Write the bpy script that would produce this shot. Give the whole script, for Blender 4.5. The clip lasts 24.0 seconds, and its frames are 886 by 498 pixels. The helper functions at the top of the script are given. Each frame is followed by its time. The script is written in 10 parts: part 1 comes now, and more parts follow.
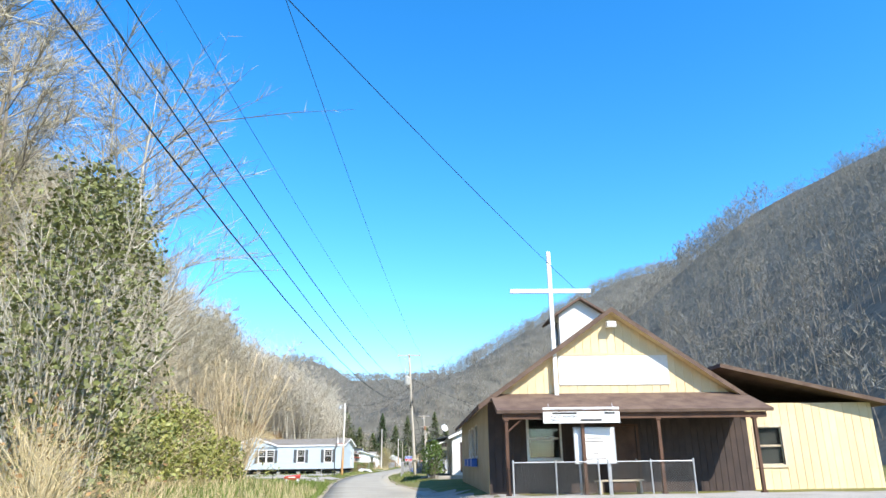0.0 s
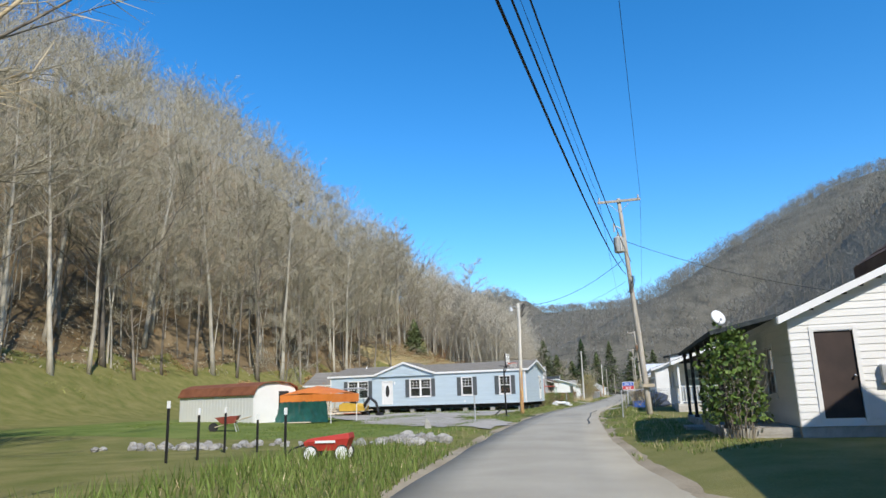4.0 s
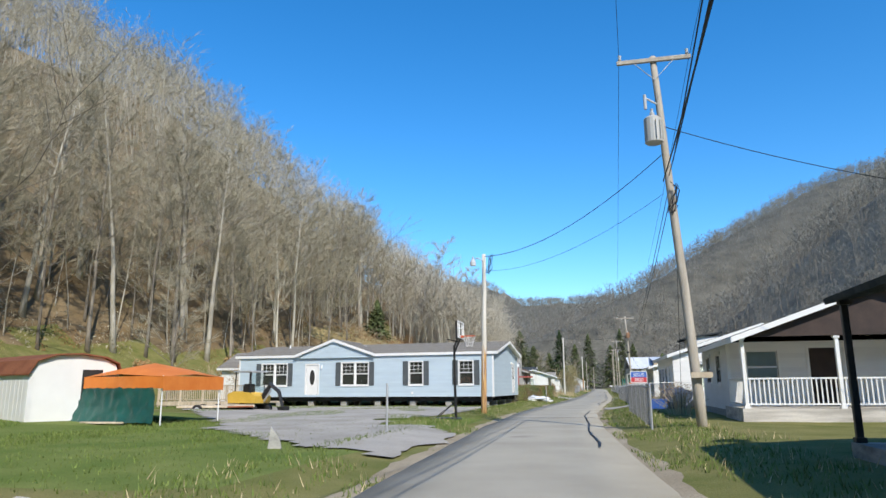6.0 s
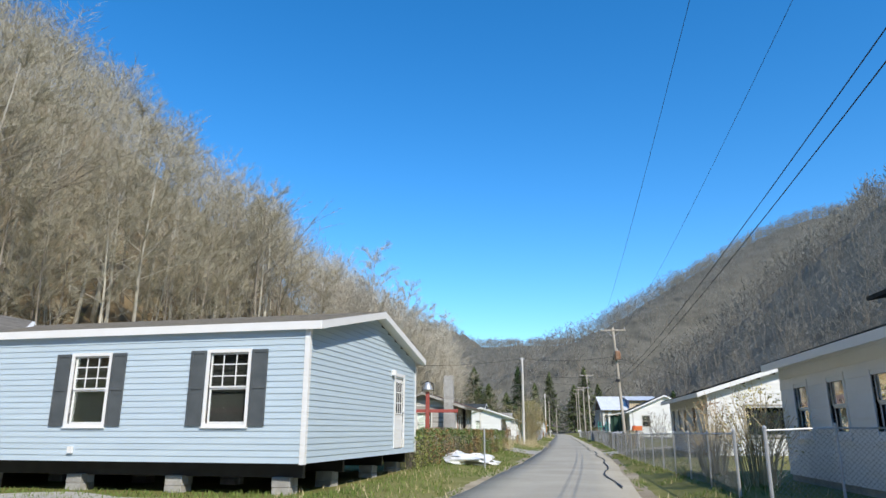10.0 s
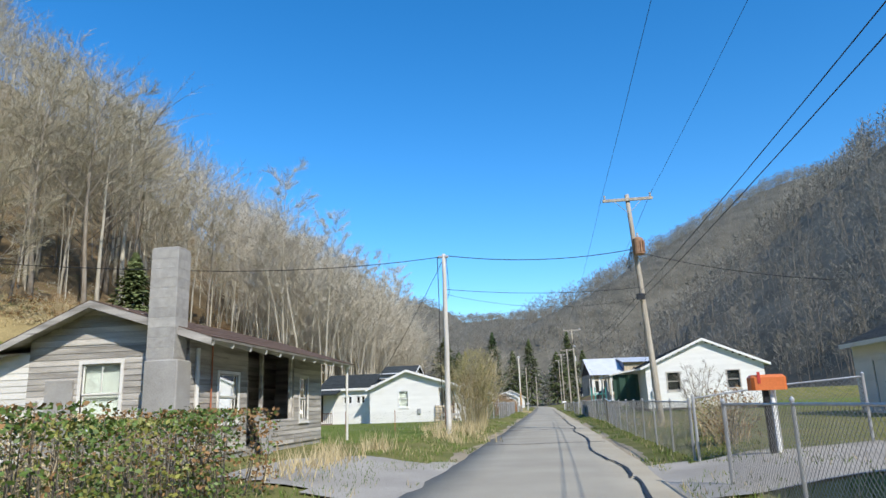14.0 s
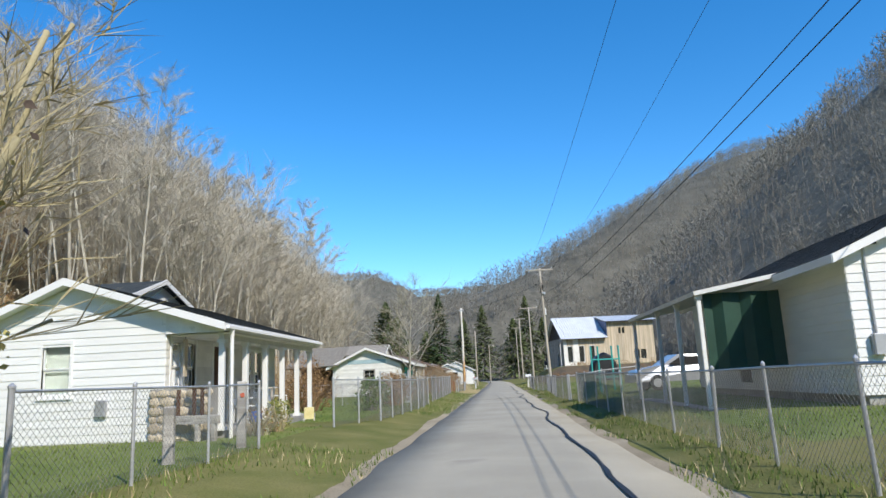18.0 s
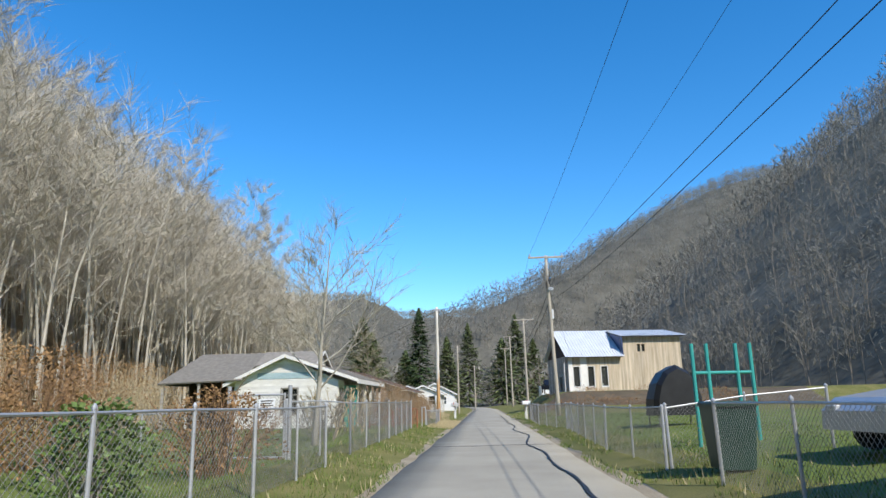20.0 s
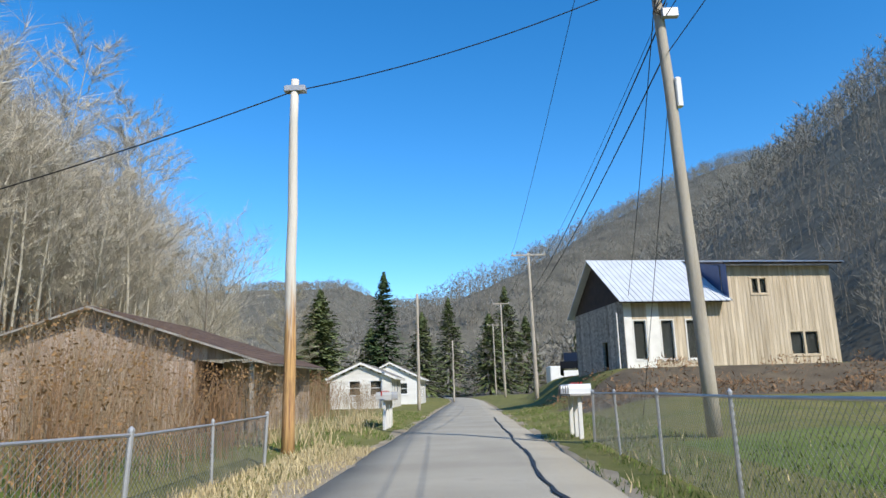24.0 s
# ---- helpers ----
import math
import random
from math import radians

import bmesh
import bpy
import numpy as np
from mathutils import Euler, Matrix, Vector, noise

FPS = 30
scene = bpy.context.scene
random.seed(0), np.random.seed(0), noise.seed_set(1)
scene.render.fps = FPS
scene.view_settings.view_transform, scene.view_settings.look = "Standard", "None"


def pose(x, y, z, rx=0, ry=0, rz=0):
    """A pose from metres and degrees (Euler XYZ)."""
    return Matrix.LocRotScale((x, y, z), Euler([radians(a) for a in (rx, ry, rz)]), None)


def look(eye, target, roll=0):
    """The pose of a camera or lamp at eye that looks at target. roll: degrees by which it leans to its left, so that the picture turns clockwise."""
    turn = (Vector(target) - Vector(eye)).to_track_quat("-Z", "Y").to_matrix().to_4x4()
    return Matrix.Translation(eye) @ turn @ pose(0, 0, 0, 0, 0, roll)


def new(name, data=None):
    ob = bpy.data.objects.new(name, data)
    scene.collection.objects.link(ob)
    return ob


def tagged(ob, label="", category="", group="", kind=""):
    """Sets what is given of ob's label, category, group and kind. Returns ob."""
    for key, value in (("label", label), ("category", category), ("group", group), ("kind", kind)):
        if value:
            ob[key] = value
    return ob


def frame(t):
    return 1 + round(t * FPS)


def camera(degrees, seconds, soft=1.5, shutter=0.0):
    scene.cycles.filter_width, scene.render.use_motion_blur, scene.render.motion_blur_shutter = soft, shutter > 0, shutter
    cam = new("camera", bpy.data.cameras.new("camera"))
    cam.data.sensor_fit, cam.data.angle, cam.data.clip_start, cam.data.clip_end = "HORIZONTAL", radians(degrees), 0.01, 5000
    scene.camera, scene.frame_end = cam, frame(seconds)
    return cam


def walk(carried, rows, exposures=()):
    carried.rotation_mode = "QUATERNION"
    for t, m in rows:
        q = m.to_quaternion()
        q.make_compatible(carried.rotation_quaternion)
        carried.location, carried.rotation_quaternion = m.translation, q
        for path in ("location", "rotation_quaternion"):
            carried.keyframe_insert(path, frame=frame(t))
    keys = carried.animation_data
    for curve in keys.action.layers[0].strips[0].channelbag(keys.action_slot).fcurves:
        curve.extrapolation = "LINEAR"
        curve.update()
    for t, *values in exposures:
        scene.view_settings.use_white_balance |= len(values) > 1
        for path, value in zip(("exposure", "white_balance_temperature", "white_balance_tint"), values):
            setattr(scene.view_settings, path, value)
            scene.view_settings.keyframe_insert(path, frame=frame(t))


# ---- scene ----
cam = camera(66.37, 24.0)
# seconds; x, y, z; yaw, pitch, roll
PATH = [
    (0.0, 4.068, -0.000, 1.427, -1.60, 17.47, 0.70),
    (0.5, 4.156, 3.691, 1.458, 3.30, 15.68, 0.16),
    (1.0, 4.169, 7.692, 1.469, 7.81, 14.28, 3.76),
    (1.5, 4.031, 11.581, 1.454, 6.92, 12.27, 0.95),
    (2.0, 3.817, 15.313, 1.430, 9.59, 11.29, 1.57),
    (2.5, 3.581, 18.839, 1.449, 12.11, 11.35, 2.54),
    (4.5, 1.847, 33.210, 1.509, 15.32, 12.39, 1.25),
    (5.0, 1.456, 36.985, 1.503, 15.00, 12.18, 0.35),
    (5.5, 1.080, 40.910, 1.469, 13.94, 11.58, 0.20),
    (6.0, 0.697, 44.695, 1.455, 12.86, 11.50, 0.38),
    (6.5, 0.290, 48.629, 1.461, 11.31, 11.50, 0.53),
    (7.0, -0.039, 52.451, 1.471, 9.68, 11.00, 1.02),
    (7.5, -0.309, 56.379, 1.437, 9.79, 11.39, -0.14),
    (8.0, -0.491, 60.071, 1.435, 10.09, 11.39, 2.89),
    (8.5, -0.637, 63.697, 1.396, 9.69, 14.25, 2.23),
    (9.0, -0.757, 67.372, 1.503, 9.28, 17.07, 0.75),
    (9.5, -0.859, 70.947, 1.450, 9.37, 16.59, -0.52),
    (10.0, -0.873, 74.574, 1.489, 9.38, 14.97, -0.05),
    (10.5, -0.873, 78.325, 1.428, 7.46, 12.64, 0.30),
    (11.0, -0.829, 82.127, 1.434, 5.89, 10.61, 0.31),
    (11.5, -0.726, 85.937, 1.338, 2.89, 11.41, 0.94),
    (13.5, -0.172, 101.959, 1.456, 7.40, 13.10, 1.68),
    (14.0, -0.093, 106.115, 1.408, 8.19, 13.06, 2.06),
    (14.5, -0.050, 110.264, 1.446, 7.97, 14.62, 2.15),
    (15.0, -0.016, 114.442, 1.467, 5.93, 14.43, 1.18),
    (15.5, 0.017, 118.667, 1.456, 5.18, 13.68, 2.05),
    (16.0, 0.039, 122.947, 1.426, 5.68, 12.49, 2.28),
    (16.5, 0.097, 127.365, 1.438, 5.86, 11.43, 1.45),
    (17.0, 0.148, 131.807, 1.443, 5.30, 11.72, 3.11),
    (17.5, 0.060, 135.956, 1.436, 4.88, 11.90, 2.81),
    (18.0, -0.018, 140.272, 1.422, 4.53, 10.86, 2.62),
    (18.5, -0.080, 144.731, 1.462, 4.30, 12.33, 2.70),
    (20.5, -0.145, 163.199, 1.482, 3.12, 12.80, 1.04),
    (21.0, -0.084, 167.621, 1.497, 3.49, 12.22, 1.40),
    (21.5, -0.016, 171.873, 1.451, 4.56, 12.67, 0.14),
    (22.0, 0.079, 176.046, 1.470, 2.49, 10.29, 1.69),
    (22.5, 0.228, 180.241, 1.464, 4.07, 11.79, 3.14),
    (23.0, 0.326, 184.466, 1.451, 4.44, 13.41, 2.58),
    (23.5, 0.338, 188.603, 1.431, 6.40, 12.15, 2.60),
    (24.0, 0.364, 192.953, 1.372, 2.08, 11.94, 1.54),
]
walk(cam, [(t, pose(x, y, z, 90 + pitch, roll, yaw)) for t, x, y, z, yaw, pitch, roll in PATH], [(0.0, 1.35), (1.0, 0.95), (2.0, 0.66), (3.0, 0.6), (24.0, 0.6)])

import itertools

# ---------------------------------------------------------------- light
SUN = Vector((0.70, -0.95, 1.0)).normalized()
world = bpy.data.worlds.new("world")
scene.world = world
world.use_nodes = True
wn = world.node_tree
sky = wn.nodes.new("ShaderNodeTexSky")
sky.sky_type = "NISHITA"
sky.sun_disc = False
sky.sun_elevation = math.asin(SUN.z)
sky.sun_rotation = math.atan2(SUN.x, SUN.y)
sky.altitude = 400
sky.air_density, sky.dust_density, sky.ozone_density = 1.0, 0.25, 4.5
bg = wn.nodes["Background"]
bg.inputs["Strength"].default_value = 0.15
tone = wn.nodes.new("ShaderNodeHueSaturation")
tone.inputs["Saturation"].default_value = 1.3
tone.inputs["Hue"].default_value = 0.499
wn.links.new(sky.outputs["Color"], tone.inputs["Color"])
wn.links.new(tone.outputs["Color"], bg.inputs["Color"])
sun = new("sun", bpy.data.lights.new("sun", "SUN"))
sun.data.energy, sun.data.angle, sun.data.color = 3.25, radians(0.5), (1.0, 0.93, 0.82)
sun.matrix_world = look((0, 0, 60), Vector((0, 0, 60)) - SUN)


# ---------------------------------------------------------------- materials
def mat(name, c1, c2=None, scale=3.0, rough=0.8, bump=0.0, metal=0.0, fine=60.0, stain=None, vary=0.0, stretch=(1, 1, 1), island=False, amount=0.35):
    """A procedural surface: two scales of noise, an optional stain colour, and a shift of tone from piece to piece."""
    m = bpy.data.materials.new(name)
    m.use_nodes = True
    t = m.node_tree
    n, l = t.nodes, t.links
    b = n["Principled BSDF"]
    b.inputs["Roughness"].default_value, b.inputs["Metallic"].default_value = rough, metal
    co = n.new("ShaderNodeTexCoord")
    mp = n.new("ShaderNodeMapping")
    mp.inputs["Scale"].default_value = stretch
    l.new(co.outputs["Object"], mp.inputs["Vector"])
    inf = n.new("ShaderNodeObjectInfo")
    geo = n.new("ShaderNodeNewGeometry")
    src = geo.outputs["Random Per Island"] if island else inf.outputs["Random"]
    add = n.new("ShaderNodeVectorMath")
    add.operation = "MULTIPLY_ADD"
    comb = n.new("ShaderNodeCombineXYZ")
    for i in range(3):
        l.new(src, comb.inputs[i])
    l.new(comb.outputs[0], add.inputs[0])
    add.inputs[1].default_value = (17.0, 31.0, 23.0) if vary else (0, 0, 0)
    l.new(mp.outputs[0], add.inputs[2])
    n1 = n.new("ShaderNodeTexNoise")
    n1.inputs["Scale"].default_value, n1.inputs["Detail"].default_value = scale, 5
    l.new(add.outputs[0], n1.inputs["Vector"])
    n2 = n.new("ShaderNodeTexNoise")
    n2.inputs["Scale"].default_value, n2.inputs["Detail"].default_value = fine, 3
    l.new(add.outputs[0], n2.inputs["Vector"])
    rp = n.new("ShaderNodeValToRGB")
    rp.color_ramp.elements[0].position, rp.color_ramp.elements[1].position = 0.32, 0.68
    rp.color_ramp.elements[0].color = (*c1, 1)
    rp.color_ramp.elements[1].color = (*(c2 or c1), 1)
    if stain:
        e = rp.color_ramp.elements.new(0.8)
        e.color = (*stain, 1)
    l.new(n1.outputs["Fac"], rp.inputs["Fac"])
    hs = n.new("ShaderNodeHueSaturation")
    l.new(rp.outputs["Color"], hs.inputs["Color"])
    ma = n.new("ShaderNodeMapRange")
    ma.inputs["To Min"].default_value, ma.inputs["To Max"].default_value = 1 - amount, 1 + amount
    l.new(n2.outputs["Fac"], ma.inputs["Value"])
    if vary:
        mv = n.new("ShaderNodeMapRange")
        mv.inputs["To Min"].default_value, mv.inputs["To Max"].default_value = 1 - vary, 1 + vary
        l.new(src, mv.inputs["Value"])
        mu = n.new("ShaderNodeMath")
        mu.operation = "MULTIPLY"
        l.new(ma.outputs[0], mu.inputs[0])
        l.new(mv.outputs[0], mu.inputs[1])
        l.new(mu.outputs[0], hs.inputs["Value"])
    else:
        l.new(ma.outputs[0], hs.inputs["Value"])
    l.new(hs.outputs["Color"], b.inputs["Base Color"])
    if bump:
        bp = n.new("ShaderNodeBump")
        bp.inputs["Strength"].default_value, bp.inputs["Distance"].default_value = bump, 0.02
        l.new(n2.outputs["Fac"], bp.inputs["Height"])
        l.new(bp.outputs[0], b.inputs["Normal"])
    return m


def glass(name, tint=(0.75, 0.85, 0.85)):
    m = bpy.data.materials.new(name)
    m.use_nodes = True
    b = m.node_tree.nodes["Principled BSDF"]
    b.inputs["Base Color"].default_value = (*tint, 1)
    b.inputs["Roughness"].default_value = 0.03
    b.inputs["Transmission Weight"].default_value = 1.0
    b.inputs["IOR"].default_value = 1.45
    return m


VINYL = mat("vinyl_pale_blue", (0.47, 0.57, 0.64), (0.51, 0.61, 0.67), 1.2, 0.55, 0.03, vary=0.025, amount=0.04)
WHITE = mat("white_trim", (0.78, 0.78, 0.76), (0.82, 0.82, 0.8), 2.0, 0.5, 0.05, amount=0.06)
WHITE_SIDING = mat("white_siding", (0.74, 0.74, 0.72), (0.80, 0.80, 0.78), 1.0, 0.6, 0.06, vary=0.03, amount=0.07)
WHITE_OLD = mat("white_peeling_paint", (0.66, 0.65, 0.61), (0.76, 0.75, 0.71), 2.5, 0.8, 0.25, vary=0.08, stain=(0.42, 0.40, 0.36), amount=0.18)
CREAM = mat("cream_panel", (0.66, 0.52, 0.30), (0.72, 0.58, 0.36), 1.2, 0.7, 0.12, vary=0.05, amount=0.1)
# Tan side panels; the shade on that wall is put into their colour.
TAN_PANEL_SHADED = mat("tan_panel_shaded", (0.34, 0.275, 0.17), (0.42, 0.35, 0.23), 1.2, 0.75, 0.12, vary=0.06, stain=(0.26, 0.21, 0.13), amount=0.15)
SHACK_WOOD = mat("pinkish_weathered_board", (0.36, 0.285, 0.235), (0.50, 0.42, 0.36), 1.2, 0.9, 0.5, vary=0.25, stretch=(6, 6, 0.4), stain=(0.2, 0.15, 0.12), amount=0.4)
GREY_WOOD = mat("grey_weathered_wood", (0.30, 0.28, 0.25), (0.60, 0.57, 0.52), 2.2, 0.9, 0.5, vary=0.25, stretch=(0.25, 1, 3), stain=(0.12, 0.10, 0.09), amount=0.35)
RAW_WOOD = mat("raw_board", (0.42, 0.34, 0.235), (0.62, 0.53, 0.40), 1.5, 0.85, 0.3, vary=0.16, stretch=(3, 3, 0.3), amount=0.2)
BROWN_WOOD = mat("brown_stained_wood", (0.07, 0.035, 0.022), (0.12, 0.06, 0.035), 2.0, 0.8, 0.2, vary=0.1)
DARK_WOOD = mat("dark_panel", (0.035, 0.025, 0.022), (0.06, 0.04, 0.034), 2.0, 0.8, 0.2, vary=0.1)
POLE_WOOD = mat("pole_wood", (0.36, 0.32, 0.26), (0.52, 0.47, 0.39), 1.5, 0.9, 0.5, stretch=(4, 4, 0.35), stain=(0.20, 0.17, 0.14), amount=0.3)
POLE_PALE = mat("pale_pole_wood", (0.50, 0.475, 0.43), (0.70, 0.675, 0.63), 1.5, 0.85, 0.4, stretch=(4, 4, 0.3), amount=0.22)
SHINGLE = mat("grey_shingle", (0.22, 0.205, 0.18), (0.29, 0.272, 0.24), 5.0, 0.95, 0.5, vary=0.15, fine=150, amount=0.25)
SHINGLE_DARK = mat("charcoal_shingle", (0.035, 0.042, 0.045), (0.06, 0.068, 0.07), 4.0, 0.9, 0.5, vary=0.15, fine=150, amount=0.3)
SHINGLE_BROWN = mat("brown_roll_roof", (0.11, 0.075, 0.06), (0.17, 0.12, 0.09), 2.0, 0.9, 0.4, vary=0.1, amount=0.3)
TIN = mat("galvanised_tin", (0.60, 0.63, 0.66), (0.70, 0.73, 0.75), 1.0, 0.5, 0.05, metal=0.12, stain=(0.44, 0.42, 0.40), amount=0.1)
# Tin in shade: the dark blue of its unlit side is the base colour.
SHADED_TIN = mat("shaded_sheet_metal", (0.02, 0.05, 0.15), (0.03, 0.07, 0.19), 1.5, 0.4, 0.05, metal=0.2, amount=0.1)
RUST_TIN = mat("rusty_tin", (0.20, 0.07, 0.035), (0.30, 0.12, 0.06), 2.0, 0.75, 0.2, metal=0.3, stain=(0.14, 0.05, 0.03))
GLASS = glass("window_glass")
# Near-black standing in for unlit interiors behind windows, door glass and openings.
DARK_IN = mat("unlit_room_dark", (0.02, 0.02, 0.02), (0.035, 0.033, 0.03), 1.0, 0.9)
CURTAIN = mat("curtain_cloth", (0.55, 0.55, 0.52), (0.66, 0.66, 0.62), 3.0, 0.9, 0.2, stretch=(8, 8, 0.4))
SHUTTER = mat("charcoal_shutter", (0.07, 0.082, 0.088), (0.10, 0.112, 0.118), 3.0, 0.55, 0.05, amount=0.1)
BLOCK = mat("concrete_block", (0.34, 0.33, 0.31), (0.44, 0.43, 0.40), 6.0, 0.95, 0.6, vary=0.12, fine=90)
PLASTER = mat("cement_render", (0.30, 0.29, 0.27), (0.40, 0.39, 0.37), 1.5, 0.95, 0.4, stain=(0.24, 0.23, 0.22), fine=60)
STONE = mat("field_stone", (0.26, 0.22, 0.17), (0.42, 0.37, 0.29), 2.5, 0.9, 0.6, vary=0.3)
BUFF_STONE = mat("buff_stone", (0.42, 0.35, 0.25), (0.58, 0.50, 0.38), 3.0, 0.9, 0.5, vary=0.25, amount=0.4)
PALE_YELLOW = mat("faded_yellow_board", (0.62, 0.52, 0.22), (0.7, 0.62, 0.33), 4.0, 0.6, 0.1)
ROCK = mat("grey_rock", (0.26, 0.25, 0.23), (0.42, 0.41, 0.38), 2.5, 0.95, 0.8, vary=0.25, fine=25)
ASPHALT = mat("worn_asphalt", (0.345, 0.318, 0.255), (0.425, 0.393, 0.318), 0.5, 0.92, 0.35, fine=110, stain=(0.27, 0.25, 0.215), amount=0.3)
TAR = mat("tar_seal", (0.016, 0.016, 0.016), (0.026, 0.026, 0.026), 4.0, 0.6, 0.1)
GRAVEL = mat("pale_gravel", (0.33, 0.31, 0.27), (0.45, 0.42, 0.37), 0.6, 0.95, 0.7, fine=55, stain=(0.18, 0.165, 0.14), amount=0.4)
GRASS = mat("grass_ground", (0.135, 0.148, 0.042), (0.225, 0.207, 0.078), 0.9, 0.95, 0.9, fine=38, stain=(0.24, 0.19, 0.09), amount=0.5)
LAWN = mat("green_lawn", (0.11, 0.16, 0.034), (0.185, 0.22, 0.062), 0.5, 0.95, 0.8, fine=40, stain=(0.22, 0.22, 0.08), amount=0.45)
DEAD_GRASS = mat("dead_hill_grass", (0.25, 0.195, 0.085), (0.38, 0.31, 0.15), 0.35, 0.95, 0.9, fine=9, stain=(0.16, 0.155, 0.055), amount=0.5)
LITTER = mat("leaf_litter", (0.15, 0.11, 0.06), (0.25, 0.19, 0.11), 0.2, 0.95, 0.9, fine=7, stain=(0.10, 0.085, 0.035), amount=0.5)
DIRT = mat("bare_dirt", (0.27, 0.225, 0.155), (0.40, 0.34, 0.245), 0.7, 0.95, 0.7, fine=30, stain=(0.14, 0.12, 0.07), amount=0.4)
BANK_EARTH = mat("bank_earth", (0.085, 0.066, 0.042), (0.15, 0.118, 0.075), 0.8, 0.95, 0.9, fine=20, stain=(0.13, 0.13, 0.05), amount=0.5)
# Floor of the far woods, greyed in colour for the haze of distance.
WOODS_FLOOR = mat("far_hazed_woodland_floor", (0.095, 0.09, 0.07), (0.16, 0.15, 0.12), 0.05, 0.95, 0.5, fine=0.6, stain=(0.07, 0.068, 0.05), amount=0.5)
BARK = mat("grey_bark", (0.17, 0.145, 0.115), (0.30, 0.27, 0.225), 1.6, 0.95, 0.6, vary=0.25, stretch=(3, 3, 0.5), amount=0.3)
BARK_PALE = mat("pale_bark", (0.36, 0.335, 0.275), (0.54, 0.51, 0.43), 1.6, 0.9, 0.5, vary=0.15, stretch=(2, 2, 0.6), stain=(0.22, 0.19, 0.15), amount=0.25)
TWIG = mat("bare_twigs", (0.31, 0.28, 0.20), (0.46, 0.42, 0.31), 0.3, 0.95, 0, vary=0.25, island=True, amount=0.25)
# Lighter copy of the twigs, with haze and glare put into the colour.
TWIG_GLARE = mat("glare_pale_twigs", (0.42, 0.385, 0.31), (0.58, 0.535, 0.44), 0.3, 0.95, 0, vary=0.25, island=True, amount=0.25)
# Greyer copy of the twigs: distance haze is put into the colour.
TWIG_FAR = mat("far_hazed_twigs", (0.19, 0.18, 0.15), (0.30, 0.285, 0.24), 0.03, 0.95, 0, vary=0.30, island=True, amount=0.2)
CANE = mat("tan_canes", (0.42, 0.34, 0.21), (0.56, 0.47, 0.31), 1.5, 0.9, 0, vary=0.25, island=True, amount=0.2)
OLIVE_CANE = mat("olive_canes", (0.29, 0.25, 0.135), (0.41, 0.355, 0.21), 1.5, 0.9, 0, vary=0.25, island=True, amount=0.2)
BRIAR = mat("briar_canes", (0.25, 0.185, 0.115), (0.37, 0.285, 0.185), 1.5, 0.9, 0, vary=0.3, island=True, amount=0.2)
CANE_RED = mat("russet_twigs", (0.22, 0.13, 0.07), (0.33, 0.21, 0.12), 1.5, 0.9, 0, vary=0.3, island=True, amount=0.2)
BUD = mat("yellow_buds", (0.32, 0.29, 0.10), (0.44, 0.39, 0.15), 1.5, 0.8, 0, vary=0.25, island=True)
POD = mat("dark_seed_heads", (0.045, 0.032, 0.024), (0.08, 0.055, 0.04), 1.5, 0.85, 0, vary=0.3, island=True)
TAN_LEAF = mat("tan_beech_leaf", (0.36, 0.21, 0.09), (0.50, 0.32, 0.15), 1.0, 0.85, 0, vary=0.3, island=True)
STRAW = mat("dry_straw", (0.42, 0.34, 0.19), (0.58, 0.49, 0.30), 1.2, 0.9, 0, vary=0.25, island=True)
BLADE = mat("grass_blade", (0.095, 0.15, 0.032), (0.18, 0.22, 0.065), 0.6, 0.8, 0, vary=0.35, island=True)
LEAF = mat("green_leaf", (0.07, 0.13, 0.025), (0.13, 0.19, 0.04), 0.8, 0.55, 0, vary=0.4, island=True)
LEAF_Y = mat("yellow_green_leaf", (0.19, 0.21, 0.045), (0.30, 0.29, 0.08), 0.8, 0.55, 0, vary=0.35, island=True)
LEAF_OLIVE = mat("olive_leaf", (0.11, 0.135, 0.04), (0.20, 0.205, 0.075), 0.8, 0.6, 0, vary=0.4, island=True)
LEAF_BROWN = mat("brown_leaf", (0.22, 0.13, 0.06), (0.32, 0.20, 0.095), 0.8, 0.85, 0, vary=0.3, island=True)
NEEDLE = mat("spruce_needles", (0.042, 0.078, 0.032), (0.085, 0.125, 0.05), 0.5, 0.8, 0, vary=0.35, island=True)
NEEDLE_PALE = mat("cedar_needles", (0.105, 0.14, 0.055), (0.17, 0.2, 0.085), 0.5, 0.8, 0, vary=0.35, island=True)
STEEL = mat("galvanised_steel", (0.42, 0.43, 0.44), (0.52, 0.53, 0.54), 3.0, 0.5, 0.1, metal=0.5, amount=0.15)
DULL_STEEL = mat("dull_fence_wire", (0.22, 0.22, 0.21), (0.32, 0.32, 0.31), 3.0, 0.6, 0.0, metal=0.4, amount=0.15)
RUST = mat("rusty_pipe", (0.30, 0.10, 0.05), (0.44, 0.18, 0.10), 4.0, 0.8, 0.3, metal=0.2, amount=0.3)
BLACK = mat("black_metal", (0.012, 0.012, 0.013), (0.022, 0.022, 0.024), 3.0, 0.45, 0.05)
CABLE = mat("black_cable", (0.015, 0.015, 0.015), (0.022, 0.022, 0.022), 3.0, 0.7)
CERAMIC = mat("insulator", (0.45, 0.47, 0.48), (0.6, 0.62, 0.63), 3.0, 0.25)
CAN_GREY = mat("transformer_grey", (0.40, 0.40, 0.38), (0.50, 0.50, 0.47), 2.0, 0.5, 0.05, stain=(0.30, 0.20, 0.13))
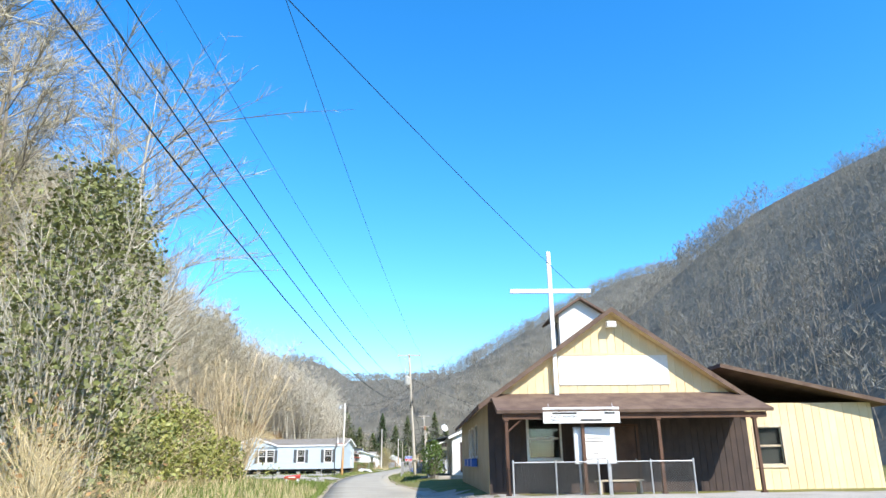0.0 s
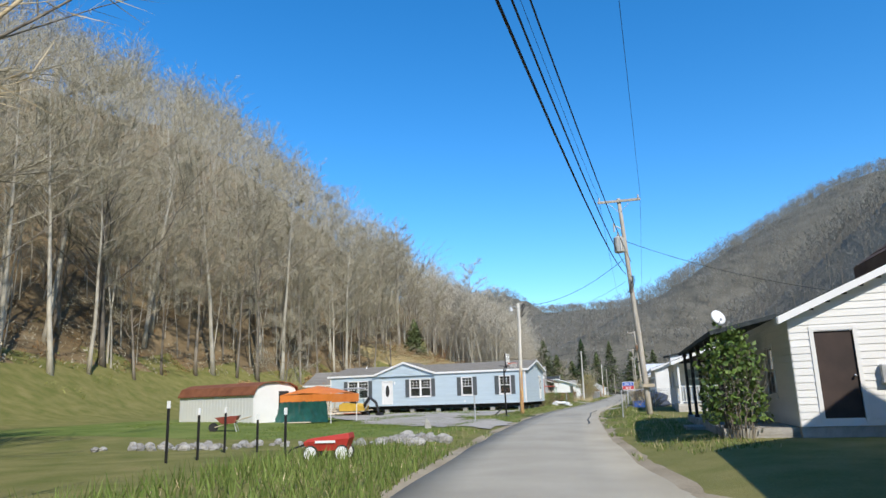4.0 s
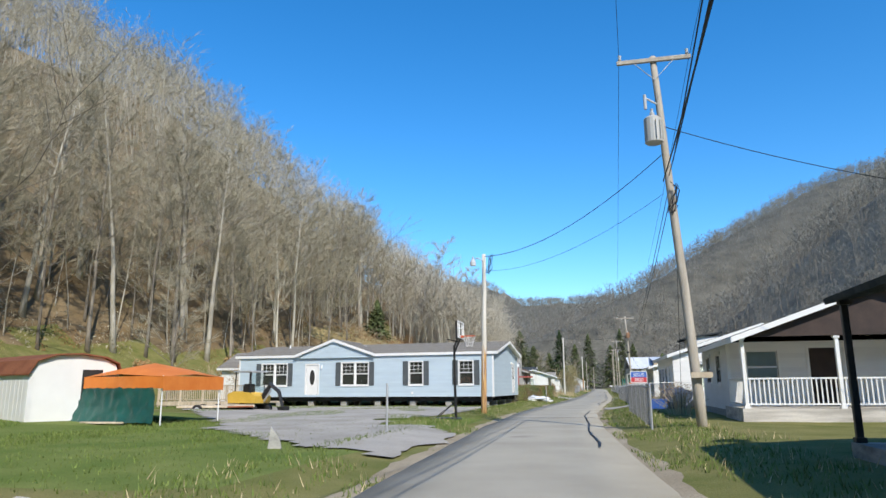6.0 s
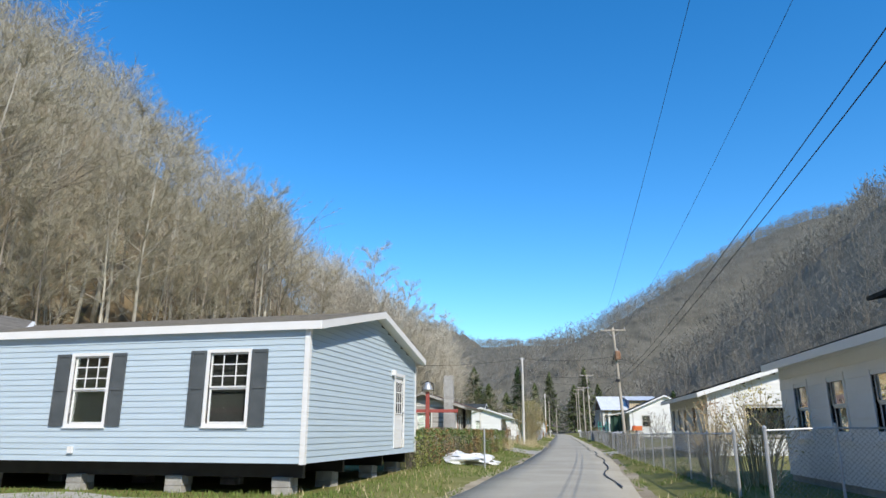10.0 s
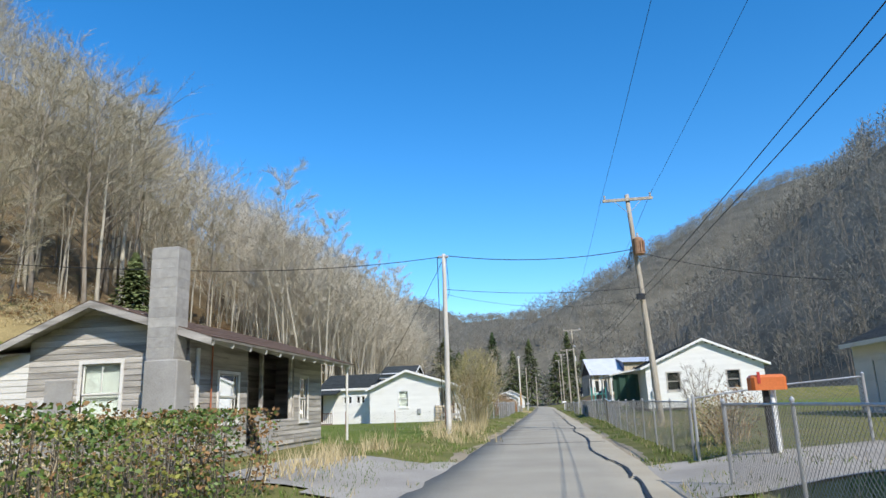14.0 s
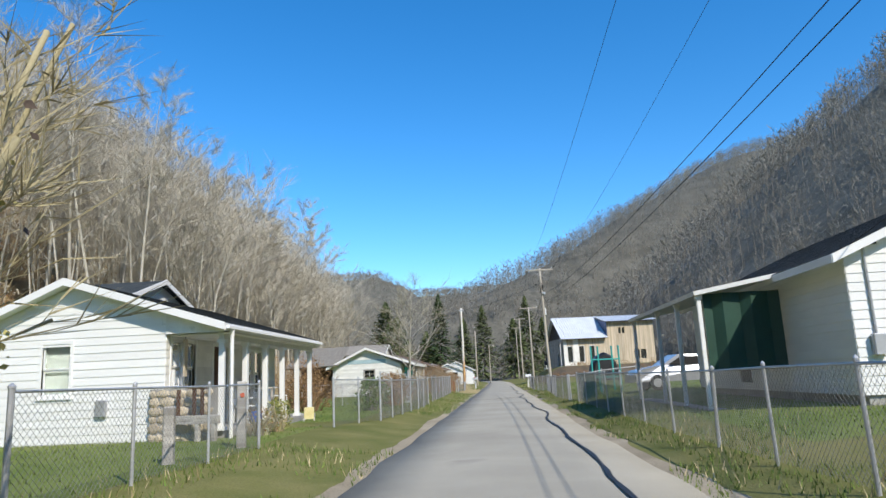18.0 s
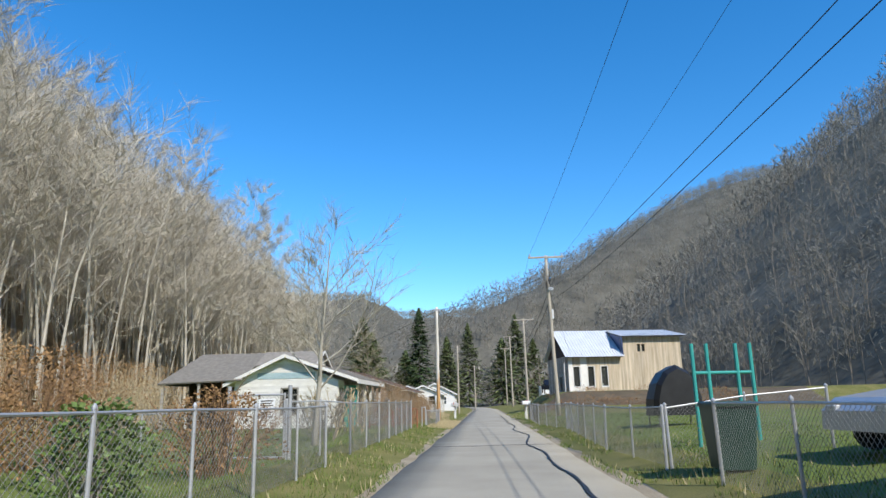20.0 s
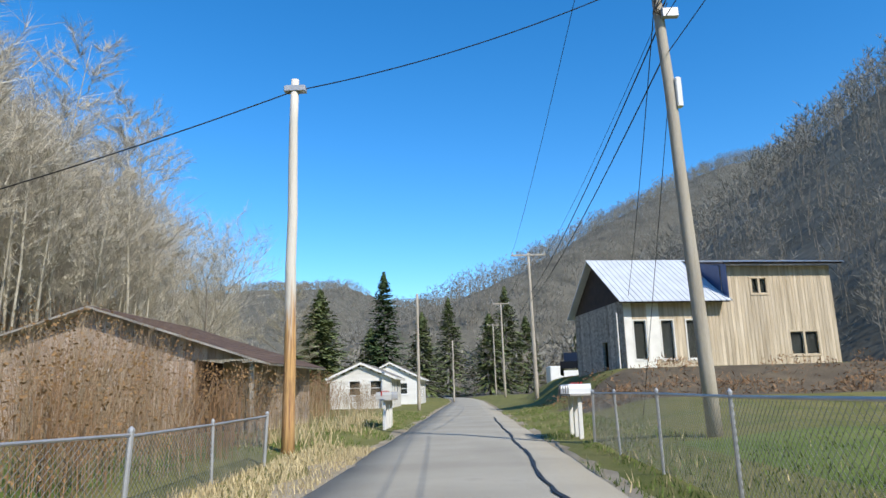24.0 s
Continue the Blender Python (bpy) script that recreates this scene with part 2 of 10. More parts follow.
CAN_RUST = mat("transformer_rusted", (0.26, 0.13, 0.07), (0.40, 0.25, 0.15), 4.0, 0.7, 0.2, stain=(0.46, 0.42, 0.36))
ORANGE = mat("orange_tarp", (0.62, 0.17, 0.025), (0.70, 0.22, 0.04), 2.0, 0.55, 0.15, amount=0.12)
TARP = mat("green_tarp", (0.012, 0.06, 0.05), (0.02, 0.10, 0.08), 1.5, 0.28, 0.3, amount=0.3)
YELLOW = mat("machine_yellow", (0.60, 0.38, 0.05), (0.66, 0.43, 0.07), 2.5, 0.5, 0.05, stain=(0.36, 0.25, 0.10))
RED = mat("red_paint", (0.42, 0.035, 0.025), (0.50, 0.05, 0.035), 2.5, 0.5, 0.05, stain=(0.25, 0.04, 0.03))
RED_POST = mat("weathered_red_paint", (0.30, 0.065, 0.05), (0.40, 0.10, 0.075), 3.0, 0.7, 0.2)
BLUE = mat("blue_paint", (0.035, 0.11, 0.42), (0.045, 0.14, 0.48), 3.0, 0.5)
TEAL = mat("teal_paint", (0.03, 0.30, 0.27), (0.045, 0.38, 0.34), 1.5, 0.7, 0.1, stain=(0.10, 0.28, 0.25))
GREEN_PLASTIC = mat("dark_green_plastic", (0.012, 0.045, 0.03), (0.018, 0.06, 0.04), 2.0, 0.5)
SILVER = mat("silver_car_paint", (0.50, 0.52, 0.55), (0.54, 0.56, 0.58), 1.0, 0.25, 0, metal=0.4, amount=0.03)
DARK_CAR = mat("dark_car_paint", (0.015, 0.018, 0.03), (0.02, 0.024, 0.036), 1.0, 0.25, 0, metal=0.3, amount=0.05)
RUBBER = mat("tyre_rubber", (0.018, 0.018, 0.018), (0.028, 0.028, 0.028), 6.0, 0.85, 0.1)
SIGN_WHITE = mat("sign_white", (0.76, 0.77, 0.76), (0.80, 0.81, 0.80), 2.0, 0.5, 0, amount=0.04)
SIGN_RED = mat("sign_red", (0.52, 0.035, 0.035), (0.58, 0.045, 0.045), 2.0, 0.5, 0, amount=0.05)
INK = mat("black_ink", (0.02, 0.02, 0.02), (0.03, 0.03, 0.03), 3.0, 0.6)
PLASTIC_BAG = mat("white_sheet_plastic", (0.72, 0.72, 0.70), (0.82, 0.82, 0.80), 4.0, 0.35, 0.4)
NET = mat("white_net", (0.70, 0.68, 0.66), (0.78, 0.76, 0.74), 5.0, 0.9)
RIM = mat("orange_rim", (0.62, 0.10, 0.03), (0.68, 0.13, 0.04), 3.0, 0.5)
ACRYLIC = glass("backboard_acrylic", (0.55, 0.58, 0.6))


def treated_pole():
    """Pale pole wood whose lowest metres are stained orange by preservative, with a ragged, streaky upper edge."""
    m = mat("treated_pole_wood", (0.60, 0.565, 0.49), (0.75, 0.715, 0.64), 1.5, 0.85, 0.4, stretch=(4, 4, 0.3), amount=0.22)
    n, l = m.node_tree.nodes, m.node_tree.links
    base = n["Principled BSDF"].inputs["Base Color"]
    src = base.links[0].from_socket
    co = n.new("ShaderNodeTexCoord")
    sep = n.new("ShaderNodeSeparateXYZ")
    l.new(co.outputs["Object"], sep.inputs[0])
    mp = n.new("ShaderNodeMapping")
    mp.inputs["Scale"].default_value = (9, 9, 0.55)
    l.new(co.outputs["Object"], mp.inputs["Vector"])
    ns = n.new("ShaderNodeTexNoise")
    ns.inputs["Scale"].default_value, ns.inputs["Detail"].default_value = 1.0, 4
    l.new(mp.outputs[0], ns.inputs["Vector"])
    ad = n.new("ShaderNodeMath")
    ad.operation = "MULTIPLY_ADD"
    l.new(ns.outputs["Fac"], ad.inputs[0])
    ad.inputs[1].default_value = 5.0
    l.new(sep.outputs["Z"], ad.inputs[2])
    mr = n.new("ShaderNodeMapRange")
    mr.inputs["From Min"].default_value, mr.inputs["From Max"].default_value = 4.7, 5.4
    mr.inputs["To Min"].default_value, mr.inputs["To Max"].default_value = 0.9, 0.0
    l.new(ad.outputs[0], mr.inputs["Value"])
    n3 = n.new("ShaderNodeTexNoise")
    n3.inputs["Scale"].default_value = 3.0
    l.new(mp.outputs[0], n3.inputs["Vector"])
    rp = n.new("ShaderNodeValToRGB")
    rp.color_ramp.elements[0].color, rp.color_ramp.elements[1].color = (0.22, 0.075, 0.015, 1), (0.60, 0.34, 0.10, 1)
    rp.color_ramp.elements[0].position, rp.color_ramp.elements[1].position = 0.3, 0.62
    l.new(n3.outputs["Fac"], rp.inputs["Fac"])
    mx = n.new("ShaderNodeMix")
    mx.data_type = "RGBA"
    l.new(mr.outputs[0], mx.inputs["Factor"])
    l.new(src, mx.inputs["A"])
    l.new(rp.outputs["Color"], mx.inputs["B"])
    l.new(mx.outputs["Result"], base)
    return m


POLE_TREATED = treated_pole()


# matt surfaces hardly mirror the sky
for m in (ASPHALT, GRAVEL, GRASS, LAWN, LITTER, DIRT, WOODS_FLOOR, BARK, BARK_PALE, TWIG, TWIG_GLARE, TWIG_FAR, CANE, CANE_RED, STRAW, BLADE, LEAF_BROWN, GREY_WOOD, SHINGLE, SHINGLE_DARK, SHINGLE_BROWN, NEEDLE, NEEDLE_PALE):
    m.node_tree.nodes["Principled BSDF"].inputs["Specular IOR Level"].default_value = 0.12


# ---------------------------------------------------------------- mesh helpers
class Msh:
    def __init__(self):
        self.v, self.f = [], []

    def add(self, vs, fs):
        o = len(self.v)
        self.v += [tuple(p) for p in vs]
        self.f += [tuple(i + o for i in q) for q in fs]
        return self

    def box(self, x0, x1, y0, y1, z0, z1, c=0.0):
        """A box; c chamfers its upright and top edges."""
        if c:
            ring = lambda d, z: [(x0 + d + c, y0 + d, z), (x1 - d - c, y0 + d, z), (x1 - d, y0 + d + c, z), (x1 - d, y1 - d - c, z), (x1 - d - c, y1 - d, z), (x0 + d + c, y1 - d, z), (x0 + d, y1 - d - c, z), (x0 + d, y0 + d + c, z)]
            return self.loft([ring(0, z0), ring(0, z1 - c), ring(c * 0.8, z1)], caps=True)
        vs = [(x, y, z) for z in (z0, z1) for x, y in ((x0, y0), (x1, y0), (x1, y1), (x0, y1))]
        return self.add(vs, [(3, 2, 1, 0), (4, 5, 6, 7), (0, 1, 5, 4), (1, 2, 6, 5), (2, 3, 7, 6), (3, 0, 4, 7)])

    def loft(self, rings, caps=True, closed=True):
        k = len(rings[0])
        vs = [p for r in rings for p in r]
        fs = []
        for j in range(len(rings) - 1):
            for i in range(k if closed else k - 1):
                a, b = j * k + i, j * k + (i + 1) % k
                fs.append((a, b, b + k, a + k))
        if caps:
            fs.append(tuple(range(k - 1, -1, -1)))
            fs.append(tuple((len(rings) - 1) * k + i for i in range(k)))
        return self.add(vs, fs)

    def tube(self, pts, r, sides=8, caps=True):
        """A round bar through points; r is one radius or one for each point."""
        pts = [Vector(p) for p in pts]
        rs = r if isinstance(r, (list, tuple)) else [r] * len(pts)
        rings = []
        for i, p in enumerate(pts):
            d = (pts[min(i + 1, len(pts) - 1)] - pts[max(i - 1, 0)]).normalized()
            u = d.cross(Vector((0, 0, 1)) if abs(d.z) < 0.9 else Vector((1, 0, 0))).normalized()
            w = d.cross(u)
            rings.append([p + (u * math.cos(a) + w * math.sin(a)) * rs[i] for a in [2 * math.pi * k / sides for k in range(sides)]])
        return self.loft(rings, caps)

    def prism(self, poly, axis, a, b):
        """A polygon (in the two other axes, in order) drawn out along an axis from a to b."""
        def at(p, t):
            return {"x": (t, p[0], p[1]), "y": (p[0], t, p[1]), "z": (p[0], p[1], t)}[axis]
        return self.loft([[at(p, a) for p in poly], [at(p, b) for p in poly]], caps=True)

    def slab(self, quad, thick):
        """A sheet over four corners, thickened downwards."""
        q = [Vector(p) for p in quad]
        n = (q[1] - q[0]).cross(q[3] - q[0]).normalized()
        if n.z < 0:
            q, n = q[::-1], -n
        return self.loft([[p - n * thick for p in q], q], caps=True)

    def blob(self, c, r, seed=0, rough=0.25, n=6):
        """A lumpy closed body."""
        rg = random.Random(seed)
        rings = []
        for j in range(n + 1):
            a = math.pi * j / n
            rr = max(math.sin(a), 0.02)
            rings.append([(c[0] + r[0] * rr * math.cos(b) * (1 + rg.uniform(-rough, rough)), c[1] + r[1] * rr * math.sin(b) * (1 + rg.uniform(-rough, rough)), c[2] - r[2] * math.cos(a) * (1 + rg.uniform(-rough, rough) * 0.4)) for b in [2 * math.pi * k / 9 for k in range(9)]])
        return self.loft(rings, caps=True)

    def moved(self, m):
        self.v = [tuple(m @ Vector(p)) for p in self.v]
        return self

    def data(self, name, material, smooth=False):
        me = bpy.data.meshes.new(name)
        me.from_pydata(self.v, [], self.f)
        for q in (material if isinstance(material, (list, tuple)) else [material]):
            me.materials.append(q)
        if smooth:
            me.polygons.foreach_set("use_smooth", [True] * len(me.polygons))
        me.update()
        return me


def part(name, msh, material, parent, label="", smooth=False):
    ob = new(name, msh.data(name, material, smooth))
    ob.parent = parent
    if label:
        tagged(ob, label)
    return ob


def piece(name, me, parent, m):
    """An object of its own on a shared mesh, under a part."""
    ob = new(name, me)
    ob.parent = parent
    ob.matrix_basis = m
    return ob


def thing(name, label, category, x=0.0, y=0.0, z=0.0, rot=0.0, group=""):
    ob = new(name)
    ob.empty_display_size = 0.2
    ob.matrix_basis = pose(x, y, z, 0, 0, rot)
    return tagged(ob, label, category, group)


def solid(name, msh, material, label, category="", kind="", group="", smooth=False):
    return tagged(new(name, msh.data(name, material, smooth)), label, category, group, kind)


def fast(name, verts, faces, material, n=3):
    """A big mesh from arrays of triangles or quads."""
    me = bpy.data.meshes.new(name)
    verts = np.asarray(verts, np.float32).reshape(-1, 3)
    faces = np.asarray(faces, np.int32).reshape(-1, n)
    me.vertices.add(len(verts))
    me.vertices.foreach_set("co", verts.ravel())
    me.loops.add(faces.size)
    me.loops.foreach_set("vertex_index", faces.ravel())
    me.polygons.add(len(faces))
    me.polygons.foreach_set("loop_start", np.arange(0, faces.size, n, dtype=np.int32))
    for q in (material if isinstance(material, (list, tuple)) else [material]):
        me.materials.append(q)
    me.update(calc_edges=True)
    return me


# ---------------------------------------------------------------- lie of the land
def lerp(x, *ps):
    return float(np.interp(x, [p[0] for p in ps], [p[1] for p in ps]))


def road_x(y):
    return lerp(y, (-80, 4.6), (0, 3.5), (15, 3.2), (28, 2.1), (40, 0.8), (52, -0.3), (68, -1.25), (80, -1.5), (95, -0.95), (106, -0.5), (120, -0.15), (140, 0.0), (200, 0.2), (280, 0.3), (320, -1.0), (360, -5.0), (420, -18.0), (500, -45.0), (600, -95.0))


def smooth(a, b, x):
    t = min(max((x - a) / (b - a), 0.0), 1.0)
    return t * t * (3 - 2 * t)


def cap(h, top, soft=0.3):
    """h, levelling off softly at top."""
    k = top * soft
    if h < top - k:
        return h
    return top - k * math.exp(-(h - top + k) / k)


def left_foot(y):
    return lerp(y, (-80, -7.0), (30, -8.0), (44, -15.0), (58, -31.0), (95, -35.0), (125, -30.0), (165, -27.0), (200, -24.0), (260, -28.0), (330, -40.0), (420, -75.0), (600, -170.0), (900, -260.0))


def right_foot(y):
    return lerp(y, (-80, 48.0), (150, 64.0), (300, 58.0), (420, 30.0), (600, 40.0), (900, 60.0))


ROAD_Z = 0.15


def ground_z(x, y):
    dx = x - road_x(y)
    side = abs(dx)
    z = ROAD_Z - 0.06 + 0.05 * smooth(1.9, 2.1, side) + 0.22 * smooth(2.2, 4.2, side)
    if dx < 0:
        z -= 0.15 * smooth(40, 50, y) * smooth(100, 92, y) * smooth(3, 5, side)
        z += 0.3 * smooth(44, 54, y) * smooth(84, 74, y) * smooth(10, 20, side)
        z += 0.6 * smooth(36, 28, y) * smooth(3.0, 7.0, side)
    else:
        z += 1.75 * (0.25 * smooth(212, 222, y) + 0.75 * smooth(222, 226.6, y)) * smooth(270, 250, y) * smooth(4.2, 8.0, side) + 0.2 * smooth(95, 105, y) * smooth(3.5, 7, side)
    n = noise.noise(Vector((x * 0.03, y * 0.03, 0))) * 0.5 + noise.noise(Vector((x * 0.008, y * 0.008, 5))) * 0.5
    d = left_foot(y) - x
    # open grassy slope behind the white house
    e = d + 8
    bench = 0.46 * e * smooth(0, 8, e) * smooth(140, 154, y) * smooth(198, 184, y) if e > 0 else 0.0
    if d <= 0:
        z += bench
    if d > 0:
        lift = max(bench, 0.4 * d * smooth(0, 14, d) if d < 14 else 5.6 + (d - 14) * 0.92)
        z += cap(lift, lerp(y, (150, 88.0), (230, 116.0), (275, 100.0), (330, 46.0), (450, 36.0), (700, 60.0)) * (1 + 0.14 * n), 0.35)
    d = x - right_foot(y)
    if d > 0:
        z += cap(0.82 * d * smooth(-6, 18, d), 220 * (1 + 0.14 * n), 0.4) * smooth(1300, 1000, y)
    d = y - 560
    if d > 0 and x > -140:
        top = lerp(x, (-140, 0.0), (-40, 50.0), (0, 76.0), (50, 106.0), (100, 147.0), (155, 184.0), (230, 243.0), (400, 358.0), (700, 420.0)) * (1 + 0.12 * n)
        z = max(z, cap(0.6 * d, top, 0.3) * smooth(1600, 1250, y))
    d = y - 1250
    if d > 0:
        z += cap(0.3 * d, 300 * (1 + 0.16 * n), 0.4)
    if side > 2.2:
        z += 0.022 * noise.noise(Vector((x * 0.7, y * 0.7, 2))) * smooth(2.2, 3.2, side)
    return z


# ---------------------------------------------------------------- ground, road
def steps(*runs):
    out = []
    for a, b, s in runs:
        out += list(np.arange(a, b - 1e-6, s))
    return out + [runs[-1][1]]


xs = steps((-1500, -700, 100), (-700, -200, 25), (-200, -60, 10), (-60, -14, 2.5), (-14, -6, 0.8), (-6, 8, 0.35), (8, 20, 1.0), (20, 60, 3.5), (60, 200, 10), (200, 700, 25), (700, 1500, 100))
ys = steps((-90, -10, 8), (-10, 60, 1.6), (60, 280, 2.0), (280, 480, 8), (480, 1500, 25), (1500, 2400, 45), (2400, 3400, 100))
gv = [(x, y, ground_z(x, y)) for y in ys for x in xs]
gf = [(j * len(xs) + i, j * len(xs) + i + 1, (j + 1) * len(xs) + i + 1, (j + 1) * len(xs) + i) for j in range(len(ys) - 1) for i in range(len(xs) - 1)]
gm = fast("ground", gv, gf, [GRASS, LITTER, LAWN, DIRT, WOODS_FLOOR, BANK_EARTH, DEAD_GRASS], 4)


def cover(x, y):
    """What lies on the ground there: 0 rough grass, 1 leaf litter, 2 mown lawn, 3 bare earth, 4 far woodland, 5 bank, 6 dead grass."""
    j = 2.5 * noise.noise(Vector((x * 0.25, y * 0.25, 9)))
    dl, dr = left_foot(y) - x + j, x - right_foot(y) + j
    grassy = 14 if 40 < y < 175 else 1
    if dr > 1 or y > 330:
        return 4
    if 150 < y < 196 and -5 < dl < 17:
        return 6
    if dl > grassy:
        return 1
    if x > 4.8 + j * 0.2 and 219.5 + j * 0.4 < y < 227 and x < 32:
        return 5
    side = x - road_x(y)
    if abs(side) < 1.7:
        return 3
    if -16 < x < -4.5 and 127 < y < 158 or (x < -4.2 and 160 < y < 206) or (x > 4.2 and 150 < y < 206) or (-30 < x < -4 and 52 < y < 72):
        return 2
    return 0


gm.polygons.foreach_set("material_index", [cover(*((Vector(gv[f[0]]) + Vector(gv[f[2]])) / 2).xy) for f in gf])
gm.polygons.foreach_set("use_smooth", [True] * len(gm.polygons))
tagged(new("ground", gm), "grassy valley floor and wooded slopes covered in brown leaves", "ground", kind="structure")

HALF = 1.95
rd = Msh()
rows = []
for y in steps((-80, 0, 4), (0, 260, 1.5), (260, 600, 6)):
    c = road_x(y)
    wob = 0.10 * noise.noise(Vector((0.5, y * 0.35, 0))) + 0.05 * noise.noise(Vector((3.5, y * 1.3, 0)))
    wob2 = 0.10 * noise.noise(Vector((7.5, y * 0.35, 0))) + 0.05 * noise.noise(Vector((9.5, y * 1.3, 0)))
    extra = 0.7 * smooth(17, 22, y) * smooth(44, 34, y)
    zz = ROAD_Z
    rows.append([(c - HALF + wob, y, zz - 0.09), (c - HALF + wob, y, zz), (c - 1.0, y, zz + 0.015), (c, y, zz + 0.03), (c + 1.0, y, zz + 0.015), (c + HALF + extra + wob2, y, zz), (c + HALF + extra + wob2, y, zz - 0.09)])
rd.loft(rows, caps=False, closed=False)
road = solid("road", rd, ASPHALT, "narrow worn grey asphalt lane with frayed edges", "road", "structure", smooth=True)


def shoulder(side):
    m = Msh()
    rows = []
    for y in steps((-60, 0, 2), (0, 260, 0.5), (260, 330, 3)):
        c = road_x(y)
        inner = c + side * (HALF - 0.15)
        w = 0.28 + 0.26 * noise.noise(Vector((side * 5, y * 0.22, 1))) + 0.16 * noise.noise(Vector((side * 5, y * 1.3, 7)))
        if side > 0:
            w += 0.7 * smooth(17, 22, y) * smooth(44, 34, y)
        outer = c + side * (HALF + max(w, 0.06))
        mid = (inner + outer) / 2
        rows.append([(x, y, max(ground_z(x, y) + 0.012, ROAD_Z - 0.03) if k else ROAD_Z - 0.05) for k, x in enumerate((inner, mid, outer))])
    m.loft(rows if side < 0 else [r[::-1] for r in rows], caps=False, closed=False)
    return solid("road_shoulder", m, DIRT, "strip of sandy earth along the edge of the lane", "road shoulder", "structure", smooth=True)


shoulder(-1)
shoulder(1)


def ribbon(pts, w, z, seed):
    """A thin raised strip that wanders along points on the road."""
    m = Msh()
    rg = random.Random(seed)
    rings = []
    for i, (x, y) in enumerate(pts):
        a, b = pts[max(i - 1, 0)], pts[min(i + 1, len(pts) - 1)]
        d = Vector((b[0] - a[0], b[1] - a[1], 0)).normalized()
        s = Vector((d.y, -d.x, 0)) * w * rg.uniform(0.6, 1.3)
        p = Vector((x, y, z))
        rings.append([p - s, p - s * 0.8 + Vector((0, 0, 0.006)), p + s * 0.8 + Vector((0, 0, 0.006)), p + s])
    m.loft(rings, caps=False, closed=False)
    return m


def seam(y0, y1, off, w, seed, amp=0.12):
    pts = []
    y = y0
    while y <= y1:
        pts.append((road_x(y) + off + amp * noise.noise(Vector((seed, y * 0.18, 0))) + 0.04 * noise.noise(Vector((seed, y * 1.7, 3))), y))
        y += 0.5
    return ribbon(pts, w, ROAD_Z + 0.030, seed)


for k, (a, b, off, w) in enumerate(((60, 82, 1.45, 0.028), (92, 118, 1.5, 0.028), (118, 168, 1.3, 0.032), (168, 225, 1.25, 0.032))):
    solid("tar_seam", seam(a, b, off, w, 11 + k, 0.35), TAR, "black tar seal snaking along the lane", "tar seam", group="tar seams in the lane")
for k, (yy, w) in enumerate(((73.5, 0.03), (128.0, 0.03), (139.0, 0.04), (180.0, 0.03))):
    pts = [(road_x(yy) + u, yy + 0.25 * noise.noise(Vector((u, yy, 0))) + 0.08 * u) for u in np.arange(-1.8, 1.81, 0.2)]
    solid("tar_seam", ribbon(pts, w, ROAD_Z + 0.032, 31 + k), TAR, "black tar seal running across the lane", "tar seam", group="tar seams in the lane")


def patch(name, poly, material, label, category, up=0.03, step=0.4, jag=0.7):
    """A flat area that follows the ground a little above it."""
    xs_, ys_ = [p[0] for p in poly], [p[1] for p in poly]
    m = Msh()
    idx = {}

    def inside(x, y):
        c = False
        for (x1, y1), (x2, y2) in zip(poly, poly[1:] + poly[:1]):
            if (y1 > y) != (y2 > y) and x < (x2 - x1) * (y - y1) / (y2 - y1) + x1:
                c = not c
        return c

    def vert(i, j):
        if (i, j) not in idx:
            x, y = min(xs_) + i * step, min(ys_) + j * step
            x += jag * noise.noise(Vector((x * 0.6, y * 0.6, 4)))
            y += jag * noise.noise(Vector((x * 0.6, y * 0.6, 8)))
            idx[i, j] = len(m.v)
            m.v.append((x, y, ground_z(x, y) + up))
        return idx[i, j]

    for i in range(int((max(xs_) - min(xs_)) / step) + 1):
        for j in range(int((max(ys_) - min(ys_)) / step) + 1):
            if inside(min(xs_) + (i + 0.5) * step, min(ys_) + (j + 0.5) * step):
                m.f.append((vert(i, j), vert(i + 1, j), vert(i + 1, j + 1), vert(i, j + 1)))
    return solid(name, m, material, label, category, "structure", smooth=True)


patch("driveway", [(-3.0, 56.5), (-6, 59), (-9, 62), (-15, 70), (-20, 76), (-24, 88), (-6.0, 87), (-5.4, 77), (-7.5, 70), (-6.0, 66.5), (-3.0, 63.5)], GRAVEL, "pale gravel drive in front of the new house", "driveway", 0.04)
patch("driveway", [(1.6, 18.5), (10.5, 17.0), (19, 15.0), (19, 22.4), (6.6, 22.4), (5.0, 30), (3.4, 33)], GRAVEL, "pale gravel apron before the chapel", "driveway", 0.04)
patch("driveway", [(0.9, 84.0), (3.0, 84.6), (5.0, 85.0), (5.0, 87.4), (0.9, 87.2)], GRAVEL, "short gravel drive beside the fence", "driveway", 0.035, 0.4, 0.4)
patch("driveway", [(1.3, 115.4), (1.4, 120.6), (3.3, 120.0), (9, 118.6), (9, 114.8), (3.2, 115.8)], GRAVEL, "worn drive turning in beside the fence", "driveway", 0.035, 0.4, 0.3)
patch("driveway", [(-2.1, 115.5), (-4.2, 116.3), (-5.6, 117.8), (-5.6, 121.0), (-3.2, 121.6), (-2.0, 122.0)], GRAVEL, "short gravel pull-in beside the hedge", "driveway", 0.035, 0.4, 0.4)
patch("driveway", [(-1.5, 198.5), (-2.0, 199.5), (-2.3, 203), (-2.2, 206), (-1.5, 207.0)], DIRT, "sandy pull-in beside the lane", "driveway", 0.035, 0.4, 0.4)


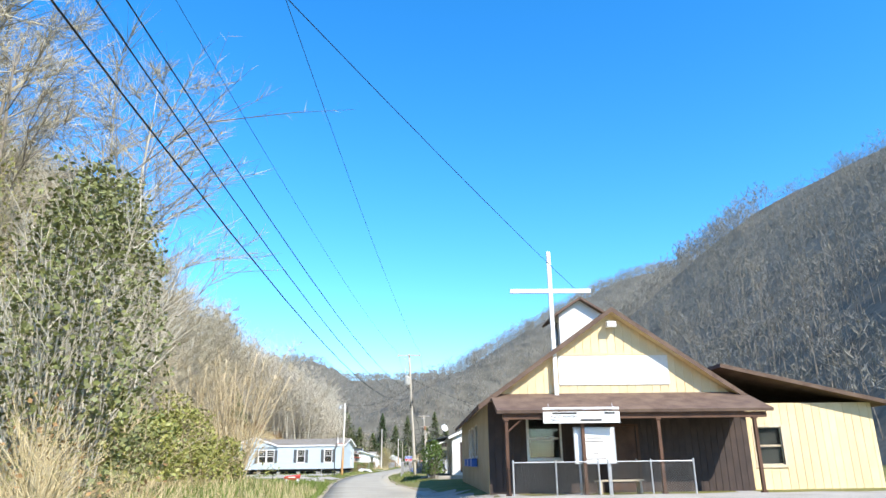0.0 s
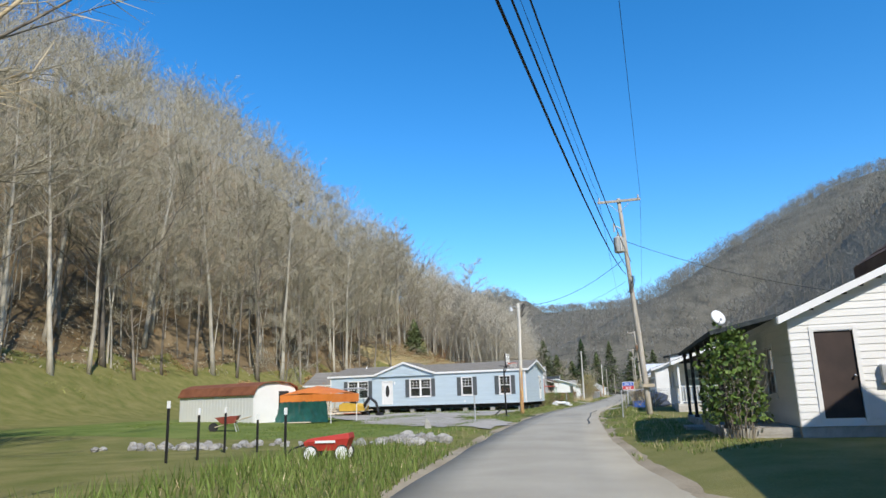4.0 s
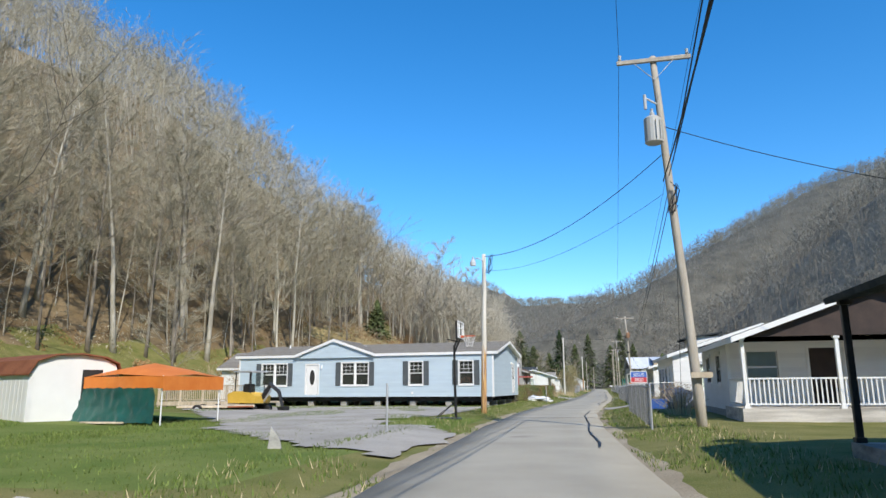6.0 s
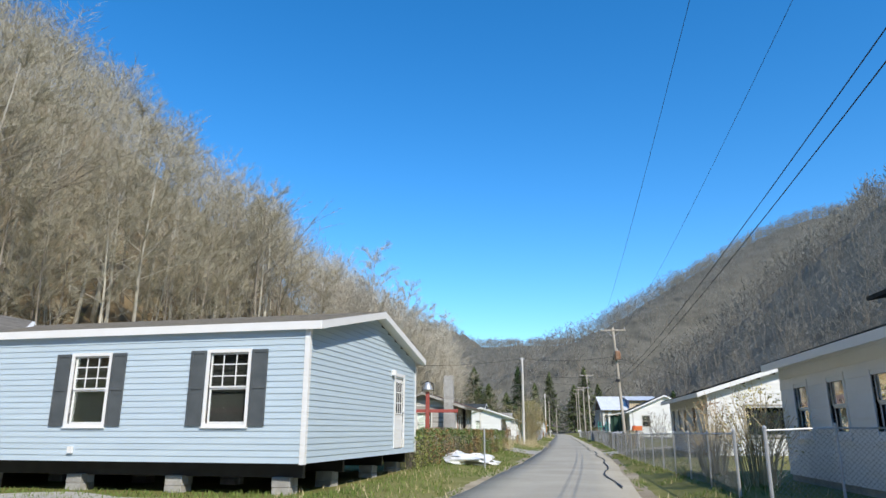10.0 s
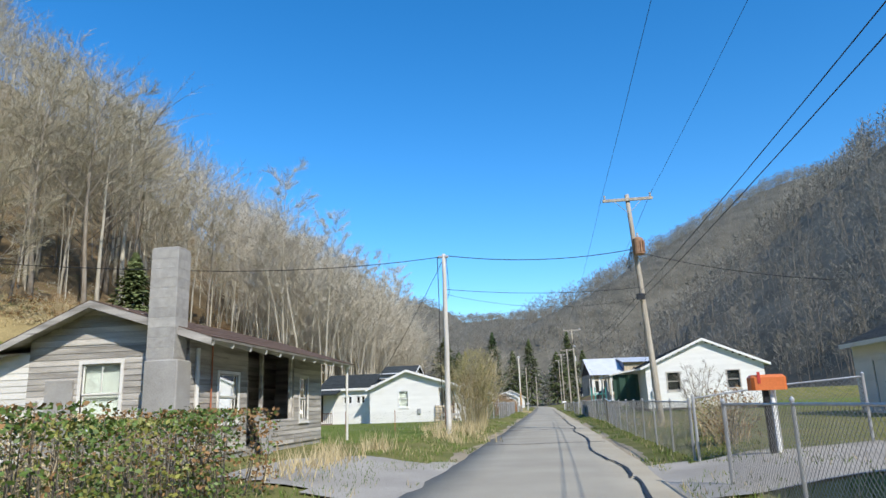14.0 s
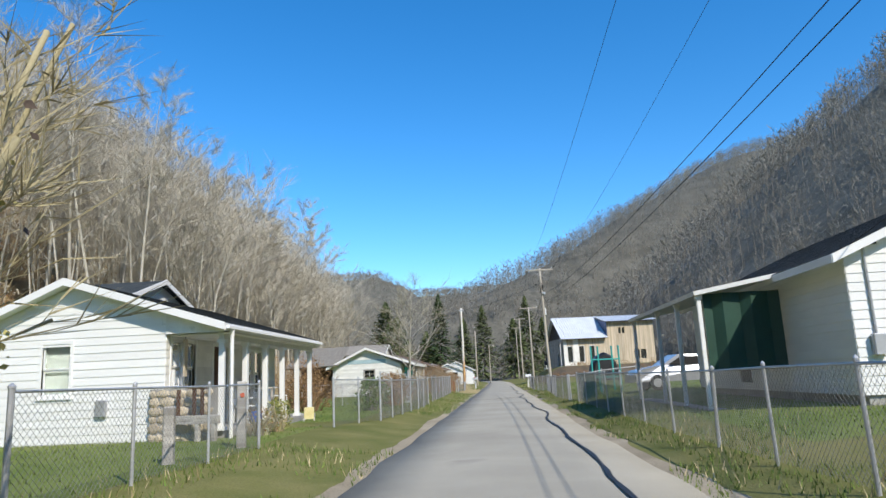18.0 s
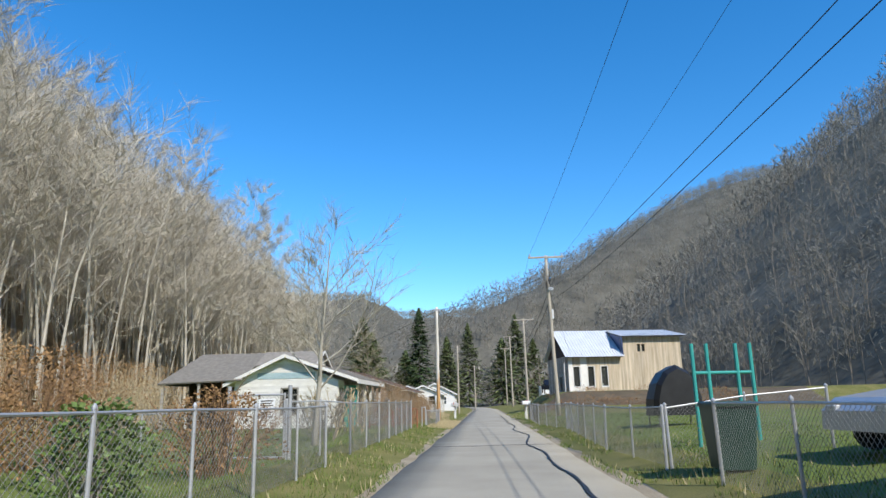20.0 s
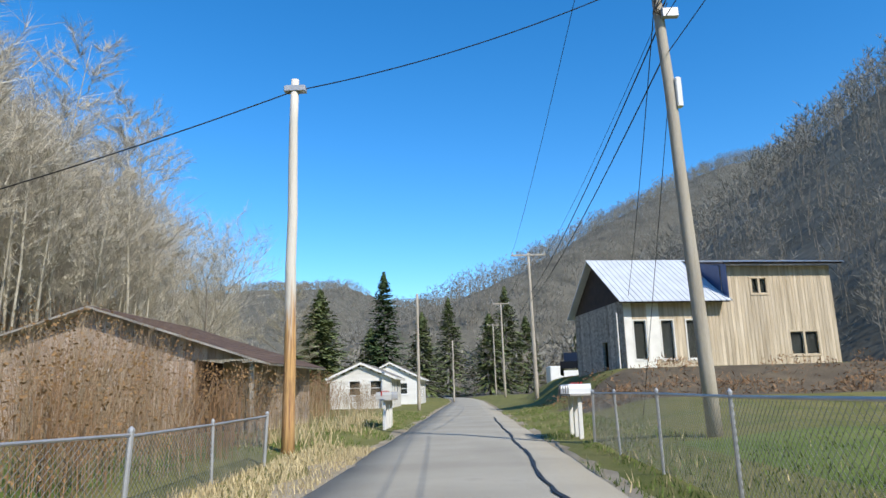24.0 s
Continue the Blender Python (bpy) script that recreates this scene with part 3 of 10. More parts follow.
# ---------------------------------------------------------------- building kit
def wall_frame(a, b):
    """Matrix from a wall's own axes (along, outwards, up) to its house; outwards is to the right of a to b."""
    d = Vector((b[0] - a[0], b[1] - a[1], 0)).normalized()
    n = Vector((d.y, -d.x, 0))
    return Matrix(((d.x, n.x, 0, a[0]), (d.y, n.y, 0, a[1]), (0, 0, 1, 0), (0, 0, 0, 1)))


PLANKS = {}


def plank_mesh(length, high, material, lap, upright):
    key = (round(length, 2), round(high, 3), material.name, lap, upright)
    if key not in PLANKS:
        m = Msh()
        l, h = key[0], high
        if upright:
            m.box(0, l, 0.0, 0.016, 0, h - 0.0, 0.004)
        else:
            m.add([(0, 0, 0), (l, 0, 0), (l, lap, 0), (0, lap, 0), (0, 0, h), (l, 0, h), (l, 0.005, h), (0, 0.005, h)], [(3, 2, 1, 0), (4, 5, 6, 7), (0, 1, 5, 4), (1, 2, 6, 5), (2, 3, 7, 6), (3, 0, 4, 7)])
        PLANKS[key] = m.data("plank", material)
    return PLANKS[key]


def wall(house, a, b, z0, z1, ops=(), peak=None, core=DARK_IN, siding=None, pitch=0.11, lap=0.02, upright=False, thick=0.14, ragged=0.0, seed=0):
    """A wall from a to b with openings (u0, u1, za, zb), an optional gable peak (u, z), and boards on it piece by piece."""
    fr = wall_frame(a, b)
    length = math.hypot(b[0] - a[0], b[1] - a[1])
    us = sorted({0.0, length, *[o[0] for o in ops], *[o[1] for o in ops]})
    zs = sorted({z0, z1, *[o[2] for o in ops], *[o[3] for o in ops]})
    m = Msh()
    for u0, u1 in zip(us, us[1:]):
        for za, zb in zip(zs, zs[1:]):
            if zb > z1 + 1e-6:
                continue
            uc, zc = (u0 + u1) / 2, (za + zb) / 2
            if not any(o[0] < uc < o[1] and o[2] < zc < o[3] for o in ops):
                m.box(u0, u1, -thick, -0.001, za, zb)
    if peak:
        m.prism([(0, z1), (length, z1), peak], "y", -thick, -0.001)
    body = part("wall", m.moved(fr), core, house)
    if siding is None:
        return body, fr
    rg = random.Random(seed + 5)

    def span(z):
        if z <= z1 or not peak:
            return 0.0, length
        t = (z - z1) / (peak[1] - z1)
        return peak[0] * t, length - (length - peak[0]) * t

    if not upright:
        z = z0
        top = peak[1] if peak else z1
        while z < top - 0.02:
            h = min(pitch, top - z)
            lo, hi = span(z + h * (0.5 if not peak or z < z1 else 0.9))
            cuts = [(lo, hi)]
            for o in ops:
                if o[2] < z + h * 0.5 < o[3]:
                    cuts = [s for c in cuts for s in ((c[0], min(c[1], o[0])), (max(c[0], o[1]), c[1])) if s[1] - s[0] > 0.03]
            for u0, u1 in cuts:
                if u1 - u0 < 0.04:
                    continue
                if ragged and rg.random() < ragged:
                    continue
                tilt = rg.uniform(-1, 1) * ragged * 4
                piece("plank", plank_mesh(u1 - u0, h + 0.01, siding, lap, False), body, fr @ pose(u0, 0, z, 0, -tilt * 0.15, 0))
            z += h
    else:
        u = 0.0
        while u < length - 0.02:
            w = min(pitch * rg.uniform(0.9, 1.1), length - u)
            uc = u + w / 2
            top = z1
            if peak:
                top = z1 + (peak[1] - z1) * (uc / peak[0] if uc < peak[0] else (length - uc) / (length - peak[0])) if 0 < peak[0] < length else z1
            cuts = [(z0, top)]
            for o in ops:
                if o[0] < uc < o[1]:
                    cuts = [s for c in cuts for s in ((c[0], min(c[1], o[2])), (max(c[0], o[3]), c[1])) if s[1] - s[0] > 0.03]
            for za, zb in cuts:
                if zb - za > 0.05:
                    piece("board", plank_mesh(w - 0.012, round(zb - za + rg.uniform(-1, 1) * ragged, 2), siding, lap, True), body, fr @ pose(u + 0.006, 0, za))
            u += w
    return body, fr


def box_in(u0, u1, v0, v1, z0, z1, fr, c=0.0):
    return Msh().box(u0, u1, v0, v1, z0, z1, c).moved(fr)


def window(house, fr, u0, u1, z0, z1, trim=WHITE, grid=(0, 0), split=True, twin=False, backing=None, sill=True, w=0.07, glassy=GLASS):
    """A sash window in an opening: casing, sill, sashes, panes, glazing bars, and a curtain or dark room sheet behind
    it.
    """
    m = Msh()
    m.box(u0 - w, u0, -0.10, 0.035, z0 - w, z1 + w).box(u1, u1 + w, -0.10, 0.035, z0 - w, z1 + w)
    m.box(u0, u1, -0.10, 0.033, z1, z1 + w).box(u0, u1, -0.10, 0.033, z0 - w, z0)
    win = part("window", m.moved(fr), trim, house)
    if sill:
        part("sill", box_in(u0 - w - 0.02, u1 + w + 0.02, 0.0, 0.06, z0 - w - 0.03, z0 - w, fr), trim, win)
    bays = [(u0, u1)] if not twin else [(u0, (u0 + u1) / 2 - 0.06), ((u0 + u1) / 2 + 0.06, u1)]
    if twin:
        part("mullion", box_in((u0 + u1) / 2 - 0.06, (u0 + u1) / 2 + 0.06, -0.08, 0.033, z0, z1, fr), trim, win)
    for a, b in bays:
        zm = (z0 + z1) / 2
        halves = [(z0, zm, -0.055), (zm, z1, -0.03)] if split else [(z0, z1, -0.04)]
        for k, (za, zb, v) in enumerate(halves):
            s = Msh()
            s.box(a, a + 0.035, v - 0.02, v, za, zb).box(b - 0.035, b, v - 0.02, v, za, zb)
            s.box(a + 0.035, b - 0.035, v - 0.02, v, za, za + 0.035).box(a + 0.035, b - 0.035, v - 0.02, v, zb - 0.035, zb)
            part("sash", s.moved(fr), trim, win)
            pane = part("pane", box_in(a + 0.035, b - 0.035, v - 0.012, v - 0.008, za + 0.035, zb - 0.035, fr), glassy, win)
            pane.visible_shadow = False
            if k == len(halves) - 1 and grid != (0, 0):
                g = Msh()
                for i in range(1, grid[0]):
                    x = a + (b - a) * i / grid[0]
                    g.box(x - 0.011, x + 0.011, v - 0.006, v + 0.004, za + 0.035, zb - 0.035)
                for j in range(1, grid[1]):
                    q = za + (zb - za) * j / grid[1]
                    g.box(a + 0.035, b - 0.035, v - 0.0055, v + 0.0035, q - 0.011, q + 0.011)
                part("glazing_bar", g.moved(fr), trim, win)
    if backing:
        # With DARK_IN this is a near-black sheet in place of the unlit room.
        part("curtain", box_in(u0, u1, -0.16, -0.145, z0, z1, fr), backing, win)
    return win


def shutter(house, fr, u0, u1, z0, z1):
    m = Msh()
    m.box(u0, u0 + 0.05, 0.02, 0.05, z0, z1).box(u1 - 0.05, u1, 0.02, 0.05, z0, z1)
    for q in (z0, (z0 + z1) / 2 - 0.03, z1 - 0.06):
        m.box(u0 + 0.05, u1 - 0.05, 0.02, 0.05, q, q + 0.06)
    m.box(u0 + 0.05, u1 - 0.05, 0.02, 0.035, z0 + 0.06, z1 - 0.06)
    return part("shutter", m.moved(fr), SHUTTER, house, "charcoal panelled shutter")


def door(house, fr, u0, u1, z0, z1, colour=WHITE, oval=False, lite=None, trim=WHITE):
    m = Msh()
    m.box(u0 - 0.09, u0, -0.1, 0.035, z0, z1 + 0.09).box(u1, u1 + 0.09, -0.1, 0.035, z0, z1 + 0.09).box(u0, u1, -0.1, 0.033, z1, z1 + 0.09)
    frame_ = part("door_frame", m.moved(fr), trim, house)
    leaf = part("door", box_in(u0 + 0.005, u1 - 0.005, -0.06, -0.015, z0, z1 - 0.005, fr, 0.004), colour, house)
    mid = (u0 + u1) / 2
    if oval:
        ring = lambda s, v: [(mid + 0.19 * s * math.cos(t), v, z0 + 1.16 + 0.52 * s * math.sin(t)) for t in [2 * math.pi * k / 28 for k in range(28)]]
        part("oval_glass", Msh().loft([ring(1.0, -0.012), ring(1.0, -0.006)]).moved(fr), DARK_IN, leaf, "leaded oval glass painted dark for the unlit room")
        part("oval_frame", Msh().loft([ring(1.16, -0.015), ring(1.16, 0.004), ring(1.0, 0.004), ring(1.0, -0.004)], caps=False).moved(fr), colour, leaf)
    if lite:
        a, b = lite
        g = Msh()
        for i in range(4):
            x = u0 + 0.13 + (u1 - u0 - 0.26) * i / 3
            g.box(x - 0.015, x + 0.015, -0.014, 0.002, a, b)
        for j in range(4):
            q = a + (b - a) * j / 3
            g.box(u0 + 0.115, u1 - 0.115, -0.0135, 0.0015, q - 0.015, q + 0.015)
        part("door_glass", box_in(u0 + 0.13, u1 - 0.13, -0.014, -0.008, a, b, fr), DARK_IN, leaf, "upper light painted dark for the unlit room")
        part("glazing_bar", g.moved(fr), colour, leaf)
    k = Msh()
    k.tube([(u1 - 0.08, -0.015, z0 + 0.98), (u1 - 0.08, 0.03, z0 + 0.98)], 0.014).blob((u1 - 0.08, 0.045, z0 + 0.98), (0.03, 0.03, 0.03), 3, 0.02)
    part("door_handle", k.moved(fr), STEEL, leaf, smooth=True)
    return leaf


SH = {}


def shingles(roof, quad, material, course=0.14, piece_w=None):
    """Courses of shingle laid up a roof slope: quad is eave a, eave b, ridge b, ridge a."""
    a, b, c, d = [Vector(p) for p in quad]
    slope = ((d - a) + (c - b)) / 2
    n = int(slope.length / course)
    nrm = (b - a).cross(d - a).normalized()
    if nrm.z < 0:
        nrm = -nrm
    for k in range(n):
        t0, t1 = k / n, min((k + 1.08) / n, 1.0)
        p, q, r, s = a.lerp(d, t0), b.lerp(c, t0), b.lerp(c, t1), a.lerp(d, t1)
        m = Msh().loft([[p, q, r, s], [p + nrm * 0.016, q + nrm * 0.016, r + nrm * 0.006, s + nrm * 0.006]])
        part("shingle_course", m, material, roof)


def tin_sheet(quad, rib=0.3, high=0.025):
    """Ribbed roofing sheet: ribs run from eave to ridge."""
    a, b, c, d = [Vector(p) for p in quad]
    nrm = (b - a).cross(d - a).normalized()
    if nrm.z < 0:
        nrm = -nrm
    n = max(int((b - a).length / rib), 1)
    m = Msh()
    rings = []
    for side in (0, 1):
        row = []
        for i in range(n + 1):
            t = i / n
            base = (a.lerp(b, t) if side == 0 else d.lerp(c, t))
            e = (b - a).normalized()
            row += [base - e * 0.03 * (i > 0), base - e * 0.012 + nrm * high, base + e * 0.012 + nrm * high, base + e * 0.03 * (i < n)]
        rings.append(row)
    m.loft(rings, caps=False, closed=False)
    lower = [[p - nrm * 0.03 for p in r] for r in rings]
    m.loft([lower[0], lower[1]], caps=False, closed=False)
    return m


def gable_roof(house, x0, x1, y0, y1, ze, zr, ridge="x", over=0.3, end=0.3, thick=0.12, material=SHINGLE, fascia=WHITE, course=0.16, tin=False, soffit=WHITE):
    """A gable roof over a rectangle with eaves at ze and ridge at zr."""
    if ridge == "x":
        mid, half = (y0 + y1) / 2, (y1 - y0) / 2
        drop = (zr - ze) / half * over
        q1 = [(x0 - end, y0 - over, ze - drop), (x1 + end, y0 - over, ze - drop), (x1 + end, mid, zr), (x0 - end, mid, zr)]
        q2 = [(x1 + end, y1 + over, ze - drop), (x0 - end, y1 + over, ze - drop), (x0 - end, mid, zr), (x1 + end, mid, zr)]
    else:
        mid, half = (x0 + x1) / 2, (x1 - x0) / 2
        drop = (zr - ze) / half * over
        q1 = [(x0 - over, y1 + end, ze - drop), (x0 - over, y0 - end, ze - drop), (mid, y0 - end, zr), (mid, y1 + end, zr)]
        q2 = [(x1 + over, y0 - end, ze - drop), (x1 + over, y1 + end, ze - drop), (mid, y1 + end, zr), (mid, y0 - end, zr)]
    for q in (q1, q2):
        lift = [(p[0], p[1], p[2] + 0.10) for p in q]
        roof = part("roof", Msh().slab(lift, thick), soffit, house)
        up = [(p[0], p[1], p[2] + 0.104) for p in q]
        if tin:
            part("tin_sheet", tin_sheet(up), material, roof)
        else:
            shingles(roof, up, material, course)
        f = Msh()
        a, b, c, d = [Vector(p) for p in lift]
        down = Vector((0, 0, -0.17))
        out = ((b - a).normalized())
        eave_out = (a - d).normalized() * 0.02
        eave_out.z = 0
        f.loft([[a, b, b + down, a + down], [a + eave_out, b + eave_out, b + down + eave_out, a + down + eave_out]])
        for p, r, s in ((a, d, -out * 0.02), (b, c, out * 0.02)):
            f.loft([[p, r, r + down, p + down], [p + s, r + s, r + down + s, p + down + s]])
        part("fascia", f, fascia, roof)


def posts_row(house, pts, z0, z1, r=0.06, material=WHITE, square=True, name="porch_post"):
    for x, y in pts:
        m = Msh()
        if square:
            m.box(x - r, x + r, y - r, y + r, z0, z1, 0.01)
            m.box(x - r * 1.5, x + r * 1.5, y - r * 1.5, y + r * 1.5, z0, z0 + 0.08).box(x - r * 1.5, x + r * 1.5, y - r * 1.5, y + r * 1.5, z1 - 0.08, z1)
        else:
            m.tube([(x, y, z0), (x, y, z1)], r, 10)
        part(name, m, material, house)


def railing(house, a, b, z0, z1, gap=0.13, material=WHITE, bar=0.018):
    d = Vector((b[0] - a[0], b[1] - a[1], 0))
    L = d.length
    fr = wall_frame(a, b)
    rail = part("railing", Msh().box(0, L, -0.035, 0.035, z1 - 0.05, z1).box(0, L, -0.03, 0.03, z0, z0 + 0.05).moved(fr), material, house)
    n = int(L / gap)
    for i in range(n + 1):
        u = L * i / max(n, 1)
        part("baluster", box_in(u - bar, u + bar, -bar, bar, z0 + 0.05, z1 - 0.05, fr), material, rail)


def floor_slab(house, x0, x1, y0, y1, z0, z1, material=PLASTER, name="foundation"):
    return part(name, Msh().box(x0, x1, y0, y1, z0, z1), material, house)


# ---------------------------------------------------------------- new pale blue factory-built house
def factory_house():
    h = thing("factory_built_house", "long pale blue vinyl-sided factory-built house raised on concrete blocks", "house", -24.36, 89.3, 0, -4)
    W, L, z0, z1, zr = 18.5, 8.14, 0.84, 3.60, 4.44
    wins = [(1.85, 3.8, True), (7.98, 9.9, True), (12.85, 13.75, False), (16.25, 17.15, False)]
    za, zb = 1.62, 3.08
    ops = [(a, b, za, zb) for a, b, _ in wins] + [(5.3, 6.22, 0.98, 2.98)]
    body, fr = wall(h, (0, 0), (W, 0), z0, z1, ops, siding=VINYL, pitch=0.125)
    for a, b, tw in wins:
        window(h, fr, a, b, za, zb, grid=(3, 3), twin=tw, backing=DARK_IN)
        shutter(h, fr, a - 0.45, a - 0.09, za - 0.05, zb + 0.05)
        shutter(h, fr, b + 0.09, b + 0.45, za - 0.05, zb + 0.05)
    door(h, fr, 5.3, 6.22, 0.98, 2.98, oval=True)
    lamp = part("porch_light", Msh().box(6.42, 6.52, 0.0, 0.12, 2.72, 2.95, 0.02).moved(fr), WHITE, h)
    part("outlet_box", Msh().box(13.0, 13.12, 0.02, 0.07, 1.0, 1.14).moved(fr), WHITE, h)
    _, fe = wall(h, (W, 0), (W, L), z0, z1, [(5.98, 6.82, 1.0, 3.0)], peak=(L / 2, zr), siding=VINYL, pitch=0.125, seed=2)
    door(h, fe, 5.98, 6.82, 1.0, 3.0, lite=(1.95, 2.85))
    part("porch_light", Msh().box(5.62, 5.8, 0.0, 0.12, 3.0, 3.14, 0.02).moved(fe), WHITE, h)
    wall(h, (W, L), (0, L), z0, z1, (), siding=None)
    wall(h, (0, L), (0, 0), z0, z1, (), peak=(L / 2, zr), siding=VINYL, pitch=0.25, seed=3)
    part("corner_trim", Msh().box(W - 0.08, W + 0.03, -0.03, -0.002, z0 - 0.02, z1).box(W + 0.002, W + 0.03, -0.002, 0.08, z0 - 0.02, z1), WHITE, h)
    part("corner_trim", Msh().box(-0.03, 0.08, -0.03, -0.002, z0 - 0.02, z1), WHITE, h)
    part("corner_trim", Msh().box(W + 0.002, W + 0.03, L - 0.08, L + 0.03, z0 - 0.02, z1), WHITE, h)
    gable_roof(h, 0, W, 0, L, z1, zr, "x", 0.12, 0.30, material=SHINGLE)
    # front cross gable over the door
    gx0, gx1, gp = 4.75, 10.25, 7.45
    pk = 4.62
    m = Msh()
    m.prism([(gx0, z1 - 0.05), (gx1, z1 - 0.05), (gp, pk - 0.08)], "y", -0.1, 0.9)
    part("gable", m, VINYL, h)
    zb = z1 - 0.16
    g = part("gable_face", Msh().prism([(gx0 + 0.1, zb), (gx1 - 0.1, zb), (gx1 - 0.05, z1 - 0.02), (gp, pk - 0.04), (gx0 + 0.05, z1 - 0.02)], "y", -0.155, -0.142), VINYL, h)
    for k in range(10):
        z = zb + 0.125 * k
        u = min(max((z + 0.11 - z1 + 0.02) / (pk - z1), 0.0), 1.0)
        xa, xb = gx0 + 0.12 + u * (gp - gx0 - 0.14), gx1 - 0.12 - u * (gx1 - gp - 0.14)
        if xb - xa > 0.1:
            part("board", Msh().slab([(xa, -0.176, z + 0.003), (xb, -0.176, z + 0.003), (xb, -0.158, z + 0.12), (xa, -0.158, z + 0.12)], 0.012), VINYL, g)
    for a, b in ((gx0 - 0.25, gp), (gx1 + 0.25, gp)):
        ze = z1 - 0.02
        quad = [(a, -0.30, ze + 0.08), (b, -0.30, pk + 0.08), (b, 4.2, pk + 0.08), (a, 1.0, ze + 0.08)]
        r = part("roof", Msh().slab(quad, 0.12), WHITE, h)
        shingles(r, [(a, -0.30, ze + 0.085), (a, 0.6, ze + 0.085), (b, 4.1, pk + 0.085), (b, -0.30, pk + 0.085)], SHINGLE)
        part("fascia", Msh().prism([(a, ze + 0.09), (b, pk + 0.09), (b, pk - 0.09), (a, ze - 0.09)], "y", -0.325, -0.303), WHITE, r)
    part("roof_vent", Msh().tube([(2.2, 3.2, zr - 0.3), (2.2, 3.2, zr + 0.15)], 0.06, 8), WHITE, h)
    # chassis and blocks
    for yy in (0.5, 2.7, 5.6, 7.8):
        part("chassis_beam", Msh().box(0.2, W - 0.2, yy - 0.05, yy + 0.05, z0 - 0.30, z0 - 0.01), BLACK, h)
    part("floor_underside", Msh().box(0.05, W - 0.05, 0.05, L - 0.05, z0 - 0.01, z0 + 0.03), BLACK, h)
    rg = random.Random(4)
    blk = Msh().box(-0.2, 0.2, -0.1, 0.1, 0, 0.19, 0.008).data("block", BLOCK)
    for i in range(8):
        for yy in (0.5, 2.7, 5.6, 7.8):
            x = 0.6 + i * 2.47
            pier = part("block_pier", Msh().box(x - 0.22, x + 0.22, yy - 0.22, yy + 0.22, 0.0, 0.16), BLOCK, h)
            for k in range(2):
                piece("block", blk, pier, pose(x + rg.uniform(-.01, .01), yy - 0.1, 0.165 + 0.2 * k, 0, 0, rg.uniform(-4, 4)))
                piece("block", blk, pier, pose(x + rg.uniform(-.01, .01), yy + 0.11, 0.165 + 0.2 * k, 0, 0, rg.uniform(-4, 4)))
    return h


factory_house()


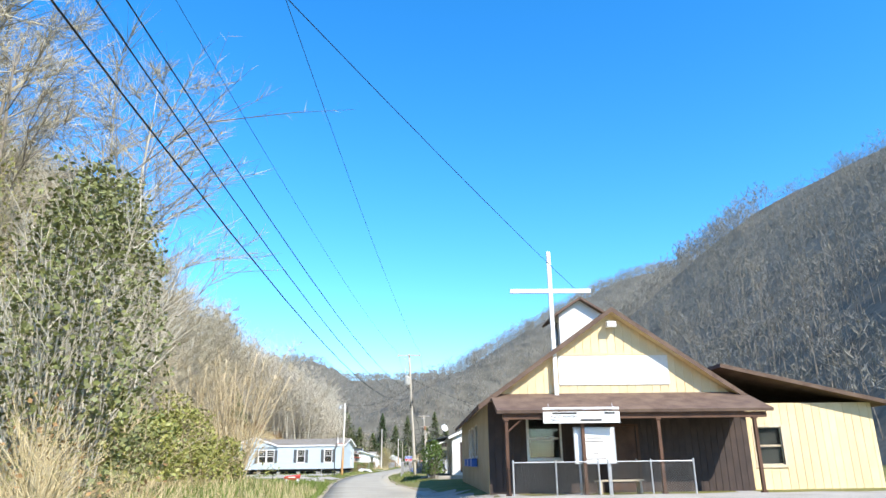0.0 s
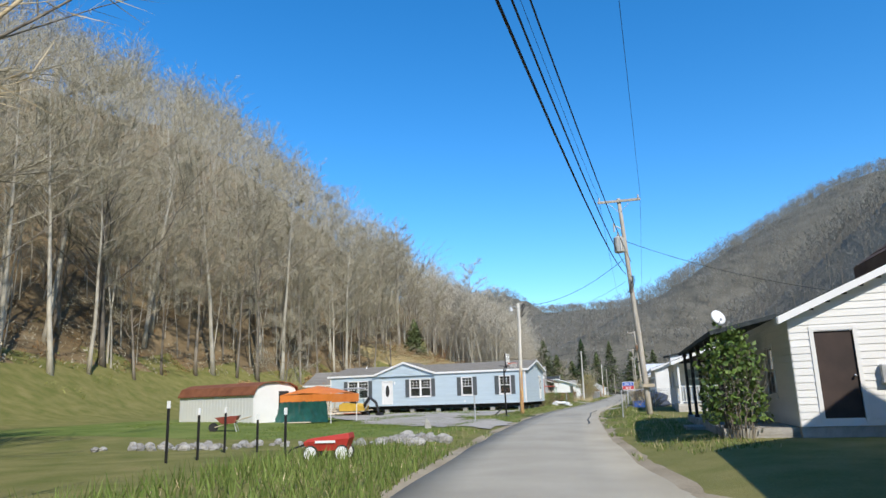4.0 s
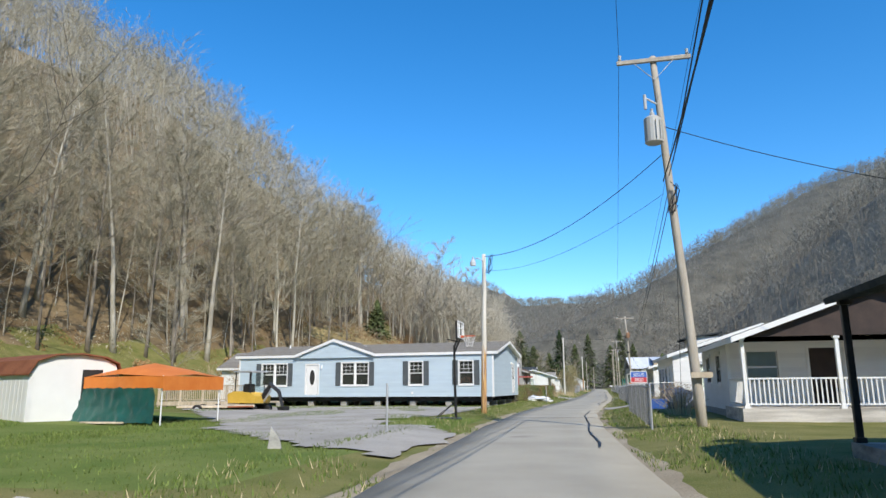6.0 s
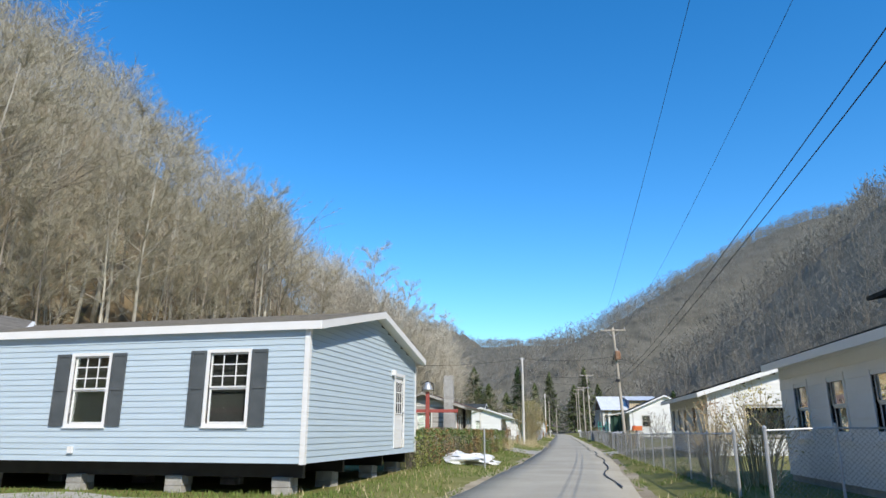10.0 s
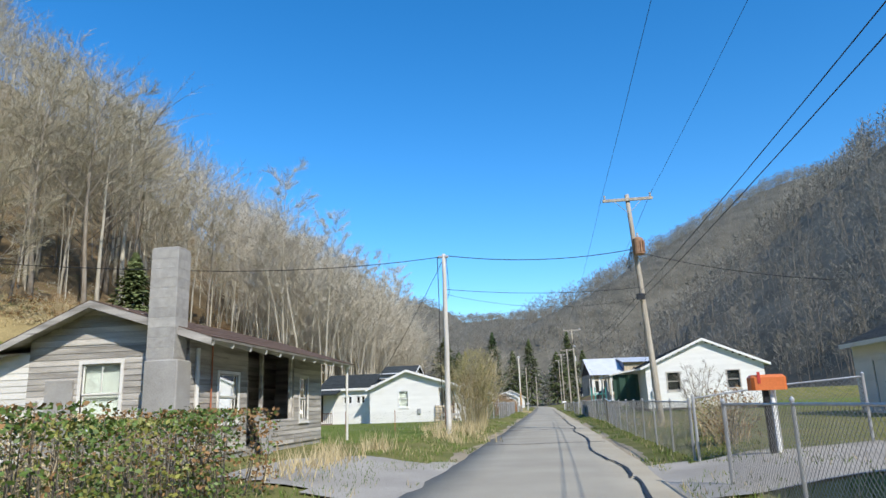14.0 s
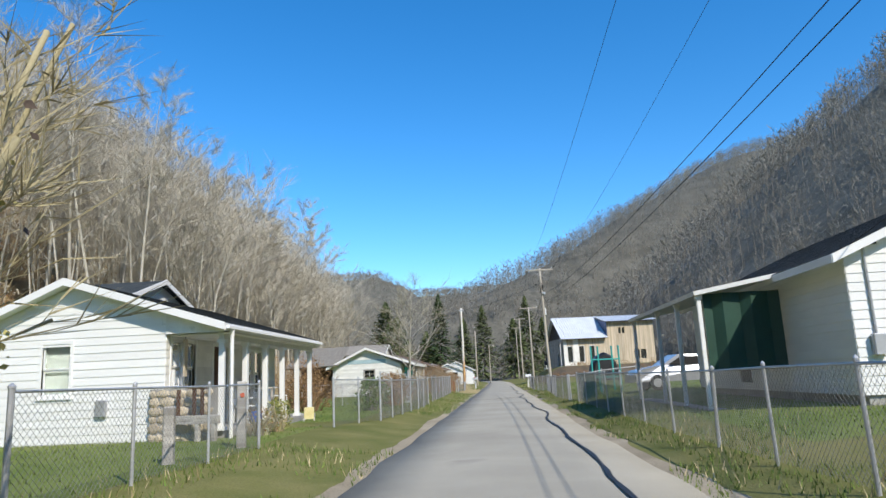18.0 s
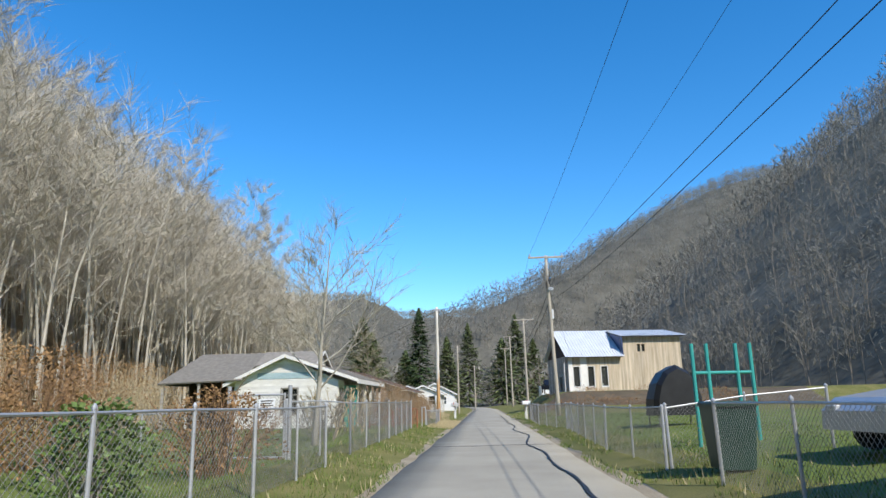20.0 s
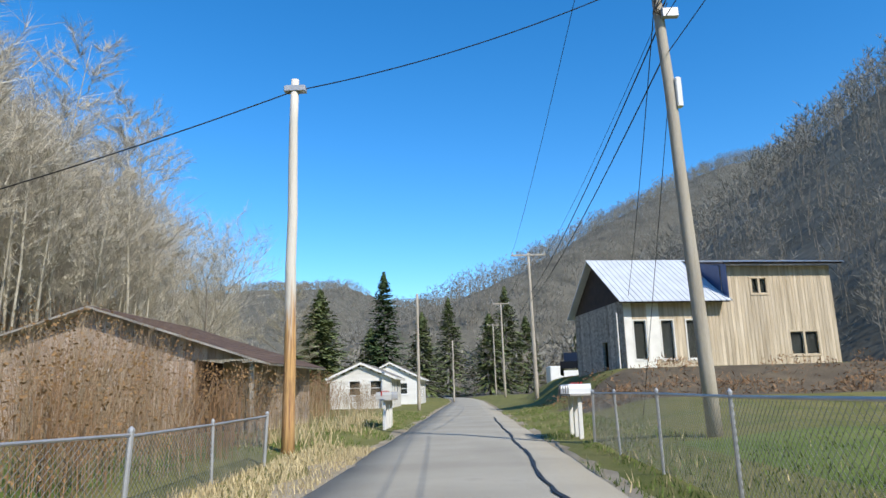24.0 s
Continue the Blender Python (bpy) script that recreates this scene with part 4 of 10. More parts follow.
# ---------------------------------------------------------------- chapel
def chapel():
    h = thing("chapel", "small tan panelled chapel with brown roof and open porch painted shade-dark", "church", 6.35, 24.5, 0.0, 0)
    W, L, z0, z1, zr = 9.2, 16.6, 0.3, 3.45, 6.65
    wins = [(4.85, 5.85, 1.66, 2.84), (7.0, 8.0, 1.66, 2.84), (9.2, 9.95, 1.66, 2.84)]
    fops = [(1.4, 2.5, 1.5, 2.85), (4.2, 5.2, 0.45, 2.55)]
    # Wall under the porch roof is near-black: the porch's shade is in its colour.
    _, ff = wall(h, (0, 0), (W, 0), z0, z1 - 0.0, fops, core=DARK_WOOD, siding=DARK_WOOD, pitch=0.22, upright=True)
    window(h, ff, 1.4, 2.5, 1.5, 2.85, trim=WHITE_OLD, backing=DARK_IN)
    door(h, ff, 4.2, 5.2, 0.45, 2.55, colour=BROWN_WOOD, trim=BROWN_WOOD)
    m = Msh().prism([(0, z1), (W, z1), (W / 2, zr)], "y", 0.0, 0.14)
    g = part("gable", m, CREAM, h)
    x = 0.25
    while x < W - 0.3:
        top = z1 + (zr - z1) * (x / (W / 2) if x < W / 2 else (W - x) / (W / 2)) - 0.1
        if top > z1 + 0.4:
            piece("board", plank_mesh(0.28, round(top - z1, 2), CREAM, 0.02, True), g, pose(x, -0.018, z1 + 0.02))
        x += 0.3
    part("gable_board", Msh().box(2.6, 6.6, -0.05, -0.02, 4.0, 5.05), WHITE_OLD, g, "large blank white board on the gable")
    part("gable_batten", Msh().box(2.45, W - 2.45, -0.045, -0.02, 5.07, 5.15), CREAM, g)
    part("flood_light", Msh().box(4.4, 4.75, -0.4, -0.15, 6.05, 6.25, 0.03).tube([(4.58, -0.2, 6.2), (4.58, 0.0, 6.35)], 0.03), WHITE, g)
    _, fl = wall(h, (0, L), (0, 0), z0, z1, [(L - b, L - a, c, d) for a, b, c, d in wins], core=TAN_PANEL_SHADED, siding=TAN_PANEL_SHADED, pitch=0.4, upright=True)
    for a, b, c, d in wins:
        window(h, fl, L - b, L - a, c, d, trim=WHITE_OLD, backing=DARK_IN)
        part("window_box", Msh().box(L - b - 0.05, L - a + 0.05, 0.05, 0.28, c - 0.42, c - 0.1, 0.02).moved(fl), BLUE, h, "faded blue window box")
    wall(h, (W, 0), (W, L), z0, z1, (), core=CREAM)
    wall(h, (W, L), (0, L), z0, z1, (), peak=(W / 2, zr), core=CREAM, siding=CREAM, pitch=0.4, upright=True)
    gable_roof(h, 0, W, 0, L, z1, zr, "y", 0.35, 0.45, material=SHINGLE_BROWN, fascia=SHINGLE_BROWN, course=0.3, soffit=CREAM)
    floor_slab(h, 0.0, W, 0.0, L, -0.2, z0, BLOCK)
    # side wing
    _, fw = wall(h, (W, 0.6), (W + 5.0, 0.6), z0, 3.35, [(0.5, 1.5, 1.2, 2.5)], core=CREAM, siding=CREAM, pitch=0.3, upright=True)
    window(h, fw, 0.5, 1.5, 1.2, 2.5, trim=RAW_WOOD, backing=DARK_IN)
    wall(h, (W + 5.0, 0.6), (W + 5.0, 9), z0, 3.35, (), core=CREAM)
    wall(h, (W + 5.0, 9), (W, 9), z0, 3.35, (), core=CREAM)
    q = [(W + 5.5, 0.1, 3.35), (W + 5.5, 9.4, 3.35), (W - 0.6, 9.4, 4.75), (W - 0.6, 0.1, 4.75)]
    r = part("roof", Msh().slab(q, 0.14), SHINGLE_BROWN, h)
    floor_slab(h, W, W + 5, 0.6, 9, -0.2, z0, BLOCK)
    # porch
    floor_slab(h, 0.2, W - 0.2, -1.9, 0.0, -0.1, 0.36, PLASTER, "porch_floor")
    r = part("porch_roof", Msh().slab([(0.1, -2.1, 3.0), (W, -2.1, 3.0), (W, 0.0, 3.72), (0.1, 0.0, 3.72)], 0.1), SHINGLE_BROWN, h)
    part("porch_beam", Msh().box(0.3, W - 0.2, -1.95, -1.8, 2.72, 2.9), BROWN_WOOD, h)
    posts_row(h, [(0.42, -1.87), (2.9, -1.87), (5.4, -1.87), (8.6, -1.87)], 0.36, 2.75, 0.055, BROWN_WOOD)
    part("brace", Msh().tube([(0.42, -1.87, 2.3), (0.95, -1.87, 2.75)], 0.03), BROWN_WOOD, h)
    bn = part("porch_bench", Msh().box(3.4, 5.0, -1.2, -0.8, 0.75, 0.8, 0.01).box(3.5, 3.58, -1.2, -0.8, 0.36, 0.75).box(4.82, 4.9, -1.2, -0.8, 0.36, 0.75), RAW_WOOD, h)
    # belfry
    b = part("belfry", Msh().box(3.2, 4.9, 2.2, 3.9, 5.2, 7.15), WHITE_SIDING, h, "small white boxed belfry")
    part("belfry_roof", Msh().slab([(2.85, 1.9, 6.95), (2.85, 4.2, 6.95), (4.05, 4.2, 7.72), (4.05, 1.9, 7.72)], 0.08).slab([(5.25, 4.2, 6.95), (5.25, 1.9, 6.95), (4.05, 1.9, 7.72), (4.05, 4.2, 7.72)], 0.08), SHINGLE_BROWN, b)
    part("belfry_gable", Msh().prism([(3.2, 7.15), (4.9, 7.15), (4.05, 7.62)], "y", 2.2, 2.3), WHITE_SIDING, b)
    part("louvre", Msh().box(3.17, 3.2, 2.6, 3.5, 5.9, 6.8), SHUTTER, b)
    # cross on the porch roof
    c = thing("white_cross", "tall plain white wooden cross standing on the chapel porch roof", "cross", 8.8, 24.3, 3.6)
    part("upright", Msh().box(-0.075, 0.075, -0.05, 0.05, 0.0, 5.35, 0.012), WHITE, c)
    part("arm", Msh().box(-1.5, 1.5, -0.053, 0.053, 3.75, 3.9, 0.012), WHITE, c)
    return h


chapel()


def two_slopes(h, xl, zl, xp, zp, xr, zr, y0, y1, material, fascia, course=0.2, y0r=None, y1r=None):
    """An uneven gable roof with its ridge along y: left eave, ridge, right eave."""
    for a, za, flip, ya, yb in ((xl, zl, 0, y0, y1), (xr, zr, 1, y0 if y0r is None else y0r, y1 if y1r is None else y1r)):
        q = [(a, ya, za), (a, yb, za), (xp, yb, zp), (xp, ya, zp)]
        if flip:
            q = [q[1], q[0], q[3], q[2]]
        r = part("roof", Msh().slab(q, 0.1), fascia, h)
        shingles(r, [(p[0], p[1], p[2] + 0.006) for p in q], material, course)
        part("fascia", Msh().prism([(a, za + 0.02), (xp, zp + 0.02), (xp, zp - 0.15), (a, za - 0.15)], "y", ya - 0.03, ya - 0.003), fascia, r)


def side_dormer(h, x0, x1, y0, y1, z0, zp, face, material, fascia):
    """A small gabled dormer that looks along +x: face at x1, ridge back to x0."""
    ym = (y0 + y1) / 2
    d = part("dormer", Msh().prism([(y0 + 0.2, z0 - 0.3), (y1 - 0.2, z0 - 0.3), (y1 - 0.2, z0 + 0.08), (ym, zp - 0.12), (y0 + 0.2, z0 + 0.08)], "x", x0, x1 - 0.2), face, h)
    part("dormer_roof", Msh().slab([(x0, y0, z0), (x1, y0, z0), (x1, ym, zp), (x0, ym, zp)], 0.07), material, d)
    part("dormer_roof", Msh().slab([(x1, y1, z0), (x0, y1, z0), (x0, ym, zp), (x1, ym, zp)], 0.07), material, d)
    for a in (y0, y1):
        part("fascia", Msh().prism([(a, z0 + 0.02), (ym, zp + 0.02), (ym, zp - 0.12), (a, z0 - 0.12)], "x", x1 + 0.003, x1 + 0.03), fascia, d)


# ---------------------------------------------------------------- trees
def twig_tris(rg, base, d, length, w, n_out=1):
    """One thin bent sliver, as two triangles."""
    u = d.cross(Vector((rg.uniform(-1, 1), rg.uniform(-1, 1), rg.uniform(-1, 1)))).normalized() * w
    bend = Vector((rg.uniform(-1, 1), rg.uniform(-1, 1), rg.uniform(-0.2, 0.9))) * length * 0.22
    mid, tip = base + d * length * 0.5 + bend * 0.5, base + d * length + bend
    return [base - u, base + u, mid + u * 0.5, base - u, mid + u * 0.5, mid - u * 0.5, mid - u * 0.5, mid + u * 0.5, tip]


def grow(seed, h=18.0, r=0.2, first=0.35, limbs=13, subs=5, twigs=5, spread=0.9, up=0.9, lean=0.03, fork=False, twig_w=0.011, twig_l=1.0, straight=False):
    """A bare tree: trunk and limbs as one mesh, fine twigs as arrays of triangles."""
    rg = random.Random(seed)
    wood, tw = Msh(), []
    pts, p, d = [], Vector((0, 0, -0.3)), Vector((rg.uniform(-lean, lean), rg.uniform(-lean, lean), 1)).normalized()
    n = 9
    for i in range(n + 1):
        pts.append(p.copy())
        p = p + d * (h + 0.3) / n
        d = (d + Vector((rg.uniform(-1, 1), rg.uniform(-1, 1), 0.25)) * 0.055).normalized()
    rad = [max(r * (1 - i / n) ** 0.8, 0.018) * (1.35 if i == 0 else 1) for i in range(n + 1)]
    wood.tube(pts, rad, 7)

    def at(t):
        t *= n
        i = min(int(t), n - 1)
        return pts[i].lerp(pts[i + 1], t - i), rad[i] + (rad[i + 1] - rad[i]) * (t - i)

    for k in range(limbs):
        t = first + (0.97 - first) * (k + rg.random()) / limbs
        base, br = at(t)
        a = k * 2.4 + rg.uniform(-0.5, 0.5)
        L = h * spread * 0.33 * (1.15 - 0.75 * (t - first) / (1 - first)) * rg.uniform(0.65, 1.2)
        if fork and k < 3:
            L *= 1.7
        d = Vector((math.cos(a), math.sin(a), up * rg.uniform(0.6, 1.3))).normalized()
        lp = [base]
        for j in range(4):
            lp.append(lp[-1] + d * L / 4)
            d = (d + Vector((rg.uniform(-1, 1), rg.uniform(-1, 1), rg.uniform(-0.6, 0.6))) * 0.24).normalized()
        lr = min(br * 0.45, 0.045 if not fork else 0.07)
        wood.tube(lp, [lr, lr * 0.75, lr * 0.55, lr * 0.35, 0.010], 4, False)
        for s in range(subs):
            q = rg.uniform(0.25, 1.0) * 4
            i = min(int(q), 3)
            b2 = lp[i].lerp(lp[i + 1], q - i)
            d2 = ((lp[i + 1] - lp[i]).normalized() + Vector((rg.uniform(-1, 1), rg.uniform(-1, 1), rg.uniform(-0.6, 0.6))) * 0.8).normalized()
            L2 = L * rg.uniform(0.28, 0.55)
            e2 = b2 + d2 * L2 * 0.55
            d3 = (d2 + Vector((rg.uniform(-1, 1), rg.uniform(-1, 1), rg.uniform(-0.1, 0.8))) * 0.3).normalized()
            f2 = e2 + d3 * L2 * 0.45
            wood.tube([b2, e2, f2], [lr * 0.4, lr * 0.24, 0.006], 3, False)
            for v in range(twigs):
                w = rg.random()
                b3 = b2.lerp(e2, w * 2) if w < 0.5 else e2.lerp(f2, w * 2 - 1)
                d4 = (d3 + Vector((rg.uniform(-1, 1), rg.uniform(-1, 1), rg.uniform(-0.6, 0.75))) * 0.9).normalized()
                if straight:
                    u = d4.cross(Vector((rg.uniform(-1, 1), rg.uniform(-1, 1), rg.uniform(-1, 1)))).normalized() * twig_w
                    tw += [b3 - u, b3 + u, b3 + d4 * twig_l * rg.uniform(0.4, 1.3)]
                else:
                    tw += twig_tris(rg, b3, d4, twig_l * rg.uniform(0.5, 1.3), twig_w)
    return wood, np.array([tuple(q) for q in tw], np.float32).reshape(-1, 3)


def tri_mesh(name, arr, material):
    return fast(name, arr, np.arange(len(arr)), material, 3)


TREES = []
for k in range(8):
    wood, tw = grow(100 + k, h=(19, 21, 17, 20, 14, 18, 22, 15)[k], r=(0.2, 0.24, 0.16, 0.2, 0.14, 0.26, 0.24, 0.13)[k], first=(0.4, 0.45, 0.3, 0.5, 0.25, 0.3, 0.5, 0.3)[k], limbs=20, subs=8, twigs=30, twig_w=0.010, twig_l=0.95, straight=True, spread=(0.9, 0.8, 0.9, 0.7, 1.0, 1.1, 0.7, 0.9)[k], fork=k in (1, 5), lean=0.08)
    bark = BARK_PALE if k in (0, 3, 6) else BARK
    TREES.append((wood.data("trunk", bark, True), tri_mesh("crown", tw, TWIG)))


for k in range(5):
    wood, tw = grow(140 + k, h=(20, 18, 22, 17, 19)[k], r=0.14, first=0.36, limbs=21, subs=8, twigs=32, spread=0.72, up=1.15, lean=0.06, twig_w=0.010, twig_l=0.85, straight=True)
    TREES.append((wood.data("trunk", BARK_PALE, True), tri_mesh("crown", tw, TWIG_GLARE)))


def place_tree(k, x, y, s, rot, label, group="bare trees on the slope"):
    t = thing("bare_tree", label, "tree", x, y, ground_z(x, y) - 0.1, rot, group)
    t.scale = (s, s, s)
    for nm, me in zip(("trunk", "crown"), TREES[k]):
        ob = new(nm, me)
        ob.parent = t
    return t


rg = random.Random(77)
NEAR = []


def clear(x, y, d):
    return all((x - a) ** 2 + (y - b) ** 2 > d * d for a, b in NEAR)


LABELS = ("tall bare grey-barked tree on the leafy slope", "bare forked tree among others on the slope", "slim bare tree with pale sunlit trunk")
for _ in range(4000):
    if len(NEAR) >= 190:
        break
    y = rg.uniform(6, 260)
    x = left_foot(y) - (rg.uniform(14, 27) if 150 < y < 188 else rg.uniform(10, 24) if 42 < y < 175 else rg.uniform(1.0, 17))
    if not clear(x, y, 3.0):
        continue
    NEAR.append((x, y))
    k = rg.randrange(8) if y < 186 else 8 + rg.randrange(5)
    place_tree(k, x, y, rg.uniform(0.85, 1.3) * (0.78 if y < 42 else 1.0), rg.uniform(0, 360), LABELS[1] if k in (1, 5) else LABELS[2] if k in (0, 3, 6) or k > 7 else LABELS[0])
# single trees that stand out
for k, x, y, s, lab in ((4, -6.6, 27.5, 0.62, "bare tree with twisting limbs leaning over the brush"), (0, -9.5, 30, 1.0, "tall pale tree hung with vines"), (6, -11.5, 24, 1.0, "tall pale tree behind the brush"), (4, -26.5, 84, 0.62, "dark bare tree at the foot of the grassy slope"), (2, -9.5, 19, 0.7, "bare tree above the brush"), (5, -13.5, 38, 0.9, "bare tree at the end of the bank"), (4, -17.0, 258, 0.8, "bare tree behind the far cottages"), (5, -27, 262, 0.8, "broad bare tree behind the far cottages")):
    NEAR.append((x, y))
    place_tree(k, x, y, s, 40 * k + x * 7, lab)


for k in range(24):
    y = 203 + 2.7 * k + rg.uniform(-1, 1)
    x = left_foot(y) - rg.uniform(-1.0, 12)
    NEAR.append((x, y))
    q = 8 + k % 5
    place_tree(q, x, y, rg.uniform(0.95, 1.25), rg.uniform(0, 360), LABELS[1] if q in (1, 5) else LABELS[2])


def small_tree(seed, h, limbs, per, w=0.03, wide=1.0, low=0.3, r=0.12):
    """A cheap bare tree: crooked trunk, arching limbs, and twigs strewn along the limbs."""
    rg = random.Random(seed)
    pts, p, d = [], Vector((0, 0, -0.5)), Vector((rg.uniform(-.12, .12), rg.uniform(-.12, .12), 1))
    for k in range(5):
        pts.append(p.copy())
        p = p + d * (h / 4.1)
        d = (d + Vector((rg.uniform(-1, 1), rg.uniform(-1, 1), 0.2)) * 0.13).normalized()
    tr = Msh().tube(pts, [r, r * 0.8, r * 0.6, r * 0.35, 0.02], 3, False)
    tris = []
    for q in tr.f:
        q = [tr.v[i] for i in q]
        tris += [q[0], q[1], q[2], q[0], q[2], q[3]]
    n0 = []
    for k in range(limbs):
        t = low + (0.96 - low) * (k + rg.random()) / limbs
        q = t * 4
        i = min(int(q), 3)
        base = pts[i].lerp(pts[i + 1], q - i)
        a = k * 2.4 + rg.uniform(-.6, .6)
        L = h * wide * 0.30 * (1.2 - 0.75 * (t - low) / (1 - low)) * rg.uniform(0.6, 1.25)
        d = Vector((math.cos(a), math.sin(a), rg.uniform(0.35, 1.3))).normalized()
        u = d.cross(Vector((rg.uniform(-1, 1), rg.uniform(-1, 1), rg.uniform(-1, 1)))).normalized() * r * 0.2
        mid = base + d * L * 0.5
        tip = mid + (d + Vector((rg.uniform(-.3, .3), rg.uniform(-.3, .3), 0.35))).normalized() * L * 0.5
        tris += [base - u, base + u, mid + u * 0.5, mid - u * 0.5, mid + u * 0.5, tip]
        for v in range(per):
            f = 0.15 + 0.85 * rg.random() ** 0.8
            b = base.lerp(mid, f * 2) if f < 0.5 else mid.lerp(tip, f * 2 - 1)
            dd = (d * 0.8 + Vector((rg.uniform(-1, 1), rg.uniform(-1, 1), rg.uniform(-0.35, 0.9)))).normalized()
            u2 = dd.cross(Vector((rg.uniform(-1, 1), rg.uniform(-1, 1), rg.uniform(-1, 1)))).normalized() * w * rg.uniform(0.6, 1.3)
            n0 += [b - u2, b + u2, b + dd * rg.uniform(0.7, 2.3) * h / 20 * wide + Vector((0, 0, rg.uniform(-.1, .3)))]
    m0 = len(tris) // 3
    return np.array([tuple(p) for p in tris + n0], np.float32).reshape(-1, 3), m0


def scatter_wood(name, label, spots, variants, materials):
    """Many small-detail trees joined into one thing that nobody could count."""
    vs, mi = [], []
    rg = random.Random(len(spots))
    for x, y, s in spots:
        arr, m0 = variants[rg.randrange(len(variants))]
        a = rg.uniform(0, 6.283)
        c, q = math.cos(a), math.sin(a)
        p = arr * (s * rg.uniform(0.85, 1.15), s * rg.uniform(0.85, 1.15), s)
        out = np.empty_like(p)
        out[:, 0] = p[:, 0] * c - p[:, 1] * q + x
        out[:, 1] = p[:, 0] * q + p[:, 1] * c + y
        out[:, 2] = p[:, 2] + ground_z(x, y) - (4.0 if y > 1300 else 0.3)
        vs.append(out)
        ids = np.ones(len(arr) // 3, np.int32)
        ids[:m0] = 0
        mi.append(ids)
    v = np.concatenate(vs)
    me = fast(name, v, np.arange(len(v)), materials, 3)
    me.polygons.foreach_set("material_index", np.concatenate(mi))
    return tagged(new(name, me), label, "woods", kind="stuff")


rg = random.Random(5)
spots = []
for _ in range(60000):
    if len(spots) >= 2050:
        break
    y = rg.uniform(-30, 400)
    d = rg.random() ** 1.15 * 150
    x = left_foot(y) - (d + (16 if 150 < y < 188 else 13 if 42 < y < 175 else 1.5))
    spots.append((x, y, rg.uniform(0.6, 1.15) * (1.0 if y < 290 else 0.75)))
for _ in range(260):
    y = rg.uniform(188, 285)
    spots.append((left_foot(y) - rg.uniform(0, 34), y, rg.uniform(0.75, 1.15)))
for _ in range(750):
    y = rg.uniform(25, 260)
    spots.append((left_foot(y) - rg.uniform(60, 150), y, rg.uniform(0.6, 0.95)))
near_wood = [q for q in spots if left_foot(q[1]) - q[0] < 46 and -10 < q[1] < 290]
WOODS = [small_tree(40 + k, 22, 24, 22, 0.016, (0.8, 0.95, 1.15)[k % 3], (0.28, 0.38, 0.48)[k % 3], 0.11) for k in range(9)]
scatter_wood("left_woods", "bare grey winter woods on the steep slope", [q for q in near_wood if q[1] < 186], WOODS, [BARK_PALE, TWIG])
scatter_wood("pale_woods", "bare winter woods behind the last houses, lightened for glare", [q for q in near_wood if q[1] >= 186], WOODS, [BARK_PALE, TWIG_GLARE])
near_wood = set(near_wood)
scatter_wood("upper_woods", "bare grey winter woods high on the slope", [q for q in spots if q not in near_wood], [small_tree(50 + k, 22, 15, 13, 0.036, (0.8, 1.0, 1.2)[k % 3], (0.25, 0.35, 0.45)[k % 3], 0.12) for k in range(6)], [BARK_PALE, TWIG])
spots = []
for _ in range(2500):
    y = rg.uniform(-40, 420)
    spots.append((right_foot(y) + 2 + rg.random() ** 1.3 * 170, y, rg.uniform(0.6, 1.05)))
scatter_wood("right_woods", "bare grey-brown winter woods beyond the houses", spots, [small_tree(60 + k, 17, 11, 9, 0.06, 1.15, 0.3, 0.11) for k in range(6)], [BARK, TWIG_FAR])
spots = []
while len(spots) < 4600:
    y = rg.uniform(400, 1300)
    x = rg.uniform(-130, 60 + 0.42 * y)
    if y > 620 and x > 0.03 * y - 80 or x > right_foot(y) + 2:
        spots.append((x, y, rg.uniform(0.8, 1.35)))
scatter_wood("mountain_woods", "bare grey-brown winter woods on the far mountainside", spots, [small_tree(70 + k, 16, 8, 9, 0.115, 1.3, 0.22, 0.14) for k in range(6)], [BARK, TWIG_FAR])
spots = []
for _ in range(2600):
    y = 1400 + 950 * rg.random()
    spots.append((rg.uniform(-720, 200), y, rg.uniform(1.5, 2.4)))
for _ in range(1100):
    y = rg.uniform(380, 800)
    spots.append((left_foot(y) - rg.uniform(0, 200), y, rg.uniform(0.7, 1.1)))
for _ in range(650):
    y = rg.uniform(330, 640)
    spots.append((rg.uniform(left_foot(y), right_foot(y)), y, rg.uniform(0.5, 0.9)))
scatter_wood("far_woods", "bare woods at the head of the valley, greyed for haze", [s for s in spots if abs(s[0] - road_x(s[1])) > 5], [small_tree(80 + k, 15, 7, 5, 0.30, 1.4, 0.3, 0.15) for k in range(5)], [BARK, TWIG_FAR])


def undergrowth(name, label, material, spots, n, size, high, seed):
    """Leafy scrub on the slopes: clumps of small blades that nobody could count."""
    r = np.random.default_rng(seed)
    c = np.repeat(np.array([(x, y, ground_z(x, y)) for x, y in spots]), n, axis=0)
    m = len(c)
    a, q = r.uniform(0, 6.283, m), np.sqrt(r.random(m))
    z = r.random(m) ** 1.4
    rad = np.repeat(r.uniform(0.7, 1.9, len(spots)), n) * (1 - 0.6 * z)
    p = c + np.stack([np.cos(a) * q * rad, np.sin(a) * q * rad, z * np.repeat(r.uniform(0.5, 1.0, len(spots)), n) * high], 1)
    d1, d2 = r.normal(0, 1, (m, 3)) * size, r.normal(0, 1, (m, 3)) * size * 0.55
    v = np.stack([p - d1, p + d2, p + d1 * 0.8 + d2 * 0.3], 1).reshape(-1, 3)
    return tagged(new(name, tri_mesh(name, v, material)), label, "undergrowth", kind="stuff")


ug = random.Random(31)


